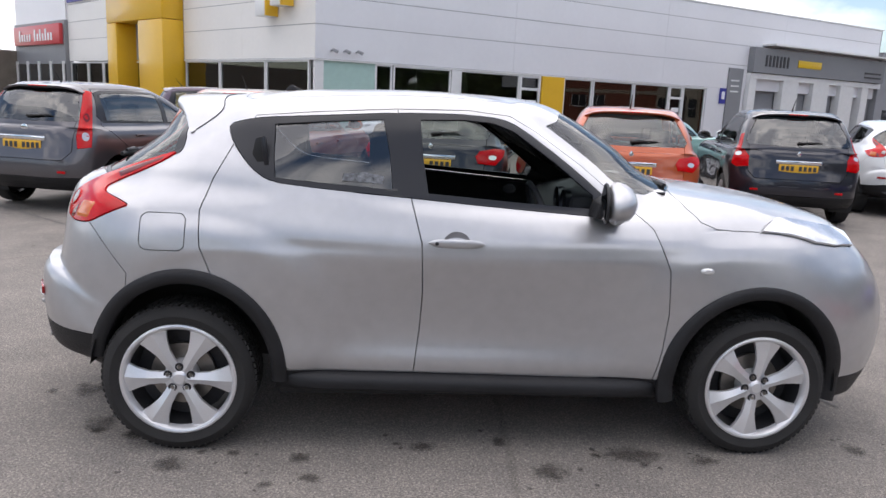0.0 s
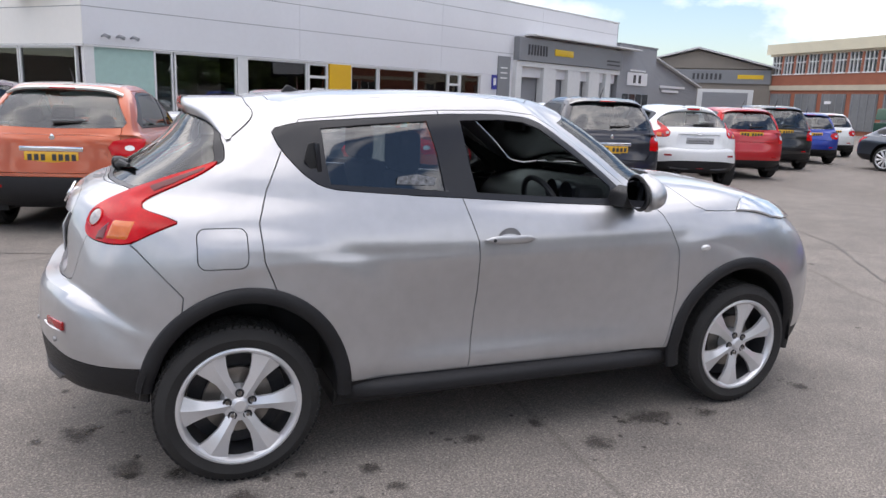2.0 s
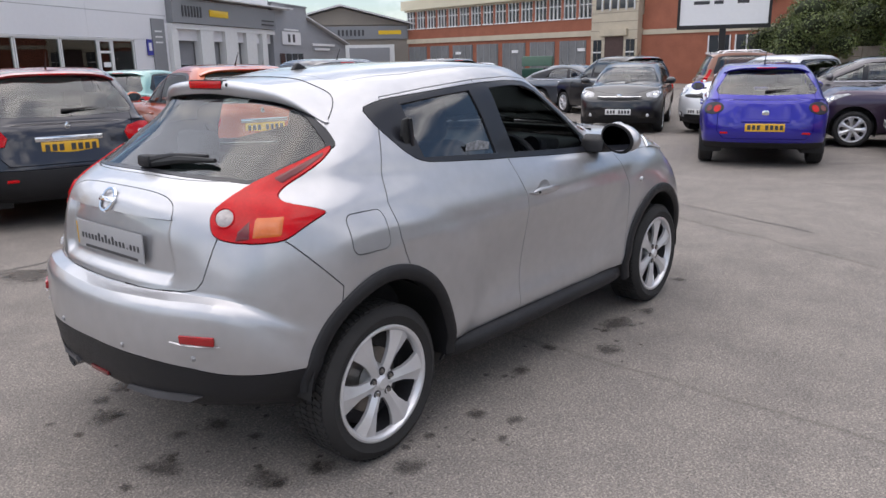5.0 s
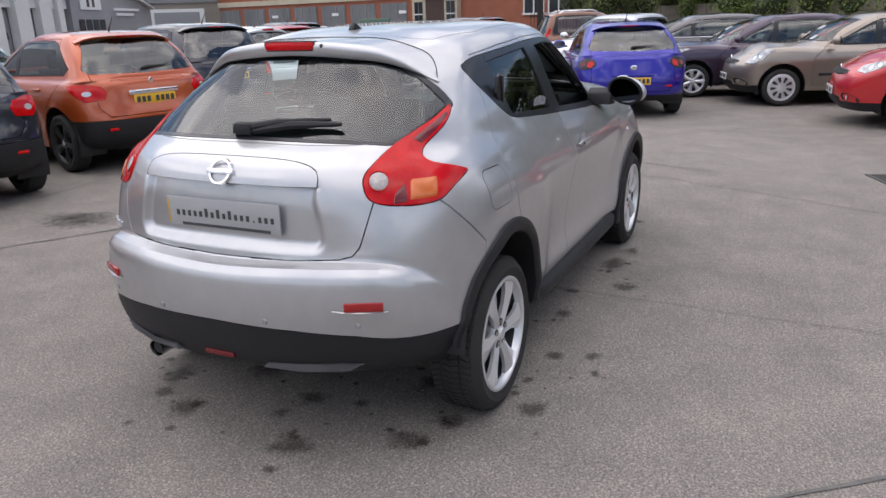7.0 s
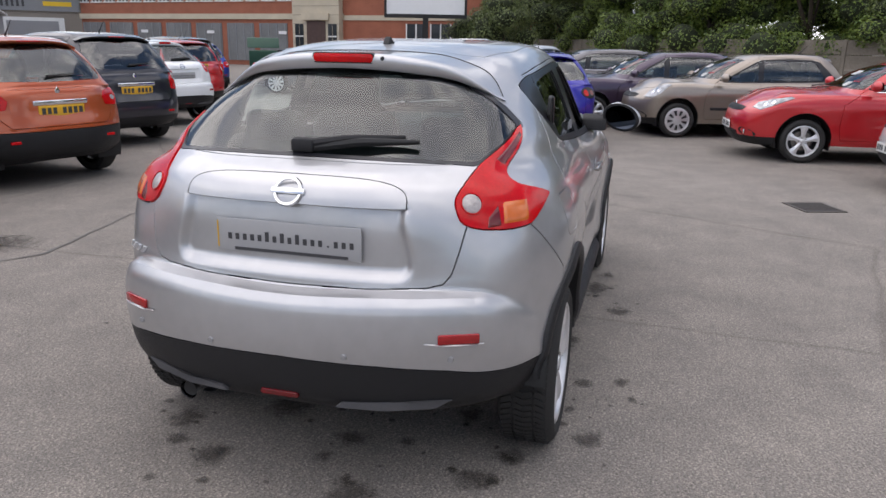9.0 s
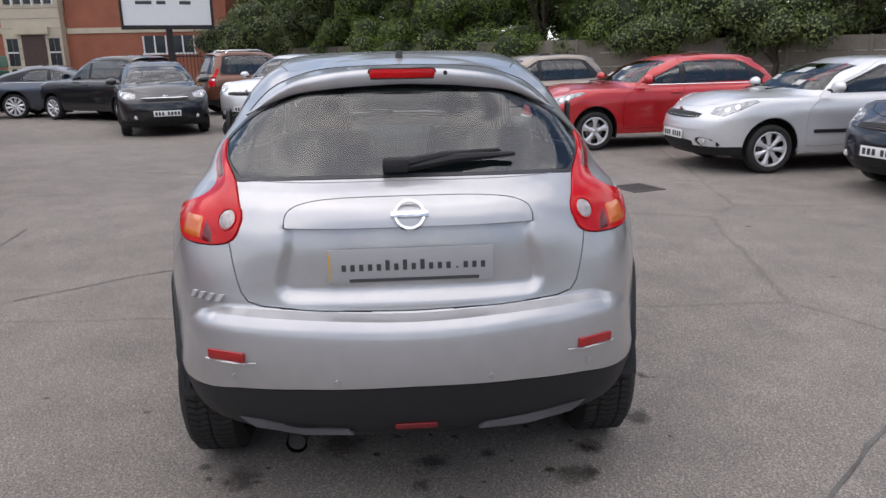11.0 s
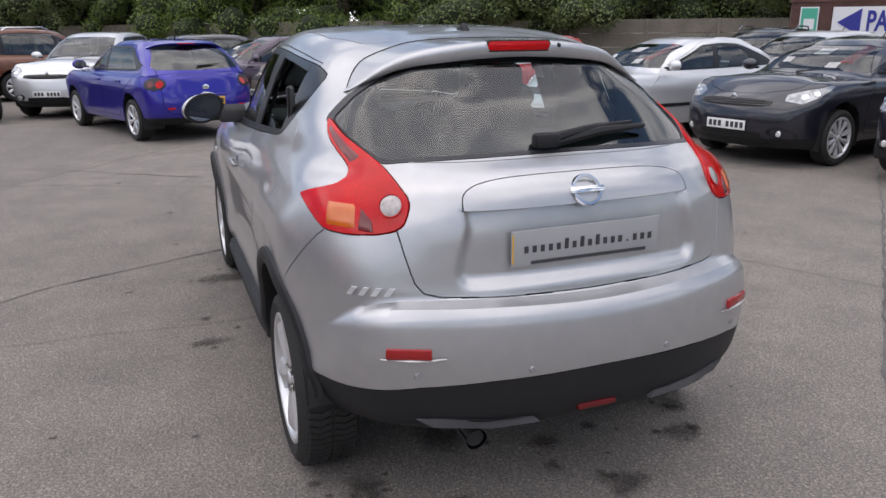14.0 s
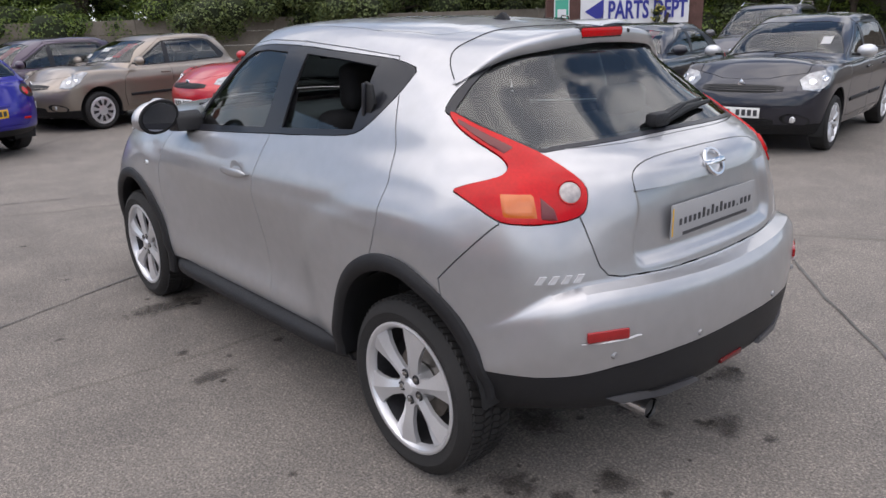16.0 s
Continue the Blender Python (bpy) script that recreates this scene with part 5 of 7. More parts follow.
def crossover(paint_mat, m, label, nu=290, nv=92, hero=True, rear_plate=None):
    car = thing("car", label, "car", m)
    bm = loft(crossover_rows(), nu, nv, body_relief, 110 if hero else 0, (6, 7, 8, 9) if hero else (), 34 if hero else 6)
    tree, y_at = skin_probe(bm)
    lining = bm.copy()
    arch_r, arch_f = ellipse(.035, .345, .365, .415, n=44), ellipse(2.50, .345, .375, .405, n=44)
    lamp_A = {s: (0.7071, s * 0.7071, 0) for s in (1, -1)}
    sides = (-1, 1)
    for s in sides:
        on = lambda c, s=s: c.y * s > .3
        for poly in (arch_r, arch_f, DLO, REAR_PANE, FRONT_PANE, REAR_DOOR, FRONT_DOOR):
            score(bm, poly, SIDE_A, SIDE_B, on)
        score(bm, LAMP, lamp_A[s], SIDE_B, lambda c, s=s: c.y * s > .3 and c.x < .25 and c.z > .9)
        score(bm, [(-.40, .985), (-.35, .95), (-.215, .80), (-.10, .672)], SIDE_A, SIDE_B, lambda c, s=s: c.y * s > .5 and c.x < -.1, False)
        score(bm, [(.2, .372), (2.2, .350)], SIDE_A, SIDE_B, lambda c, s=s: c.y * s > .5 and .1 < c.x < 2.3, False)
    flap = rounded(-.14, .88, .04, 1.025, .03)
    score(bm, flap, SIDE_A, SIDE_B, lambda c: c.y < -.3)
    gate = [(.60, 1.152), (.585, 1.10), (.562, 1.04), (.577, .985), (.579, .975), (.567, .91), (.556, .864), (.545, .826), (.522, .797), (.475, .785), (.28, .776), (0, .770)]
    gate = gate + [(-y, z) for y, z in gate[-2::-1]]
    window = [(0, 1.160), (.3, 1.160), (.5, 1.153), (.575, 1.146), (.60, 1.165), (.622, 1.184), (.645, 1.211), (.664, 1.248), (.659, 1.262), (.622, 1.297), (.588, 1.328), (.517, 1.373), (.44, 1.411), (.38, 1.430), (.2, 1.450), (0, 1.458)]
    window = eased(window + [(-y, z) for y, z in window[-2:0:-1]])
    pane = [(y * .972, z - .003 if z > 1.39 else 1.31 + (z - 1.31) * .93) for y, z in window]
    REAR_A = (0, 1, 0)
    rear = lambda c: c.x < .2 and c.z > .6
    score(bm, gate, REAR_A, SIDE_B, lambda c: c.x < -.2)
    score(bm, window, REAR_A, SIDE_B, lambda c: c.x < .25 and c.z > 1.1)
    score(bm, pane, REAR_A, SIDE_B, lambda c: c.x < .25 and c.z > 1.1)
    lip = [(.395 * (1 if math.cos(a) > 0 else -1) * abs(math.cos(a)) ** .5, 1.031 + .087 * abs(math.sin(a)) ** .55) for a in [math.pi * i / 28 for i in range(29)]]
    score(bm, lip, REAR_A, SIDE_B, lambda c: c.x < -.4)
    black = [(-y, z) for y, z in BLACK_LINE[:0:-1]] + BLACK_LINE
    score(bm, black, REAR_A, SIDE_B, lambda c: c.x < -.15 and c.z < .8, False)
    score(bm, [(-1, .36), (1, .36)], REAR_A, SIDE_B, lambda c: c.x > 2.6 and c.z < .8, False)
    screen = [(0, 1.178), (.30, 1.174), (.47, 1.163), (.60, 1.14), (.625, 1.16), (.57, 1.275), (.50, 1.43), (.38, 1.475), (.2, 1.497), (0, 1.505)]
    screen = screen + [(-y, z) for y, z in screen[-2:0:-1]]
    score(bm, screen, REAR_A, SIDE_B, lambda c: c.x > 1.4 and c.z > 1.1)
    hood = [(2.20, 0), (2.18, .30), (2.16, .55), (2.185, .685), (2.225, .760), (2.29, .778), (2.37, .775), (2.50, .762), (2.62, .664), (2.77, .612), (2.96, .54), (3.04, .40), (3.07, .2), (3.08, 0)]
    hood = hood + [(x, -y) for x, y in hood[-2:0:-1]]
    score(bm, hood, (1, 0, 0), (0, 1, 0), lambda c: c.x > 2.0 and c.z > .9)
    roof = [(.20, 0), (.20, .36), (.25, .455), (.5, .52), (.95, .53), (1.28, .505), (1.40, .45), (1.50, .30), (1.54, 0)]
    roof = roof + [(x, -y) for x, y in roof[-2:0:-1]]
    score(bm, roof, (1, 0, 0), (0, 1, 0), lambda c: c.z > 1.4)
    head = {s: [(2.50, s * .764), (2.62, s * .664), (2.77, s * .612), (2.96, s * .54), (3.045, s * .50), (3.035, s * .60), (2.90, s * .685), (2.77, s * .735)] for s in sides}
    for s in sides:
        score(bm, head[s], (1, 0, 0), (0, 1, 0), lambda c, s=s: c.z > .9 and c.x > 2.4)
    bins = {}
    for f in bm.faces:
        c = f.calc_center_median()
        s = 1 if c.y > 0 else -1
        x, y, z = c
        key = None
        a = (x + s * y) * .7071
        if abs(y) > .3 and (inside(arch_r, x, z) or inside(arch_f, x, z)):
            continue
        if abs(y) > .3 and x < .25 and inside(LAMP, a, z):
            key = ("tail_lamp", s)
        elif x < .2 and z > 1.1 and inside(window, y, z):
            key = ("rear_window", 0) if inside(pane, y, z) else ("rear_window_surround", 0)
        elif abs(y) > .3 and inside(DLO, x, z):
            key = ("front_pane", s) if inside(FRONT_PANE, x, z) else ("rear_pane", s) if inside(REAR_PANE, x, z) else ("window_surround", s)
        elif abs(y) > .3 and inside(FRONT_DOOR, x, z):
            key = ("front_door", s)
        elif abs(y) > .3 and inside(REAR_DOOR, x, z):
            key = ("rear_door", s)
        elif y < -.3 and inside(flap, x, z):
            key = ("fuel_flap", 0)
        elif x < -.28 and inside(gate, y, z):
            key = ("tailgate_lip", 0) if inside(lip, y, z) else ("tailgate", 0)
        elif x > 1.4 and z > 1.1 and f.normal.x > .2 and inside(screen, y, z):
            key = ("windscreen", 0)
        elif x > 2.4 and z > .9 and f.normal.z > .1 and inside(head[s], x, y):
            key = ("headlamp", s)
        elif x > 2.0 and z > .9 and f.normal.z > .2 and inside(hood, x, y):
            key = ("bonnet", 0)
        elif z > 1.4 and inside(roof, x, y):
            key = ("roof", 0)
        elif x < -.2 and z < np.interp(abs(y), [q[0] for q in BLACK_LINE], [q[1] for q in BLACK_LINE]):
            key = ("lower_bumper", 0)
        elif x < -.2 and z < .99 and (x < -.40 or z < .95 - (x + .35) * 1.11 and x < -.1):
            key = ("rear_bumper", 0)
        elif .2 < x < 2.2 and z < .372 - (x - .2) * .011:
            key = ("sill", s)
        elif x > 2.6 and z < .36:
            key = ("front_skirt", 0)
        else:
            key = ("body", 0)
        bins.setdefault(key, []).append(f)
    pieces = {k: take(bm, fs) for k, fs in bins.items()}
    bm.free()
    out = {}
    mats = {"tail_lamp": REDLENS, "rear_window": SCREEN, "rear_window_surround": GLOSSTRIM, "window_surround": GLOSSTRIM, "lower_bumper": TRIM, "sill": TRIM, "front_skirt": TRIM, "windscreen": SCREEN, "headlamp": HEADLENS}
    for key, p in pieces.items():
        kind, s = key
        if kind in ("front_pane", "rear_pane"):
            if (kind, s) == ("front_pane", -1):
                p.free()
                continue
            if (kind, s) == ("rear_pane", 1):
                # wound nearly down: only the lowest strip of the pane is left
                bmesh.ops.bisect_plane(p, geom=p.faces[:] + p.edges[:] + p.verts[:], plane_co=(.60, 0, 1.19), plane_no=(-.12, 0, 1), clear_outer=True)
                out[key] = part("window_pane", swell(p, -.02), CLEARGLASS, car, "nearly wound-down tinted rear side window")
                continue
            out[key] = part("window_pane", swell(p, -.008), CLEARGLASS if kind == "front_pane" else PRIVACY, car)
            continue
        if kind == "headlamp":
            swell(p, .014)
        if kind == "rear_window":
            out[key] = part(kind, swell(p, -.003), SCREEN, car)
            continue
        if kind == "windscreen":
            out[key] = part(kind, swell(p, -.004), SCREEN, car)
            continue
        name = {"tailgate_lip": "tailgate_handle_panel"}.get(kind, kind)
        lipw = .0016 if kind in ("tailgate_lip", "fuel_flap") else .0026 if kind not in ("window_surround", "rear_window_surround") else .002
        if kind == "tail_lamp":
            swell(p, .006)
        if kind == "tailgate":
            plate_recess(p)
        panel(p, lipw, .028 if kind == "tailgate_lip" else .010 if kind != "window_surround" else .006)
        mt = mats.get(kind, paint_mat)
        out[key] = part(name, p, mt, car)
    if ("tailgate_lip", 0) in out:
        out[("tailgate_lip", 0)].parent = out[("tailgate", 0)]
    # lining: the skin again, set inward, without the glazed openings
    dead = []
    for f in lining.faces:
        x, y, z = f.calc_center_median()
        if z < .42 or inside(DLO, x, z) and abs(y) > .45 and not .88 < x < .98 or z > 1.12 and x < .12 and inside(window, y, z) or x > 1.4 and z > 1.12 and abs(y) < .62 or x > 2.3 or x < -.3 and z < .8 or abs(y) > .3 and (inside(arch_r, x, z) or inside(arch_f, x, z)):
            dead.append(f)
    bmesh.ops.delete(lining, geom=dead, context="FACES")
    swell(lining, -.035)
    up, down = [f for f in lining.faces if f.calc_center_median().z > 1.3], [f for f in lining.faces if f.calc_center_median().z <= 1.3]
    part("roof_lining", take(lining, up), LINING, car)
    part("cabin_lining", take(lining, down), INTERIOR, car)
    lining.free()
    for s in sides:
        arch_strip(car, y_at, s, .035, .345, .415, .462, .352, .400, -3, 172)
        arch_strip(car, y_at, s, 2.50, .345, .435, .450, .362, .390, -12, 192)
        for cx in (0.02, 2.51):
            liner = bmesh.new()
            ring = []
            for i in range(21):
                a = radians(-4 + 178 * i / 20)
                ring.append([liner.verts.new((cx + .385 * math.cos(a), s * y, .335 + .40 * math.sin(a))) for y in (.84, .50)])
            for p, q in zip(ring, ring[1:]):
                liner.faces.new((p[0], p[1], q[1], q[0]))
            liner.faces.new([r[1] for r in ring])
            part("wheel_well", liner, SEAL, car)
    part("floor_pan", join(boxmesh(1.75, 1.5, .10, (1.27, 0, .27), .02), boxmesh(.62, 1.0, .12, (-.16, 0, .36), .03), boxmesh(1.0, 1.0, .12, (2.6, 0, .30))), SEAL, car)
    for s in sides:
        ledge = bmesh.new()
        rows = []
        for k in range(25):
            x = .40 + 1.70 * k / 24
            e = 1 - .85 * abs(k / 12 - 1) ** 12
            dz = -.011 * (x - .4)
            rows.append([ledge.verts.new((x, s * (.80 + (y - .80) * e), z + dz)) for y, z in ((.80, .372), (.842, .362), (.866, .346), (.874, .326), (.868, .300), (.845, .282), (.78, .272))])
        for p, q in zip(rows, rows[1:]):
            for k in range(6):
                ledge.faces.new((p[k], p[k + 1], q[k + 1], q[k]))
        bmesh.ops.recalc_face_normals(ledge, faces=ledge.faces[:])
        part("sill_moulding", ledge, TRIM, car)
    for s in sides:
        wheel_parts(car, (0, s * .862, .322), s, 0 if s < 0 else 40, fine=hero)
        wheel_parts(car, (2.53, s * .862, .322), s, -22 if s < 0 else 20, fine=hero)
    crossover_details(car, out, paint_mat, tree, y_at, hero)
    return car


def on_rear(tree, y, z):
    hit = tree.ray_cast(Vector((-3, y, z)), Vector((1, 0, 0)))
    return hit[0].x if hit[0] is not None else -.6


def crossover_details(car, out, paint_mat, tree, y_at, hero):
    gate, bumper = out[("tailgate", 0)], out[("rear_bumper", 0)]
    # roof spoiler with the high brake light: flush at its side seams, overhanging the window in the middle
    bm = bmesh.new()
    rows, seam = [], []
    ts = np.linspace(-1, 1, 61)
    at = np.abs(ts)
    wz = np.interp(.590 * at, [0, .2, .38, .44, .517, .590], [1.458, 1.450, 1.430, 1.411, 1.373, 1.327])
    keys = [0, .45, .62, .72, .80, .87, .94, 1]
    fx = np.interp(at, keys, [.115, .108, .100, .108, .130, .122, .055, -.014])
    fy = np.interp(at, keys, [0, .28, .385, .445, .492, .525, .566, .590]) * np.sign(ts)
    fz = np.interp(at, keys, [1.515, 1.51, 1.50, 1.48, 1.45, 1.425, 1.37, 1.327])

    def even(values, times=3):
        v = np.array(values, float)
        for _ in range(times):
            w = np.pad(v, 2, mode="edge")
            v = (w[:-4] + 2 * w[1:-3] + 3 * w[2:-2] + 2 * w[3:-1] + w[4:]) / 9
        return v
    fx, fy, fz, wz = even(fx), even(fy), even(fz), even(wz)
    skin = even([on_rear(tree, .590 * t, float(z)) for t, z in zip(ts, wz)], 6)
    over = .048 * (1 - at ** 2.6) + .002
    thick = .046 * (1 - .93 * at ** 3.2)
    for i in range(len(ts)):
        y = .590 * ts[i]
        near = tree.find_nearest(Vector((fx[i], fy[i], fz[i])))
        no = near[1] if near[1].dot(near[0] - Vector((.8, 0, 1.0))) > 0 else -near[1]
        front = near[0] + no * .0012
        seam.append(front + no * .0006)
        top = Vector((skin[i] - over[i] + .012, y, wz[i] + thick[i]))
        pts = [near[0] - no * .004, front]
        for f in (.2, .4, .6, .8):
            p = front.lerp(top, f)
            q = tree.find_nearest(p)
            qn = q[1] if q[1].dot(q[0] - Vector((.8, 0, 1.0))) > 0 else -q[1]
            lift = max((p - q[0]).dot(qn), .002 + .016 * f * (1 - at[i] ** 2) * (1 - f))
            pts.append(q[0] + qn * lift)
        x0 = skin[i] - over[i]
        pts += [top, Vector((x0 + .003, y, wz[i] + thick[i] * .85)), Vector((x0, y, wz[i] + thick[i] * .55)), Vector((x0 + .003, y, wz[i] + thick[i] * .10)), Vector((x0 + .010, y, wz[i] - .20 * thick[i])), Vector((skin[i] + .02, y, wz[i] - .10 * thick[i]))]
        rows.append([bm.verts.new(p) for p in pts])
    for p, q in zip(rows, rows[1:]):
        for k in range(len(p) - 1):
            bm.faces.new((p[k], p[k + 1], q[k + 1], q[k]))
    bmesh.ops.recalc_face_normals(bm, faces=bm.faces[:])
    spoiler = part("roof_spoiler", bm, paint_mat, car, angle=50)
    part("spoiler_seam", tube(seam, .0022, 6), SEAL, spoiler)
    lip_x = float(skin[30] - over[30])
    lamp = prism(rounded(-.118, 1.469, .118, 1.500, .012), .03, (0, 1, 0), (0, 0, 1), (lip_x - .007, 0, 0), .003)
    part("brake_light", lamp, REDLENS, spoiler, "red high-level brake light")
    part("light_surround", prism(rounded(-.123, 1.465, .123, 1.504, .014), .03, (0, 1, 0), (0, 0, 1), (lip_x - .003, 0, 0)), SEAL, spoiler)
    part("washer_jet", lathe([(0, -.100), (.007, -.100), (.009, -.094), (.009, -.08)], 12, "x"), SEAL, spoiler).location = (lip_x + .093, -.155, 1.484)
    # shark fin aerial
    fin = prism([(.315, 1.525), (.338, 1.552), (.352, 1.567), (.362, 1.567), (.38, 1.555), (.44, 1.532), (.44, 1.525)], .03, SIDE_A, SIDE_B, (0, .015, 0), .008)
    part("aerial", fin, TRIM, car)
    # rear wiper
    arm = tube([(on_rear(tree, -.04, 1.20) - .045, .04, 1.195), (on_rear(tree, -.2, 1.215) - .04, -.12, 1.222), (on_rear(tree, -.30, 1.225) - .03, -.32, 1.232)], [.020, .013, .007], 8)
    blade = tube([(on_rear(tree, 0, 1.19) - .022, .02, 1.185), (on_rear(tree, -.2, 1.205) - .022, -.17, 1.212), (on_rear(tree, -.35, 1.21) - .020, -.37, 1.218)], [.018, .017, .008], 8)
    wiper = part("wiper", join(arm, boxmesh(.05, .09, .05, (on_rear(tree, 0, 1.195) - .03, .035, 1.195), .014)), TRIM, car)
    part("wiper_blade", blade, SEAL, wiper)
    # maker's badge, a ring with a bar
    at = tree.ray_cast(Vector((-3, 0, 1.068)), Vector((1, 0, 0)))
    facing = at[1] if at[1].x < 0 else -at[1]
    M = Matrix.Translation(at[0]) @ facing.to_track_quat("Z", "Y").to_matrix().to_4x4()
    ring = lathe([(.040, .001), (.041, .009), (.049, .009), (.052, .001)], 40, "z")
    across = boxmesh(.118, .020, .012, (0, 0, .006), .003)
    badge = join(ring, across)
    bmesh.ops.transform(badge, matrix=M, verts=badge.verts[:])
    part("badge", badge, CHROME, gate)
    # number plate with the dealer's address
    px = on_rear(tree, 0, .91) + .016
    plate = part("number_plate", boxmesh(.006, .52, .111, (px, 0, .912), .002), GREYPLATE, car, "grey show plate with dark printed marks")
    words = bar_mesh("xxxxxtxtxtxxx.xxx", .068, .0006)
    wide = max(v.co.x for v in words.verts) - min(v.co.x for v in words.verts)
    bmesh.ops.scale(words, vec=(.452 / wide, .452 / wide, 1), verts=words.verts[:])
    bmesh.ops.transform(words, matrix=Matrix.Translation((px - .0042, -.008, .914)) @ Matrix(((0, 0, -1, 0), (-1, 0, 0, 0), (0, 1, 0, 0), (0, 0, 0, 1))), verts=words.verts[:])
    part("lettering", words, PRINT, plate, smooth=False)
    part("small_print", boxmesh(.002, .41, .010, (px - .004, -.01, .866)), PRINT, plate)
    if hero:
        part("plate_edge", boxmesh(.006, .004, .09, (px - .002, .256, .912)), YELLOWPLATE, plate)
    # model name, chrome letters on the left of the tail
    name = bar_mesh("tttt", .056, .004)
    yc, zc = .667, .803
    hit = tree.ray_cast(Vector((-.52 - 1.4, yc + 1.0, zc)), Vector((1.4, -1.0, 0)).normalized())
    loc, no = (hit[0], hit[1]) if hit[0] is not None else (Vector((-.52, yc, zc)), Vector((-1, .6, 0)).normalized())
    if no.x > 0:
        no = -no
    no = Vector((no.x, no.y, no.z * .3)).normalized()
    right = Vector((no.y, -no.x, 0)).normalized()
    if right.y > 0:
        right = -right
    up = no.cross(right) if no.cross(right).z > 0 else right.cross(no)
    wide = max(v.co.x for v in name.verts) - min(v.co.x for v in name.verts)
    for v in name.verts:
        a, b, h = (v.co.x + v.co.y * .35) * .135 / wide, v.co.y * .62, v.co.z
        o = loc + right * a + up * b + no * .3
        seat_at = tree.ray_cast(o, -no)
        base = seat_at[0] if seat_at[0] is not None else loc + right * a + up * b
        v.co = base + no * (.006 + h)
    part("model_name", name, ALLOY, car, smooth=False)
    # tail lamps: amber and clear windows
    for s in (1, -1):
        lamp = out[("tail_lamp", s)]
        ltree = BVHTree.FromPolygons([v.co.copy() for v in lamp.data.vertices], [tuple(p.vertices) for p in lamp.data.polygons])
        A, D = Vector((.7071, s * .7071, 0)), Vector((.7071, -s * .7071, 0))

        def lens(low, high, material, name, up, n=12, rows=6):
            """A raised window in the lamp between two edge lines, following its skin."""
            b = bmesh.new()
            grid = []
            for j in range(rows + 1):
                line = []
                for i in range(n + 1):
                    t, f = i / n, j / rows
                    la = np.interp(t, np.linspace(0, 1, len(low)), [q[0] for q in low]), np.interp(t, np.linspace(0, 1, len(low)), [q[1] for q in low])
                    ha = np.interp(t, np.linspace(0, 1, len(high)), [q[0] for q in high]), np.interp(t, np.linspace(0, 1, len(high)), [q[1] for q in high])
                    a, z = la[0] + (ha[0] - la[0]) * f, la[1] + (ha[1] - la[1]) * f
                    h = ltree.ray_cast(A * a - D * 3 + Vector((0, 0, z)), D)
                    edge = i in (0, n) or j in (0, rows)
                    line.append(b.verts.new((h[0] if h[0] is not None else A * a - D * .7 + Vector((0, 0, z))) - D * (-.002 if edge else up)))
                grid.append(line)
            for p, q in zip(grid, grid[1:]):
                for i in range(n):
                    b.faces.new((p[i], p[i + 1], q[i + 1], q[i]))
            bmesh.ops.recalc_face_normals(b, faces=b.faces[:])
            return part(name, b, material, lamp)
        lens([(.165, .976), (.272, .980)], [(.178, 1.050), (.282, 1.052)], AMBERLENS, "indicator", .0035)
        lens([(.105, .966), (.160, .970)], [(.118, 1.004), (.162, 1.044)], DARKLENS, "fog_window", .002)
        lens([(.262, 1.142), (.33, 1.178), (.415, 1.232)], [(.225, 1.163), (.30, 1.196), (.418, 1.246)], DARKLENS, "lamp_spine", .002)
        h = ltree.ray_cast(A * .072 - D * 3 + Vector((0, 0, 1.046)), D)
        spot, out_n = (h[0], h[1]) if h[0] is not None else (Vector((-.47, s * .57, 1.053)), Vector((-1, s * .3, 0)))
        if out_n.x > 0:
            out_n = -out_n
        turn_to = Matrix.Translation(spot) @ out_n.to_track_quat("Z", "Y").to_matrix().to_4x4()
        dome = lathe([(0, .0065), (.012, .0062), (.024, .0045), (.032, .0015), (.035, -.006)], 32, "z")
        bmesh.ops.transform(dome, matrix=turn_to, verts=dome.verts[:])
        rev = part("reversing_light", dome, PRISMLENS, lamp)
        ring = lathe([(.0335, -.004), (.034, .0035), (.037, .004), (.039, -.006)], 36, "z")
        bmesh.ops.transform(ring, matrix=turn_to, verts=ring.verts[:])
        part("light_ring", ring, REDLENS, rev)
        # reflectors and parking sensors in the bumper
        rx = on_rear(tree, s * .593, .642)
        d = Vector((on_rear(tree, s * .52, .655) - on_rear(tree, s * .65, .655), s * -.13, 0)).normalized()
        refl = boxmesh(.135, .012, .032, (0, 0, 0), .004)
        ang = math.atan2(d.y, d.x)
        bmesh.ops.transform(refl, matrix=Matrix.Translation((rx - .001, s * .593, .642)) @ Matrix.Rotation(ang, 4, "Z"), verts=refl.verts[:])
        reflector = part("reflector", refl, REFLECTOR, bumper)
        # bright moulding that runs out inward from under the reflector
        rim_ = bmesh.new()
        line = []
        for k in range(13):
            y0 = .668 - .175 * k / 12
            z0, wd = .6225 + .006 * smooth01((k - 8) / 4), .0045 * (1 - .6 * abs(k / 6 - 1))
            x0 = on_rear(tree, s * y0, float(z0)) - .010
            line.append([rim_.verts.new((x0 + dx, s * y0, z0 + dz)) for dx, dz in ((.006, wd), (-.001, 0), (.006, -wd))])
        for p, q in zip(line, line[1:]):
            rim_.faces.new((p[0], p[1], q[1], q[0])), rim_.faces.new((p[1], p[2], q[2], q[1]))
        bmesh.ops.recalc_face_normals(rim_, faces=rim_.faces[:])
        part("reflector_moulding", rim_, paint_mat, reflector)
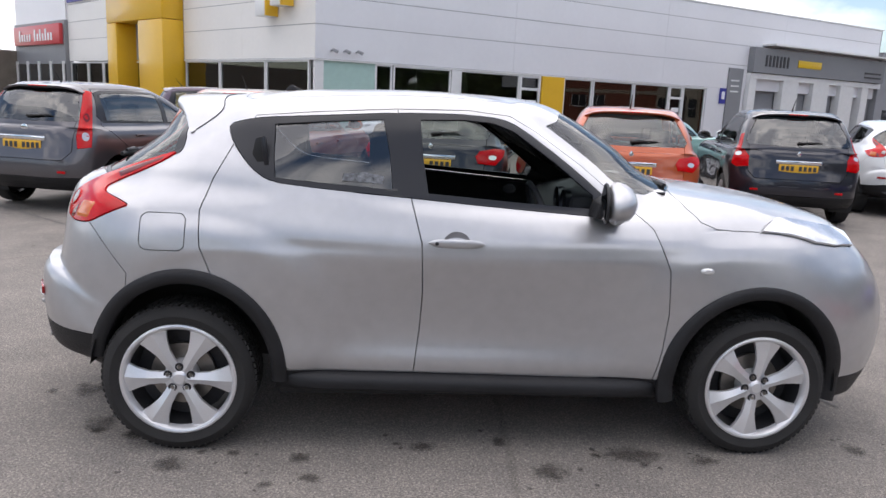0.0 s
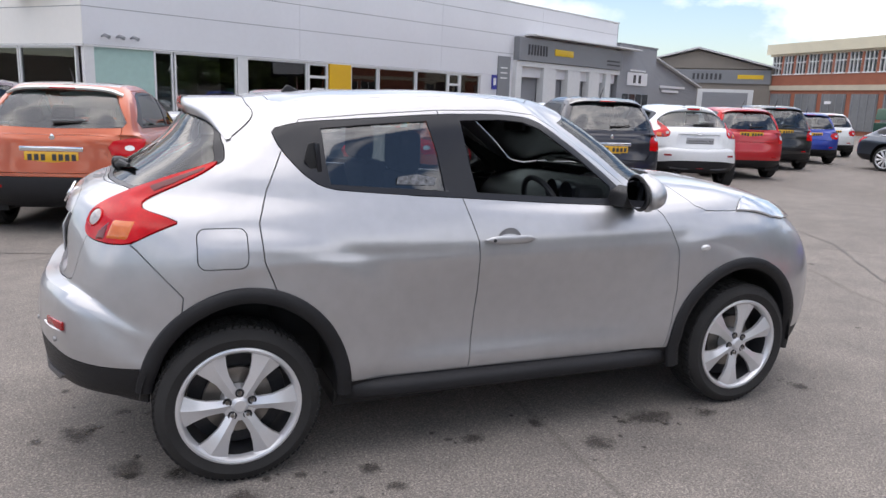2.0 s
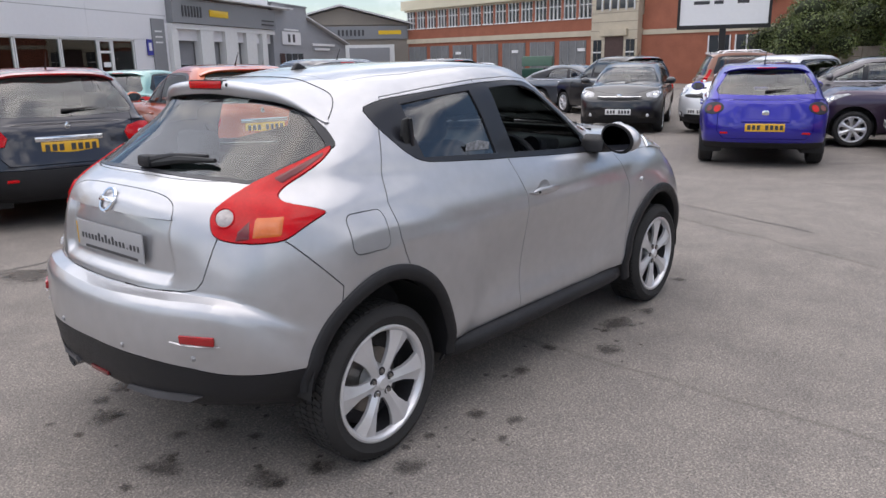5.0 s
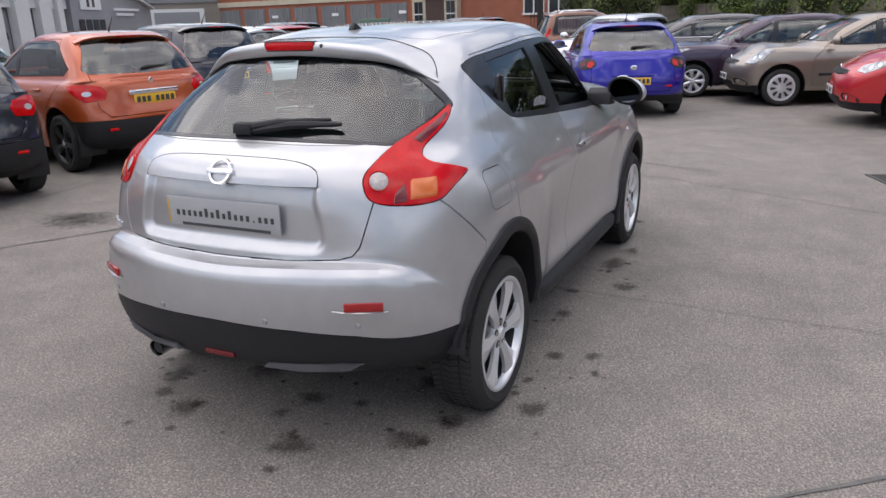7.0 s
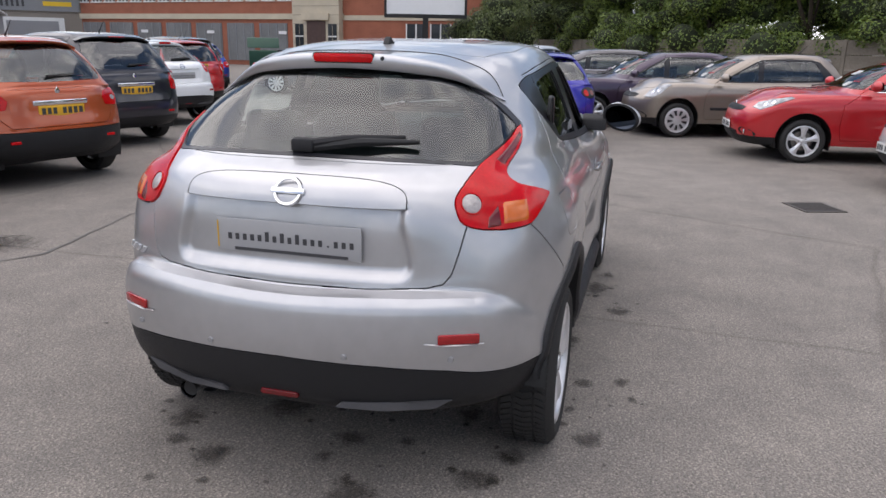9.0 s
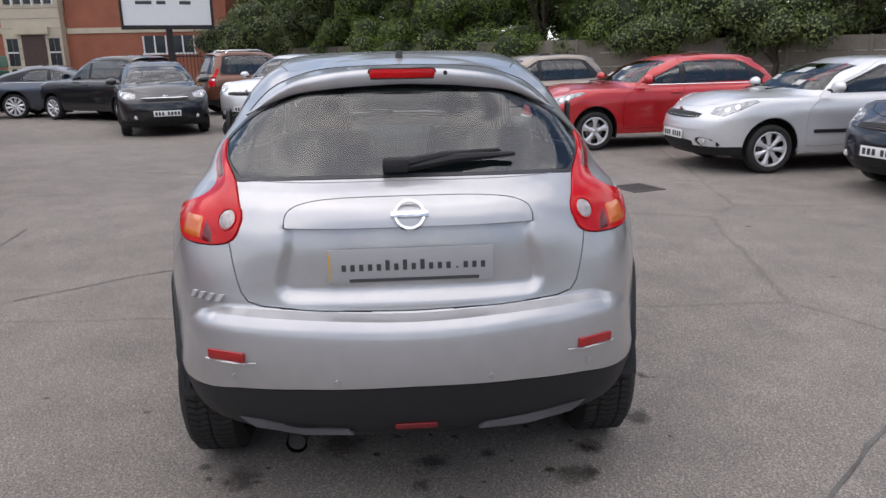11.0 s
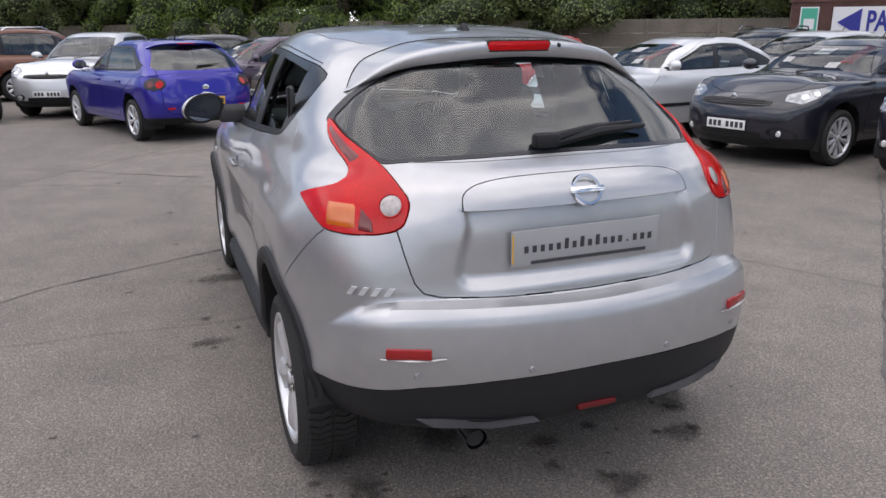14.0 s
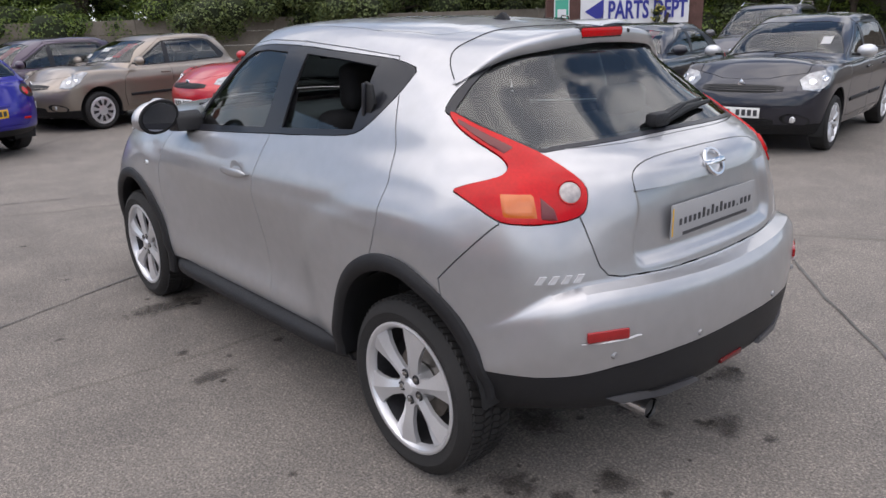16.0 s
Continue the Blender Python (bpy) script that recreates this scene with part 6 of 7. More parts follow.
        for yy in (.57, .24):
            q = lathe([(0, -.006), (.009, -.006), (.011, 0), (.011, .01)], 16, "x")
            bmesh.ops.translate(q, vec=(on_rear(tree, s * yy, .572), s * yy, .572), verts=q.verts[:])
            part("parking_sensor", q, ROUGHSILVER if hero else paint_mat, bumper)
        # door mirrors
        mo = bmesh.new()
        bmesh.ops.create_uvsphere(mo, u_segments=24, v_segments=14, radius=1)
        for v in mo.verts:
            x, y, z = v.co
            fx = .085 if x > 0 else .045
            v.co = (1.775 + x * fx, s * (.955 + y * .108 - .02 * z), 1.145 + z * .085 * (1 - .12 * (y * 1 > 0)))
        spin = Matrix.Translation((1.775, s * .955, 0)) @ Matrix.Rotation(radians(10) * s, 4, 'Z') @ Matrix.Translation((-1.775, -s * .955, 0))
        bmesh.ops.transform(mo, matrix=spin, verts=mo.verts[:])
        mirror = part("door_mirror", mo, paint_mat, car)
        glassm = lathe([(0, 0), (1, 0), (1.05, -.2), (1.02, -.5)], 32, "x")
        for v in glassm.verts:
            x, y, z = v.co
            v.co = (1.728 - x * .02, s * (.955 + y * .100 - .02 * z), 1.145 + z * .077)
        bmesh.ops.transform(glassm, matrix=spin, verts=glassm.verts[:])
        part("mirror_shell", glassm, TRIM, mirror)
        gl = lathe([(0, 0), (1, 0)], 32, "x")
        for v in gl.verts:
            x, y, z = v.co
            v.co = (1.7235 + z * .003, s * (.955 + y * .088 - .02 * z), 1.145 + z * .066)
        bmesh.ops.transform(gl, matrix=spin, verts=gl.verts[:])
        part("mirror_glass", gl, MIRROR, mirror)
        part("mirror_foot", prism([(1.72, 1.065), (1.86, 1.055), (1.84, 1.10), (1.79, 1.16), (1.74, 1.13)], .14 * -s, SIDE_A, SIDE_B, (0, s * .725, 0), .01), TRIM, mirror)
        # front door pull with its scooped cup, hidden rear pull
        hx, hz = 1.145, .945
        fd = out[("front_door", s)]
        yy = y_at(hx, hz, s)
        cup = lathe([(0, .0), (.035, .001), (.050, .004), (.056, .0)], 28)
        for v in cup.verts:
            v.co = (hx + v.co.x * 1.0, s * (yy + .0015 - .012 * max(0, 1 - (v.co.x ** 2 + v.co.z ** 2) / .0031)), hz + v.co.z * .85)
        part("handle_cup", cup, paint_mat, fd)
        bar = bmesh.new()
        rows = []
        for i in range(11):
            t = i / 10
            x = hx - .118 + .236 * t
            h = .016 * (1 - abs(2 * t - 1) ** 6) + .002
            o = .030 - .012 * abs(2 * t - 1) ** 2
            y0 = y_at(x, hz, s)
            rows.append([bar.verts.new((x, s * (y0 + o + .006 * math.cos(k)), hz + h * math.sin(k))) if k < 3.2 else bar.verts.new((x, s * (y0 + o - .010 if .15 < t < .85 else y0 - .004), hz + h * math.sin(k))) for k in [2 * math.pi * j / 10 - math.pi / 2 for j in range(10)]])
        for p, q in zip(rows, rows[1:]):
            for k in range(10):
                bar.faces.new((p[k], p[(k + 1) % 10], q[(k + 1) % 10], q[k]))
        bar.faces.new(rows[0]), bar.faces.new(rows[-1][::-1])
        bmesh.ops.recalc_face_normals(bar, faces=bar.faces[:])
        part("handle", bar, paint_mat, fd)
        if s < 0:
            lock = lathe([(0, .0), (.007, .0), (.008, .004)], 14)
            bmesh.ops.translate(lock, vec=(hx - .085, -(y_at(hx - .085, hz, s) + .037), hz), verts=lock.verts[:])
            part("lock", lock, DARKALLOY, fd)
        # upright pull hidden in the rear window surround
        rd = out[("rear_door", s)]
        yq = y_at(.33, 1.27, s)
        part("handle", prism([(.300, 1.335), (.335, 1.345), (.352, 1.20), (.325, 1.205), (.285, 1.27)], .014 * -s, SIDE_A, SIDE_B, (0, s * (yq + .003), 0), .0015), SEAL, rd)
        part("handle_grip", prism([(.322, 1.338), (.342, 1.34), (.356, 1.205), (.338, 1.205)], .016 * -s, SIDE_A, SIDE_B, (0, s * (y_at(.34, 1.27, s) + .008), 0), .0015), GLOSSTRIM, rd)
        # side repeater
        ry = y_at(2.23, .855, s)
        rep = lathe([(0, .008), (.012, .007), (.02, .0)], 20)
        for v in rep.verts:
            v.co = (2.23 + v.co.x * 1.6, s * (ry + v.co.y), .855 + v.co.z * .75)
        part("side_repeater", rep, CLEARLENS, car)
    # exhaust, tow eye cover, skid strip
    part("exhaust", join(tube([(-.30, .39, .35), (-.60, .39, .336), (-.672, .39, .333)], .034, 20, False)), CHROME, car)
    part("exhaust_bore", tube([(-.660, .39, .3335), (-.5, .39, .340)], .028, 16), SEAL, car)
    part("fog_light", prism(rounded(-.070, .396, .070, .416, .008), .04, (0, 1, 0), (0, 0, 1), (on_rear(tree, 0, .42) - .004, 0, 0), .004), DARKLENS, car)
    for s in (1, -1):
        strip = prism([(s * .20, .384), (s * .36, .383), (s * .52, .392), (s * .57, .420), (s * .50, .422), (s * .36, .412), (s * .22, .402)], .02, (0, 1, 0), (0, 0, 1), (-.69, 0, 0))
        for v in strip.verts:
            v.co.x += on_rear(tree, v.co.y, max(v.co.z, .412)) + .682
        part("skid_strip", strip, SCUFFED, car)
    # cabin
    cabin(car)


def seat(car, x, y, front=True):
    m = Matrix.Translation((x, y, 0))
    cushion = boxmesh(.50, .48, .20, (0, 0, .55), .07, seg=3)
    back = boxmesh(.15, .47, .60, (0, 0, 0), .065, pose(0, 0, 0, 0, -16, 0), seg=3)
    bmesh.ops.translate(back, vec=(-.30, 0, .90), verts=back.verts[:])
    restm = boxmesh(.11, .27, .20, (-.40, 0, 1.285), .045, seg=3)
    for b, nm in ((cushion, "seat_cushion"), (back, "seat_back"), (restm, "headrest")):
        bmesh.ops.transform(b, matrix=m, verts=b.verts[:])
        part(nm, b, FABRIC, car)
    part("headrest_post", join(tube([(x - .37, y - .06, 1.10), (x - .39, y - .06, 1.22)], .007), tube([(x - .37, y + .06, 1.10), (x - .39, y + .06, 1.22)], .007)), CHROME, car)


def cabin(car):
    for y in (-.36, .36):
        seat(car, 1.22, y)
    bench = boxmesh(.50, 1.22, .20, (.42, 0, .58), .07, seg=3)
    part("rear_bench", bench, FABRIC, car)
    back = boxmesh(.14, 1.22, .55, (0, 0, 0), .06, pose(0, 0, 0, 0, -18, 0), seg=3)
    bmesh.ops.translate(back, vec=(.12, 0, .90), verts=back.verts[:])
    part("bench_back", back, FABRIC, car)
    for y in (-.38, .38):
        part("headrest", boxmesh(.10, .26, .13, (.04, y, 1.20), .04, seg=3), FABRIC, car)
    part("parcel_shelf", boxmesh(.42, 1.10, .03, (-.17, 0, 1.06), .01), INTERIOR, car)
    dash = prism([(1.70, .62), (1.72, .98), (1.80, 1.06), (1.98, 1.10), (2.20, 1.10), (2.20, .62)], 1.36, SIDE_A, SIDE_B, (0, .68, 0), .03)
    part("dashboard", dash, INTERIOR, car)
    part("instrument_hood", boxmesh(.16, .34, .10, (1.78, -.36, 1.075), .04), INTERIOR, car)
    for y in (-.43, -.29):
        dial = lathe([(0, 0), (.055, 0), (.058, -.012), (.062, -.012), (.062, .02)], 24, "x")
        bmesh.ops.translate(dial, vec=(1.695, y, 1.075), verts=dial.verts[:])
        part("dial", dial, GLOSSTRIM, car)
    wm = pose(1.60, -.36, .985, 0, 68, 0)
    rimb = bmesh.new()
    rings = []
    for i in range(40):
        a = 2 * math.pi * i / 40
        rings.append([rimb.verts.new(((.178 + .015 * math.cos(b)) * math.cos(a), (.178 + .015 * math.cos(b)) * math.sin(a), .015 * math.sin(b))) for b in [2 * math.pi * k / 8 for k in range(8)]])
    for i in range(40):
        for k in range(8):
            rimb.faces.new((rings[i][k], rings[i][(k + 1) % 8], rings[(i + 1) % 40][(k + 1) % 8], rings[(i + 1) % 40][k]))
    spokes = join(rimb, boxmesh(.10, .33, .02, (0, 0, 0), .008), boxmesh(.16, .05, .02, (.08, 0, 0), .008), boxmesh(.13, .14, .05, (0, 0, .01), .03))
    bmesh.ops.transform(spokes, matrix=wm, verts=spokes.verts[:])
    bmesh.ops.recalc_face_normals(spokes, faces=spokes.faces[:])
    wheel = part("steering_wheel", spokes, INTERIOR, car)
    part("steering_column", tube([(1.63, -.36, .97), (1.80, -.36, .90)], .035), INTERIOR, car)
    btn = boxmesh(.05, .05, .012, (0, .095, .014), .004)
    btn = join(btn, boxmesh(.05, .05, .012, (0, -.095, .014), .004))
    bmesh.ops.transform(btn, matrix=wm, verts=btn.verts[:])
    part("wheel_buttons", btn, ALLOY, wheel)
    part("rear_view_mirror", boxmesh(.03, .22, .06, (1.60, 0, 1.40), .012), INTERIOR, car)
    part("mirror_stalk", tube([(1.62, 0, 1.41), (1.68, 0, 1.46)], .008), INTERIOR, car)
    # release handles in the doors, bright cups in dark door cards
    for s in (1, -1):
        for x in (1.62,):
            cup = lathe([(0, .0), (.028, .0), (.032, -.006), (.042, -.006), (.045, .0)], 24)
            for v in cup.verts:
                v.co = (x + v.co.x, s * (.765 - .04 + v.co.y * 1), 1.00 + v.co.z * .7)
            part("door_release", cup, CHROME, car)
        part("armrest", boxmesh(.55, .06, .05, (1.35, s * .745, .88), .02), INTERIOR, car)
    part("window_sticker", prism([(.66, 1.175), (.83, 1.168), (.835, 1.20), (.75, 1.215), (.665, 1.205)], .002, SIDE_A, SIDE_B, (0, -.755, 0)), pbr("etched_white", (.24, .25, .27), .6, vary=.7, scale=60), car)
    # wipers and scuttle under the screen
    part("scuttle", prism([(2.06, -.55), (2.15, -.30), (2.18, 0), (2.15, .30), (2.06, .55), (2.12, .58), (2.24, .30), (2.27, 0), (2.24, -.30), (2.12, -.58)], .03, (1, 0, 0), (0, 1, 0), (0, 0, 1.125), .004), TRIM, car)
    for y0, y1 in ((-.45, .05), (.02, .50)):
        part("front_wiper", tube([(2.16, y0, 1.175), (2.14, (y0 + y1) / 2, 1.19), (2.10, y1, 1.195)], [.012, .008, .005], 6), SEAL, car)

# ---- the other cars ----
def ring_low(p, xr, xf, y, zr, zm, zf, cr=.16, cf=.20, flare=0.0):
    """A line round the lower body."""
    wb = p["wb"]
    return [(0, xr, 0, zr), (.6, xr + .02, y * .55, zr), (1, xr + cr, y * .88, zr + .005), (1.5, xr * .45, y * .985, zr * .6 + zm * .4), (2, 0, y + flare, zm), (2.5, wb * .22, y, zm), (3, wb * .45, y, zm), (3.5, wb * .76, y, zm), (4, wb, y * .99 + flare, zm), (4.6, wb + (xf - wb) * .52, y * .955, zf * .5 + zm * .5), (5, xf - cf, y * .80, zf), (5.5, xf - .04, y * .42, zf), (6, xf, 0, zf)]


def ring_high(xr, xf, y, zr, zm, zf, tuck=1.0):
    """A line round the glasshouse."""
    return [(0, xr, 0, zr), (.6, xr + .015, y * .55, zr), (1, xr + .08, y * .86, zr - .004), (1.5, xr + .20, y * .965, zr * .7 + zm * .3), (2, xr + .36, y, zr * .35 + zm * .65), (2.5, xr * .62 + xf * .38, y, zm), (3, xr * .45 + xf * .55, y, zm), (3.5, xf - .38 * tuck, y * .985, zm - .01), (4, xf - .16 * tuck, y * .87, zf * .6 + zm * .4 - .01), (4.6, xf - .06 * tuck, y * .62, zf), (5, xf - .025 * tuck, y * .41, zf), (5.5, xf - .005, y * .2, zf), (6, xf, 0, zf)]


def hatch_rows(p):
    xr, xf, w, H, wb = -p["ro"], p["wb"] + p["fo"], p["w"] / 2, p["h"], p["wb"]
    b, hd, no = p["belt"], p["hood"], p["nose"]
    rows = [ring_low(p, xr + .16, xf - .14, w * .93, .27, .25, .22),
            ring_low(p, xr + .03, xf - .03, w * .965, .37, .35, .34),
            ring_low(p, xr, xf, w * .975, .52, .48, .48, flare=.012),
            ring_low(p, xr + .015, xf - .01, w * .985, .66, .64, .60, flare=.012),
            ring_low(p, xr + .05, xf - .05, w, .78, .76, no - .06, flare=.004),
            ring_low(p, xr + .075, xf - .12, w * .985, b - .10, b - .12, no, cr=.17, cf=.22)]
    sh = ring_low(p, xr + .10, xf - .20, w * .955, b - .03, b - .05, no + .045, cr=.18, cf=.24)
    sh[8] = (4, wb - .02, w * .94, hd - .07)
    sh[9] = (4.6, wb + p["fo"] * .42, w * .87, (hd + no) / 2 + .03)
    sh[10:] = [(5, xf - .42, w * .74, no + .095), (5.5, xf - .27, w * .40, no + .07), (6, xf - .22, 0, no + .06)]
    rows.append(sh)
    cx = p["cowl"]
    mid = ring_high(xr + p["rake"] * .18 + .10, cx + (xf - cx) * .48, w * .925, b + .0, b - .02, hd - .02)
    L = xf - cx
    mid[7:] = [(3.5, cx - .30, w * .915, b - .02), (4, cx + .14, w * .86, hd - .035), (4.6, cx + L * .40, w * .72, hd - .03), (5, cx + L * .50, w * .48, hd - .01), (5.5, cx + L * .56, w * .25, hd - .005), (6, cx + L * .57, 0, hd)]
    rows.append(mid)
    rows.append(ring_high(xr + p["rake"] * .30 + .10, cx, w * .885, b + .05, b + .01, hd + .02))
    rr, rf = p["roof_r"], p["roof_f"]
    g = (xr + p["rake"] * .3 + .10)
    rows.append(ring_high(g * .5 + (rr - .02) * .5, cx * .46 + rf * .54, w * .80, (b + H) / 2 + .02, (b + H) / 2, (hd + H) / 2 + .03))
    rows.append(ring_high(rr - .02, rf + .04, w * .705, H - .10, H - .10, H - .09))
    rows.append(ring_high(rr + .06, rf - .10, w * .64, H - .045, H - .035, H - .045))
    rows.append(ring_high(rr + .22, rf - .30, w * .46, H - .02, H - .008, H - .015))
    rows.append([(0, rr + .45, 0, H - .008), (3, (rr + rf) / 2, 0, H), (6, rf - .5, 0, H - .003)])
    return rows


def bars_plate(car, rear, x, z, colour, tree, n=7):
    """A number plate: its characters are plain bars."""
    d = -1 if rear else 1
    holder = part("number_plate", boxmesh(.010, .52, .111, (x + d * .008, 0, z), .002), colour, car)
    y = -.215
    for i in range(n):
        if i == 4:
            y += .045
        part("plate_bar", boxmesh(.002, .042, .066, (x + d * .0140, y * d * -1, z)), PRINT, holder, smooth=False)
        y += .063


def plain_seat(car, x, y):
    b = boxmesh(.13, .46, .62, (0, 0, 0), .05, pose(0, 0, 0, 0, -15, 0))
    bmesh.ops.translate(b, vec=(x - .25, y, .84), verts=b.verts[:])
    part("seat_back", join(b, boxmesh(.46, .46, .16, (x, y, .52), .05)), FABRIC, car)
    part("headrest", boxmesh(.09, .25, .17, (x - .36, y, 1.22), .035), FABRIC, car)


SHAPES = {}


def hatchback(name_label, colour, m, category="car", group="", **kw):
    p = dict(wb=2.55, ro=.72, fo=.82, w=1.74, h=1.50, belt=.98, hood=.98, nose=.72, cowl=1.98, roof_r=.02, roof_f=1.32, rake=.35, R=.31, rim=.205, spokes=9, style=0,
             tail="corner", front="sweep", estate=False, three=False, rails=False, plate_r=.86, two_tone=None, nu=84, nv=46, chrome=False, rub=False, tint=PARKED_GLASS, lens=REDLENS, low=TRIM, stickers=(), sunstrip=False, spoiler=True, metal=ALLOY, grille=None, dark_lamp=False, badge_bar=False)
    p.update(kw)
    car = thing("car", name_label, category, m, group)
    wb, xr, xf, w, H, b = p["wb"], -p["ro"], p["wb"] + p["fo"], p["w"] / 2, p["h"], p["belt"]
    if not p["three"]:
        p["roof_r"] -= .17
        p["rake"] *= .8
    p["cowl"] += .20
    p["nose"] += .07
    p["hood"] += .03
    R = p["R"]
    arches = [ellipse(x, R + .01, R + .062, R + .072, n=28) for x in (0, wb)]
    rr, rf, cx = p["roof_r"], p["roof_f"], p["cowl"]
    g = xr + p["rake"] * .3 + .10
    hb, ht = b + .035, H - .105
    r0 = rr + (.26 if not p["estate"] else .14)
    dlo = [(g + .38, hb + .03), (g + .30, hb + .10), (r0, ht - .03), (r0 + .12, ht), ((rr + rf) / 2, ht + .012), (rf - .28, ht - .01), (rf - .16, ht - .055), (cx - .46, hb + .05), (cx - .42, hb - .005), ((rr + cx) / 2, hb)]
    bp = wb * .44
    if p["three"]:
        bp = wb * .34
    panes = [[(max(g + .46, bp - .75 if p["three"] else g + .46), hb + .055), (r0 + .06, ht - .06), (r0 + .14, ht - .03), (bp - .07, ht - .02), (bp - .05, hb + .02)],
             [(bp + .05, hb + .018), (bp + .03, ht - .022), (rf - .29, ht - .035), (rf - .20, ht - .07), (cx - .52, hb + .055), (cx - .52, hb + .012)]]
    doors = [[(bp, .34), (bp, ht + .03), (rf - .26, ht + .025), (rf - .10, ht - .05), (cx - .36, hb + .03), (wb - R - .16, b - .16), (wb - R - .14, .55), (wb - R - .17, .335)]]
    if not p["three"]:
        doors.append([(bp, .34), (R + .20, .34), (R + .10, .56), (.20, .74), (g + .34, hb - .01), (r0 + .0, ht + .02), (bp, ht + .035)])
    gate_w, gz = w * .72, p["plate_r"] - .16
    gate = [(-gate_w * .86, gz), (gate_w * .86, gz), (gate_w, gz + .1), (gate_w, b - .02), (gate_w * 1.0, b + .06), (w * .60, ht + .02), (-w * .60, ht + .02), (-gate_w, b + .06), (-gate_w, b - .02), (-gate_w, gz + .1)]
    win = [(-w * .72, b + .075), (0, b + .06), (w * .72, b + .075), (w * .76, b + .13), (w * .585, ht - .015), (w * .4, ht + .015), (-w * .4, ht + .015), (-w * .585, ht - .015), (-w * .76, b + .13)]
    screen = [(-w * .80, p["hood"] + .035), (-w * .4, p["hood"] + .05), (w * .4, p["hood"] + .05), (w * .80, p["hood"] + .035), (w * .60, H - .125), (w * .42, H - .10), (-w * .42, H - .10), (-w * .60, H - .125)]
    hoodp = [(cx + .03, -w * .78), (cx + .05, 0), (cx + .03, w * .78), (wb + p["fo"] * .45, w * .70), (xf - .36, w * .58), (xf - .22, w * .3), (xf - .19, 0), (xf - .22, -w * .3), (xf - .36, -w * .58), (wb + p["fo"] * .45, -w * .70)]
    a_r = (xr + .10 + w * .90) * .7071
    T = p["tail"]
    if T == "tall":
        tl = [(a_r - .03, b - .24), (a_r + .12, b - .22), (a_r + .16, b + .1), (a_r + .19, ht - .02), (a_r + .10, ht), (a_r + .02, b + .1), (a_r - .03, b - .1)]
    elif T == "upper":
        tl = [(a_r - .10, b - .24), (a_r + .06, b - .26), (a_r + .16, b - .22), (a_r + .14, b - .10), (a_r + .15, b + .02), (a_r + .18, b + .20), (a_r + .12, b + .22), (a_r + .06, b + .02), (a_r - .08, b - .10)]
    elif T == "round":
        tl = ellipse(a_r + .0, b - .12, .15, .085, n=20)
    else:
        tl = [(a_r - .16, b - .20), (a_r + .04, b - .22), (a_r + .20, b - .10), (a_r + .26, b - .045), (a_r + .06, b - .03), (a_r - .12, b - .06), (a_r - .18, b - .12)]
    n_ = p["nose"]
    a_f = (-(xf - .30) + w * .86) * .7071
    hl = [(a_f - .20, n_ - .02), (a_f - .02, n_ - .045), (a_f + .16, n_ + .03), (a_f + .34, n_ + .13), (a_f + .30, n_ + .15), (a_f + .05, n_ + .10), (a_f - .16, n_ + .05)]
    if p["front"] == "tall":
        hl = [(a_f - .14, n_ - .06), (a_f + .02, n_ - .08), (a_f + .16, n_ + .0), (a_f + .28, n_ + .16), (a_f + .20, n_ + .17), (a_f + .0, n_ + .10), (a_f - .12, n_ + .04)]
    rub_z = p.get("skirt", .43)
    def carve():
        bm = loft(hatch_rows(p), p["nu"], p["nv"])
        tree, y_at = skin_probe(bm)
        for s in (-1, 1):
            on = lambda c, s=s: c.y * s > .3
            for poly in [*arches, dlo, *panes, *doors]:
                score(bm, poly, SIDE_A, SIDE_B, on)
            score(bm, tl, (.7071, s * .7071, 0), SIDE_B, lambda c, s=s: c.y * s > .2 and c.x < .4)
            score(bm, hl, (-.7071, s * .7071, 0), SIDE_B, lambda c, s=s: c.y * s > .2 and c.x > wb)
        score(bm, gate, (0, 1, 0), SIDE_B, lambda c: c.x < rr + .2)
        score(bm, win, (0, 1, 0), SIDE_B, lambda c: c.x < rr + .2 and c.z > b)
        score(bm, screen, (0, 1, 0), SIDE_B, lambda c: c.x > rf - .4 and c.z > p["hood"] - .05)
        score(bm, hoodp, (1, 0, 0), (0, 1, 0), lambda c: c.x > cx - .1 and c.z > .6)
        score(bm, [(-1.2, rub_z), (1.2, rub_z)], (0, 1, 0), SIDE_B, lambda c: (c.x < -.2 or c.x > wb + .2) and c.z < .7, False)
        roofp = [(rr + .16, -w * .58), (rr + .10, 0), (rr + .16, w * .58), (rf - .30, w * .58), (rf - .14, w * .4), (rf - .10, 0), (rf - .14, -w * .4), (rf - .30, -w * .58)]
        score(bm, roofp, (1, 0, 0), (0, 1, 0), lambda c: c.z > H - .15)
        bins = {}
        for f in bm.faces:
            c = f.calc_center_median()
            x, y, z = c
            s = 1 if y > 0 else -1
            if abs(y) > .3 and (inside(arches[0], x, z) or inside(arches[1], x, z)):
                continue
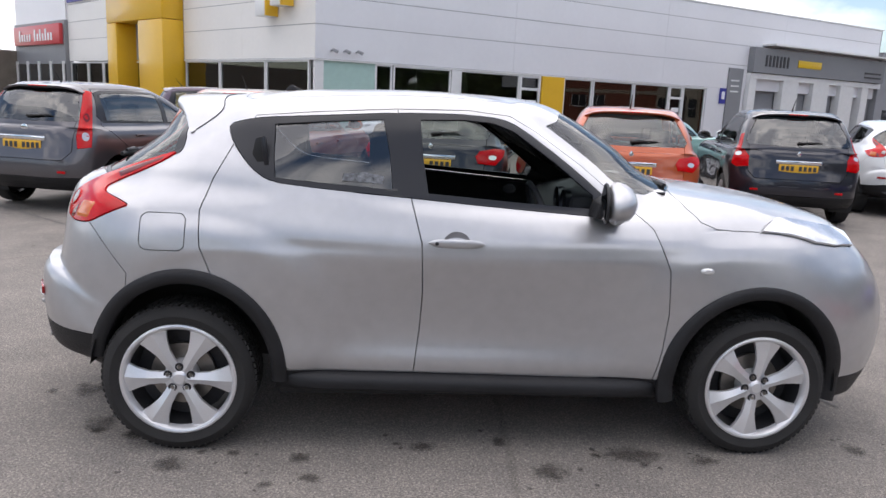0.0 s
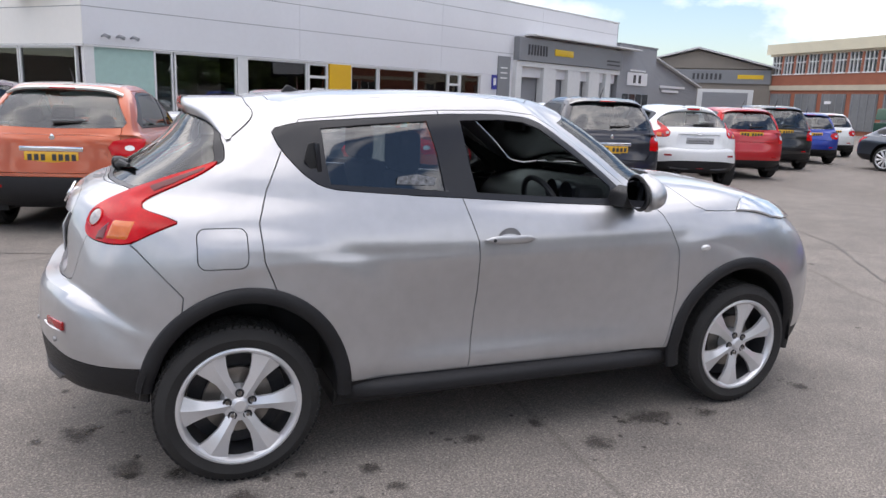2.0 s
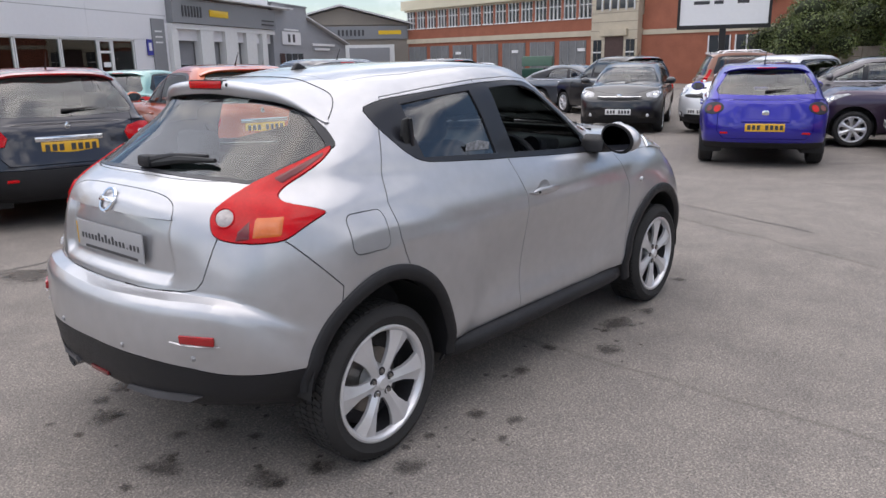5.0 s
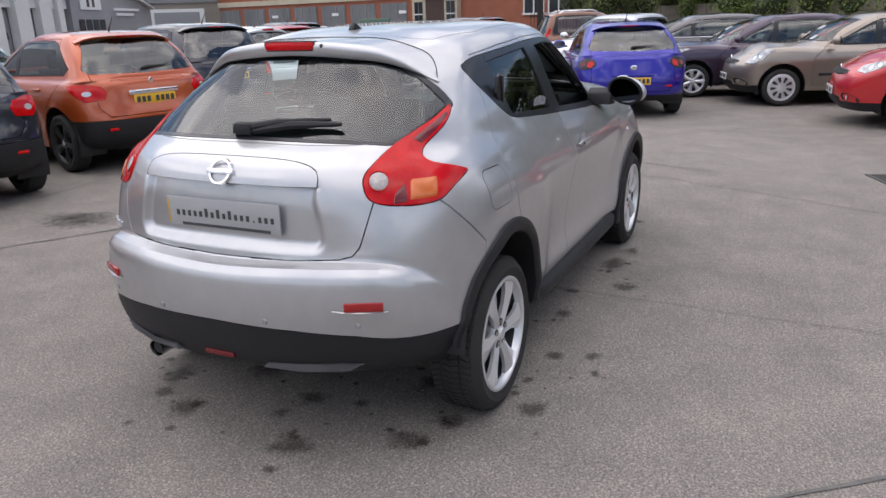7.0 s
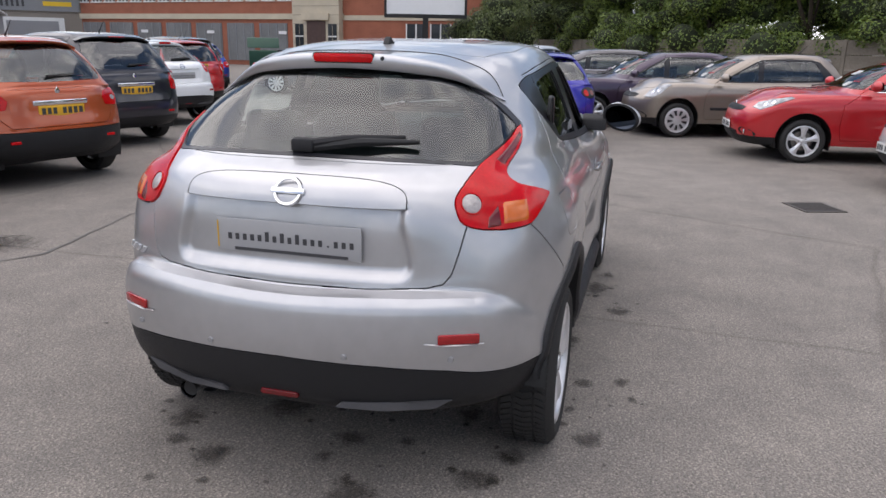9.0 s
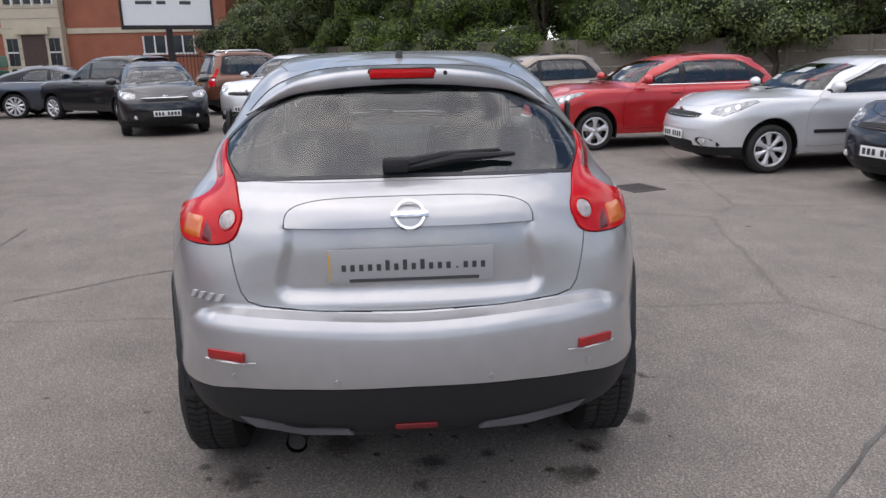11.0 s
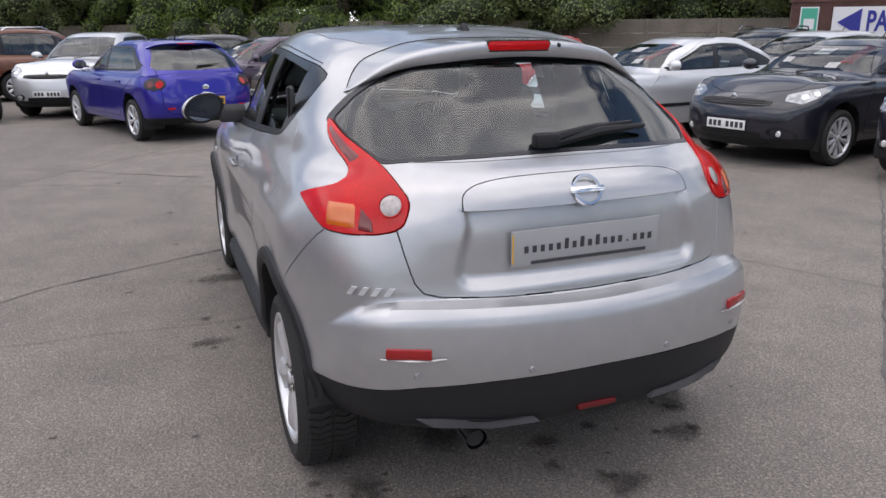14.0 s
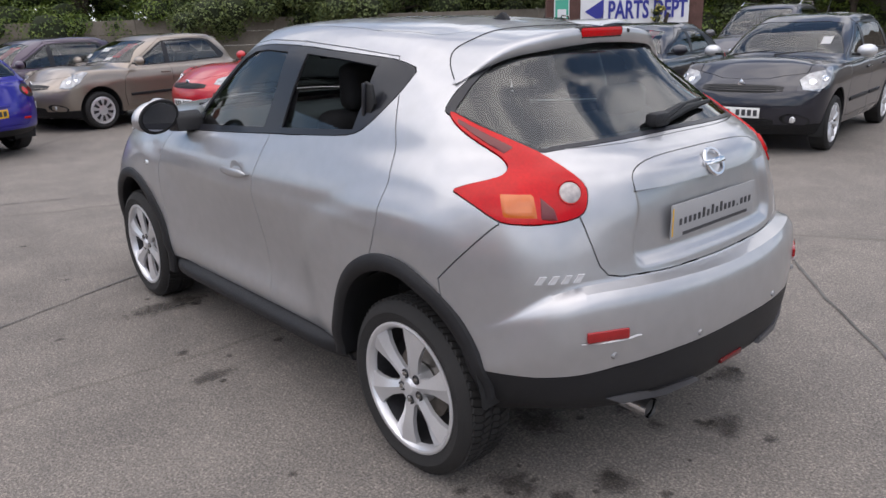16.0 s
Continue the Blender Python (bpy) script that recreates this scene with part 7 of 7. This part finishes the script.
            if x < .4 and abs(y) > .2 and inside(tl, (x + s * y) * .7071, z) and f.normal.y * s - f.normal.x > .1:
                k = ("tail_lamp", s)
            elif x > wb and abs(y) > .2 and inside(hl, (-x + s * y) * .7071, z):
                k = ("headlamp", s)
            elif x < rr + .2 and z > b and f.normal.x < -.12 and inside(win, y, z):
                k = ("rear_window", 0)
            elif x > rf - .4 and z > p["hood"] and f.normal.x > .15 and inside(screen, y, z):
                k = ("windscreen", 0)
            elif abs(y) > .3 and inside(dlo, x, z):
                k = ("rear_pane", s) if inside(panes[0], x, z) else ("front_pane", s) if inside(panes[1], x, z) else ("window_surround", s)
            elif abs(y) > .3 and inside(doors[0], x, z):
                k = ("front_door", s)
            elif abs(y) > .3 and len(doors) > 1 and inside(doors[1], x, z):
                k = ("rear_door", s)
            elif x < rr + .2 and f.normal.x < -.3 and inside(gate, y, z):
                k = ("tailgate", 0)
            elif x > cx and z > .6 and f.normal.z > .25 and inside(hoodp, x, y):
                k = ("bonnet", 0)
            elif z > H - .15 and inside(roofp, x, y):
                k = ("roof", 0)
            elif x < -.2 and z < rub_z:
                k = ("rear_skirt", 0)
            elif x > wb + .2 and z < rub_z - .1:
                k = ("front_skirt", 0)
            else:
                k = ("body", 0)
            bins.setdefault(k, []).append(f)
        return tree, y_at, {k: take(bm, fs) for k, fs in bins.items()}
    shape = tuple(p[k] for k in ("wb", "ro", "fo", "w", "h", "belt", "hood", "nose", "cowl", "roof_r", "roof_f", "rake", "R", "tail", "front", "estate", "three", "plate_r")) + (rub_z,)
    if shape not in SHAPES:
        SHAPES[shape] = carve()
    tree, y_at, pieces = SHAPES[shape]
    pieces = {k: q.copy() for k, q in pieces.items()}
    mats = {"tail_lamp": p["lens"], "headlamp": PARKED_HEADLENS, "window_surround": GLOSSTRIM, "rear_skirt": p["low"], "front_skirt": p["low"], "roof": p["two_tone"] or colour}
    out = {}
    for k, q in pieces.items():
        kind, s = k
        if kind in ("rear_window", "windscreen", "rear_pane", "front_pane"):
            out[k] = part({"rear_pane": "window_pane", "front_pane": "window_pane"}.get(kind, kind), swell(q, -.004), SCREEN if kind == "windscreen" else p["tint"], car)
            continue
        panel(q, .004, .012)
        if kind == "headlamp":
            swell(q, .004)
        if kind == "tail_lamp":
            swell(q, .006)
        out[k] = part(kind, q, mats.get(kind, colour), car)
    gate_ob = out.get(("tailgate", 0), car)
    # running gear
    part("floor_pan", boxmesh(wb + .6, p["w"] * .62, .2, (wb / 2, 0, .33), .02), SEAL, car)
    for s in (-1, 1):
        for x in (0, wb):
            wheel_parts(car, (x, s * (w - .022), R), s, 17 * x + 10 * s, R, p["rim"], .20, p["spokes"], p["metal"], False, p["style"])
            well = bmesh.new()
            rg = []
            for i in range(13):
                a = radians(-20 + 220 * i / 12)
                rg.append([well.verts.new((x + (R + .066) * math.cos(a), s * yy, R + .01 + (R + .07) * math.sin(a))) for yy in (w - .035, w - .34)])
            for u, v in zip(rg, rg[1:]):
                well.faces.new((u[0], u[1], v[1], v[0]))
            well.faces.new([q[1] for q in rg])
            part("wheel_well", well, SEAL, car)
    # cabin
    for y in (-.36, .36):
        plain_seat(car, wb * .48, y)
        plain_seat(car, .22 + max(0, rr), y)
    part("dashboard", boxmesh(.34, p["w"] * .72, .30, (cx - .32, 0, b - .12), .06), INTERIOR, car)
    sw = lathe([(.165, -.01), (.18, 0), (.165, .01)], 20, "x", True)
    bmesh.ops.transform(sw, matrix=pose(cx - .58, -.36, b - .04, 0, -22, 0), verts=sw.verts[:])
    part("steering_wheel", sw, INTERIOR, car)
    lin = bmesh.new()
    for s in (-1, 1):
        for xx0, xx1 in ((.25, cx - .2),):
            vs = [lin.verts.new((xx, s * (w * .90), zz)) for xx, zz in ((xx0, .3), (xx1, .3), (xx1, b - .06), (xx0, b - .02))]
            lin.faces.new(vs)
    part("cabin_lining", lin, INTERIOR, car)
    # mirrors and handles
    for s in (-1, 1):
        mb = bmesh.new()
        bmesh.ops.create_uvsphere(mb, u_segments=14, v_segments=9, radius=1)
        mx, mz = cx - .40, b + .11
        for v in mb.verts:
            x, y, z = v.co
            v.co = (mx + x * (.09 if x > 0 else .04), s * (w + .06 + y * .11), mz + z * .075)
        mir = part("door_mirror", mb, p.get("mirror", colour), car)
        gl = lathe([(0, 0), (1, 0)], 18, "x")
        for v in gl.verts:
            v.co = (mx - .043, s * (w + .06 + v.co.y * .09), mz + v.co.z * .058)
        part("mirror_glass", gl, MIRROR, mir)
        part("mirror_foot", boxmesh(.07, .10, .03, (mx + .03, s * (w - .04), mz - .04), .01), TRIM, mir)
        for key, hx in ((("front_door", s), bp + .14), (("rear_door", s), .42)):
            if key in out:
                hz = b - .10
                hy = y_at(hx, hz, s)
                part("handle", boxmesh(.19, .03, .028, (hx, s * (hy + .012), hz), .011), CHROME if p["chrome"] == "handles" else colour, out[key])
        if p["rub"]:
            for key, x0, x1 in ((("front_door", s), bp + .05, wb - R - .25), (("rear_door", s), R + .22, bp - .05)):
                if key in out:
                    mm = (x0 + x1) / 2
                    part("rubbing_strip", boxmesh(x1 - x0, .02, .045, (mm, s * (y_at(mm, .52, s) + .004), .52), .008), TRIM, out[key])
        if p["rails"]:
            part("roof_rail", join(tube([(rr + .25, s * w * .66, H - .05), (rr + .35, s * w * .66, H + .02), (rf - .45, s * w * .66, H + .025), (rf - .30, s * w * .66, H - .04)], .017, 8)), CHROME, car)
        if p["chrome"] == "belt":
            part("belt_trim", tube([(x, s * (y_at(x, hb - .012, s) + .004), hb - .012) for x in np.linspace(g + .45, cx - .46, 9)], .010, 6), CHROME, car)
        fx = xf - .24
        hit = tree.ray_cast(Vector((xf + 2, s * w * .66, .40)), Vector((-1, 0, 0)))
        lx = hit[0].x if hit[0] is not None else xf - .2
        fg = lathe([(0, .018), (.022, .016), (.028, .010), (.036, .008)], 18, "x")
        bmesh.ops.translate(fg, vec=(lx, s * w * .66, .40), verts=fg.verts[:])
        part("fog_lamp", fg, CLEARLENS, car)
        # tail lamp inserts
        lamp = out.get(("tail_lamp", s))
        if lamp:
            lt = BVHTree.FromPolygons([v.co.copy() for v in lamp.data.vertices], [tuple(q.vertices) for q in lamp.data.polygons])
            A, D = Vector((.7071, s * .7071, 0)), Vector((.7071, -s * .7071, 0))
            ca, cz_ = sum(q[0] for q in tl) / len(tl), sum(q[1] for q in tl) / len(tl)
            spots = [(ca, cz_ - .02, .05, .028, CLEARLENS)] if T != "round" else [(ca - .07, cz_, .05, .05, REDLENS), (ca + .05, cz_, .042, .042, DARKLENS)]
            if T == "tall":
                spots = [(ca - .01, b - .10, .04, .05, CLEARLENS), (ca + .02, b + .12, .035, .05, DARKLENS)]
            for sa, sz, ra, rz, mt in spots:
                bb = bmesh.new()
                vs = []
                for aa, zz in ellipse(sa, sz, ra, rz, n=16):
                    h = lt.ray_cast(A * aa - D * 3 + Vector((0, 0, zz)), D)
                    if h[0] is not None:
                        vs.append(bb.verts.new(h[0] - D * .004))
                if len(vs) > 5:
                    bb.faces.new(vs)
                    part("lamp_insert", bb, mt, lamp)
                else:
                    bb.free()
    # tail: plate, bright strip, badge, wiper, spoiler, high lamp
    zr = p["plate_r"]
    px = on_rear(tree, 0, zr)
    bars_plate(car, True, px, zr, YELLOWPLATE, tree)
    part("plate_strip", boxmesh(.03, .62, .055 if p["chrome"] is True else .034, (on_rear(tree, 0, zr + .085) - .006, 0, zr + .085), .012), CHROME if p["chrome"] else colour, gate_ob)
    bd = prism([(0, -.045), (.032, 0), (0, .045), (-.032, 0)] if p.get("badge", 0) == 0 else ellipse(0, 0, .05, .04, n=20), .012, (0, 1, 0), (0, 0, 1), (on_rear(tree, 0, zr + .20) - .010, 0, zr + .20), .002)
    part("badge", bd, CHROME, gate_ob)
    zw = b + .115
    pts = [(on_rear(tree, y, zw + .01 * k) - .02, y, zw + .012 * k) for k, y in enumerate((.02, -.15, -.32))]
    part("wiper", tube(pts, [.017, .011, .006], 6), SEAL, car)
    if p["spoiler"]:
        rows, sb = [], bmesh.new()
        for i in range(13):
            t = -1 + i / 6
            y = w * .66 * t
            d = .02 * t * t + .05 * abs(t) ** 6
            xs = rr - .06 + .07 * t * t
            rows.append([sb.verts.new(q) for q in ((xs + .22, y, H - .030 - d), (xs + .02, y, H - .052 - d), (xs - .01, y, H - .062 - d), (xs, y, H - .082 - d), (xs + .16, y, H - .098 - d))])
        for u, v in zip(rows, rows[1:]):
            for i in range(4):
                sb.faces.new((u[i], u[i + 1], v[i + 1], v[i]))
        sb.faces.new(rows[0]), sb.faces.new(rows[-1][::-1])
        bmesh.ops.recalc_face_normals(sb, faces=sb.faces[:])
        sp = part("roof_spoiler", sb, p["two_tone"] or colour, car)
        part("brake_light", boxmesh(.012, .26, .014, (rr - .068, 0, H - .070), .004), REDLENS, sp)
    part("aerial", tube([(rr + .35, 0, H - .02), (rr + .28, 0, H + .06), (rr + .20, 0, H + .15)], [.012, .006, .003], 6), SEAL, car)
    for s in (-1, 1):
        part("reflector", boxmesh(.02, .13, .03, (on_rear(tree, s * w * .6, .50) - .004, s * w * .6, .50), .006), REDLENS, car)
    # nose: plate, grille, intake, badge

    def on_front(y, z):
        h = tree.ray_cast(Vector((xf + 2, y, z)), Vector((-1, 0, 0)))
        return h[0].x if h[0] is not None else xf - .1
    bars_plate(car, False, on_front(0, .47), .47, WHITEPLATE, tree)

    def nose_panel(name, y1, z0, z1, material, up=.006):
        q = bmesh.new()
        cols = []
        pinch = min(.02, (z1 - z0) * .3)
        for i in range(13):
            y = -y1 + 2 * y1 * i / 12
            cols.append([q.verts.new((on_front(y, z) + up, y, z)) for z in (z0 + pinch * (abs(y) / y1) ** 4, (z0 + z1) / 2, z1 - pinch * (abs(y) / y1) ** 4)])
        for u, v in zip(cols, cols[1:]):
            for i in range(2):
                q.faces.new((u[i], u[i + 1], v[i + 1], v[i]))
        bmesh.ops.recalc_face_normals(q, faces=q.faces[:])
        bmesh.ops.solidify(q, geom=q.faces[:], thickness=.012)
        return part(name, q, material, car)
    nose_panel("grille", w * .52, n_ - .085, n_ - .005, SEAL)
    if p["grille"]:
        nose_panel("grille_bar", w * .50, n_ - .018, n_ - .004, p["grille"], .012)
    for k in range(3):
        nose_panel("grille_slat", w * .44, n_ - .072 + .022 * k, n_ - .064 + .022 * k, TRIM, .011)
    nose_panel("bumper_crease", w * .70, .545, .553, colour, .010)
    if p["badge_bar"]:
        nose_panel("grille_bar", w * .42, n_ - .030, n_ - .018, CHROME, .012)
    nose_panel("air_intake", w * .46, .275, .415, SEAL)
    for k in range(4):
        nose_panel("intake_slat", w * .44, .295 + .03 * k, .303 + .03 * k, TRIM, .012)
    for s in (-1, 1):
        q = bmesh.new()
        ring = []
        for a in ellipse(0, 0, 1, 1, n=18):
            y, z = s * w * .68 + a[0] * .135, .395 + a[1] * .062 - .02 * a[0] * s
            ring.append(q.verts.new((on_front(y, z) + .005, y, z)))
        q.faces.new(ring)
        bmesh.ops.solidify(q, geom=q.faces[:], thickness=.01)
        part("fog_lamp_recess", q, SEAL, car)
        lamp = out.get(("headlamp", s))
        if lamp:
            ca, cz_ = sum(k[0] for k in hl) / len(hl), sum(k[1] for k in hl) / len(hl)
            lt = BVHTree.FromPolygons([v.co.copy() for v in lamp.data.vertices], [tuple(k.vertices) for k in lamp.data.polygons])
            A, D = Vector((-.7071, s * .7071, 0)), Vector((-.7071, -s * .7071, 0))
            for sa, sz, ra in ((ca - .06, cz_ - .028, .038), (ca + .06, cz_ + .008, .034)):
                h = lt.ray_cast(A * sa - D * 6 + Vector((0, 0, sz)), D)
                if h[0] is None:
                    continue
                no = h[1] if h[1].dot(D) < 0 else -h[1]
                bulb = lathe([(0, .001), (ra * .5, .002), (ra * .9, .006), (ra, .004), (ra * 1.05, -.01)], 18, "z")
                bmesh.ops.transform(bulb, matrix=Matrix.Translation(h[0]) @ no.to_track_quat("Z", "Y").to_matrix().to_4x4(), verts=bulb.verts[:])
                part("lamp_reflector", bulb, CHROME, lamp)
    part("badge", prism([(0, -.055), (.04, 0), (0, .055), (-.04, 0)] if p.get("badge", 0) == 0 else ellipse(0, 0, .055, .045, n=20), .012, (0, 1, 0), (0, 0, 1), (on_front(0, n_ + .0) + .010, 0, n_ + .0), .002), CHROME, car)
    for y0, y1 in ((-.5, .0), (.0, .48)):
        part("front_wiper", tube([(cx + .01, y0, p["hood"] + .03), (cx - .05, (y0 + y1) / 2, p["hood"] + .06), (cx - .10, y1, p["hood"] + .085)], [.012, .008, .005], 6), SEAL, car)
    # stickers inside the windscreen
    def on_screen(y, z):
        h = tree.ray_cast(Vector((cx + 2, y, z)), Vector((-1, 0, 0)))
        return h[0].x if h[0] is not None else cx
    for (y0, z0, y1, z1, mt) in p["stickers"]:
        q = bmesh.new()
        q.faces.new([q.verts.new((on_screen(y, z) + .003, y, z)) for y, z in ((y0, z0), (y1, z0), (y1, z1), (y0, z1))])
        bmesh.ops.solidify(q, geom=q.faces[:], thickness=.002)
        part("window_sticker", q, mt, car)
    return car

# ---- parked cars ----
ORANGE = paint("burnt_orange_paint", (.42, .075, .015), .35)
# pale colour puts the mirrored sky into an orange car's roof
ROOF_SKY = paint("roof_sky_paint", (.62, .60, .55))
DARKGREY = paint("dark_grey_paint", (.10, .095, .105), .6)
NIGHT = paint("midnight_paint", (.012, .012, .022), .3)
BLACK = paint("black_paint", (.008, .008, .010), .2)
WHITE = paint("white_paint", (.78, .79, .80))
RED = paint("red_paint", (.48, .012, .018), .2)
DEEPRED = paint("deep_red_paint", (.30, .012, .015), .2)
BLUE = paint("violet_blue_paint", (.018, .012, .30), .45)
STEEL = paint("steel_blue_paint", (.085, .10, .125), .7)
BEIGE = paint("beige_metallic_paint", (.30, .255, .215), .65)
LIGHT = paint("light_silver_paint", (.66, .665, .68), .4)
TEAL = paint("pale_teal_paint", (.25, .45, .42), .3)
BROWN = paint("copper_brown_paint", (.17, .065, .035), .5)
PLUM = paint("plum_paint", (.05, .03, .06), .5)
RACE = paint("bright_blue_paint", (.02, .05, .35), .3)
SALE = [(.34, 1.13, .48, 1.33, REDSTICKER), (-.10, 1.22, .10, 1.28, WHITESTICKER), (.22, 1.07, .36, 1.13, WHITESTICKER), (-.42, 1.12, -.30, 1.18, WHITESTICKER)]


def rear_at(x, y, deg):
    """Pose by the middle of the rear axle."""
    return pose(x, y, 0, 0, 0, deg)


def front_at(x, y, deg, wb):
    """Pose by the middle of the front axle."""
    h = Vector((math.cos(radians(deg)), math.sin(radians(deg))))
    return pose(x - h.x * wb, y - h.y * wb, 0, 0, 0, deg)


MINI = dict(h=1.56, belt=1.02, hood=1.02, nose=.76, roof_r=-.12, rake=.22, estate=True)
CITY = dict(wb=2.58, ro=.66, fo=.78, w=1.70, h=1.49, belt=.95, hood=.97, nose=.70, cowl=2.02, roof_r=.0, roof_f=1.38, rake=.32)
hatchback("dark grey metallic compact people carrier with tall red tail lamps", DARKGREY, rear_at(-3.25, 5.85, 73), tail="tall", spokes=7, plate_r=.80, **{**MINI, "wb": 2.60, "ro": .70, "fo": .78, "w": 1.69, "tint": PRIVACY}, chrome=True, badge=1)
CAPT = dict(wb=2.60, ro=.68, fo=.84, w=1.78, h=1.57, belt=1.03, hood=1.03, nose=.78, roof_r=.05, rake=.34, tail="corner", chrome=True, plate_r=.80, R=.335, rim=.225, spokes=5, metal=DARKALLOY, skirt=.60)
hatchback("burnt orange small crossover, roof coloured pale for its sky reflection", ORANGE, rear_at(-.97, 5.50, 76), two_tone=ROOF_SKY, **CAPT)
hatchback("black small crossover with dark red roof", NIGHT, rear_at(1.50, 5.42, 76), two_tone=DEEPRED, **CAPT)
hatchback("burnt orange small crossover with dark wheels", ORANGE, rear_at(3.96, 5.54, 76), **CAPT)
hatchback("midnight blue people carrier with red and clear tail lamps", NIGHT, rear_at(6.87, 6.90, 74), tail="upper", wb=2.70, ro=.80, fo=.84, w=1.84, h=1.64, belt=1.06, hood=1.05, nose=.78, roof_r=-.14, rake=.20, estate=True, chrome=True, plate_r=.82, tint=PRIVACY, R=.33)
white_crossover = crossover(WHITE, rear_at(9.6, 7.85, 70), "white small crossover hatchback with black lower bumper", 110, 60, False)
hatchback("red compact people carrier", RED, rear_at(12.3, 9.3, 70), tail="tall", **{**MINI, "wb": 2.60, "ro": .70, "fo": .78, "w": 1.69, "tint": PRIVACY}, plate_r=.98)
hatchback("black sports utility vehicle with yellow rear plate", BLACK, rear_at(15.3, 11.2, 66), tail="upper", **{**MINI, "h": 1.64, "R": .34, "rim": .22, "w": 1.8}, plate_r=.98)
hatchback("bright blue hatchback in a row of parked cars", RACE, rear_at(18.3, 12.8, 62), **CITY)
hatchback("white hatchback at the far end of the row", WHITE, rear_at(22.0, 15.2, 62), **CITY)
hatchback("steel blue coupe with large alloy wheels", STEEL, rear_at(19.1, 10.2, -84), wb=2.75, ro=1.0, fo=.92, w=1.81, h=1.40, belt=.93, hood=.93, nose=.70, cowl=2.02, roof_r=.10, roof_f=1.30, rake=.70, three=True, R=.33, rim=.235, spokes=10, spoiler=False, chrome="belt")
hatchback("black hatchback with clear wide headlamps", BLACK, front_at(13.2, 4.72, 200, 2.63), wb=2.63, ro=.78, fo=.86, w=1.77, h=1.46, belt=.96, hood=.97, nose=.72, cowl=2.15, roof_r=.0, roof_f=1.42, rake=.5, three=False, spokes=7, badge=1, grille=CHROME)
hatchback("violet blue hatchback with round tail lamps", BLUE, rear_at(9.70, .72, 21), wb=2.64, ro=.76, fo=.90, w=1.75, h=1.46, belt=.96, hood=.95, nose=.70, cowl=2.05, roof_r=.05, roof_f=1.40, rake=.34, tail="round", lens=DARKALLOY, badge=1, plate_r=.58, skirt=.36, low=SEAL, spokes=7)
hatchback("dark plum hatchback with sale sticker in the screen", PLUM, front_at(13.1, .25, 108, 2.58), **CITY, stickers=SALE, style=0, spokes=7)
hatchback("beige metallic hatchback with sale sticker in the screen", BEIGE, front_at(11.95, -1.35, 106, 2.58), **CITY, stickers=SALE, rub=True, style=1, front="tall")
hatchback("bright red hatchback with chrome window line", RED, front_at(9.50, -3.12, 96, 2.65), wb=2.65, ro=.80, fo=.88, w=1.80, h=1.47, belt=.98, hood=.97, nose=.70, cowl=2.02, roof_r=.0, roof_f=1.36, rake=.42, stickers=SALE, chrome="belt", spokes=5, badge=1)
hatchback("silver three-door hatchback with sale sticker in the screen", LIGHT, front_at(6.88, -4.66, 94, 2.61), wb=2.61, ro=.76, fo=.90, w=1.75, h=1.43, belt=.95, hood=.95, nose=.70, cowl=2.02, roof_r=.05, roof_f=1.32, rake=.5, three=True, stickers=SALE, spokes=7, rub=True, badge=1)
hatchback("blue-black three-door coupe with sale sticker in the screen", NIGHT, front_at(4.56, -5.89, 101, 2.64), wb=2.64, ro=.78, fo=.88, w=1.80, h=1.42, belt=.96, hood=.96, nose=.70, cowl=2.05, roof_r=.05, roof_f=1.35, rake=.55, three=True, stickers=SALE, spokes=10, R=.325, rim=.22)
hatchback("dark blue hatchback with silver door mirrors", NIGHT, front_at(2.38, -6.40, 98, 2.58), **CITY, mirror=LIGHT, stickers=[(.42, 1.14, .52, 1.22, WHITESTICKER)], rub=True, spokes=9, front="tall")
# second rank
hatchback("plum small sports utility vehicle beside the showroom", PLUM, rear_at(-3.6, 12.6, 15), **{**MINI, "h": 1.6})
hatchback("pale silver electric hatchback parked beside the showroom", LIGHT, rear_at(3.2, 14.6, 172), **CITY)
hatchback("pale teal hatchback parked behind the first row", TEAL, rear_at(6.5, 13.6, 30), **CITY)
hatchback("white estate car behind the first row", WHITE, rear_at(9.6, 12.6, 70), **{**CITY, "h": 1.52})
hatchback("copper brown sports utility vehicle with roof rails", BROWN, rear_at(18.6, 4.6, -62), **{**MINI, "h": 1.68, "R": .34, "rim": .22, "w": 1.82}, rails=True, tail="upper")
hatchback("silver sports utility vehicle with black grille", LIGHT, front_at(13.9, 2.75, 160, 2.65), **{**MINI, "wb": 2.65, "h": 1.58, "R": .34}, front="tall")
hatchback("black sports utility vehicle parked by the office", BLACK, rear_at(17.0, 6.2, 60), **{**MINI, "h": 1.62}, tail="upper", plate_r=.98)
hatchback("dark grey estate car with silver roof edge", DARKGREY, front_at(15.0, 2.0, 108, 2.65), **{**MINI, "wb": 2.65, "ro": .95, "h": 1.52}, chrome="belt")
hatchback("black estate car with silver roof rails", BLACK, front_at(9.3, -9.6, 120, 2.7), **{**MINI, "wb": 2.7, "ro": .95, "h": 1.55}, rails=True)
hatchback("dark grey sports utility vehicle with roof rails", DARKGREY, front_at(5.5, -11.8, 100, 2.65), **{**MINI, "h": 1.68}, rails=True)
hatchback("silver hatchback in the shade of the hedge", LIGHT, front_at(8.2, -9.0, 98, 2.58), **CITY)

hero = crossover(SILVER, pose(0, 0, 0), "silver metallic small crossover hatchback with dark trim, one window down")
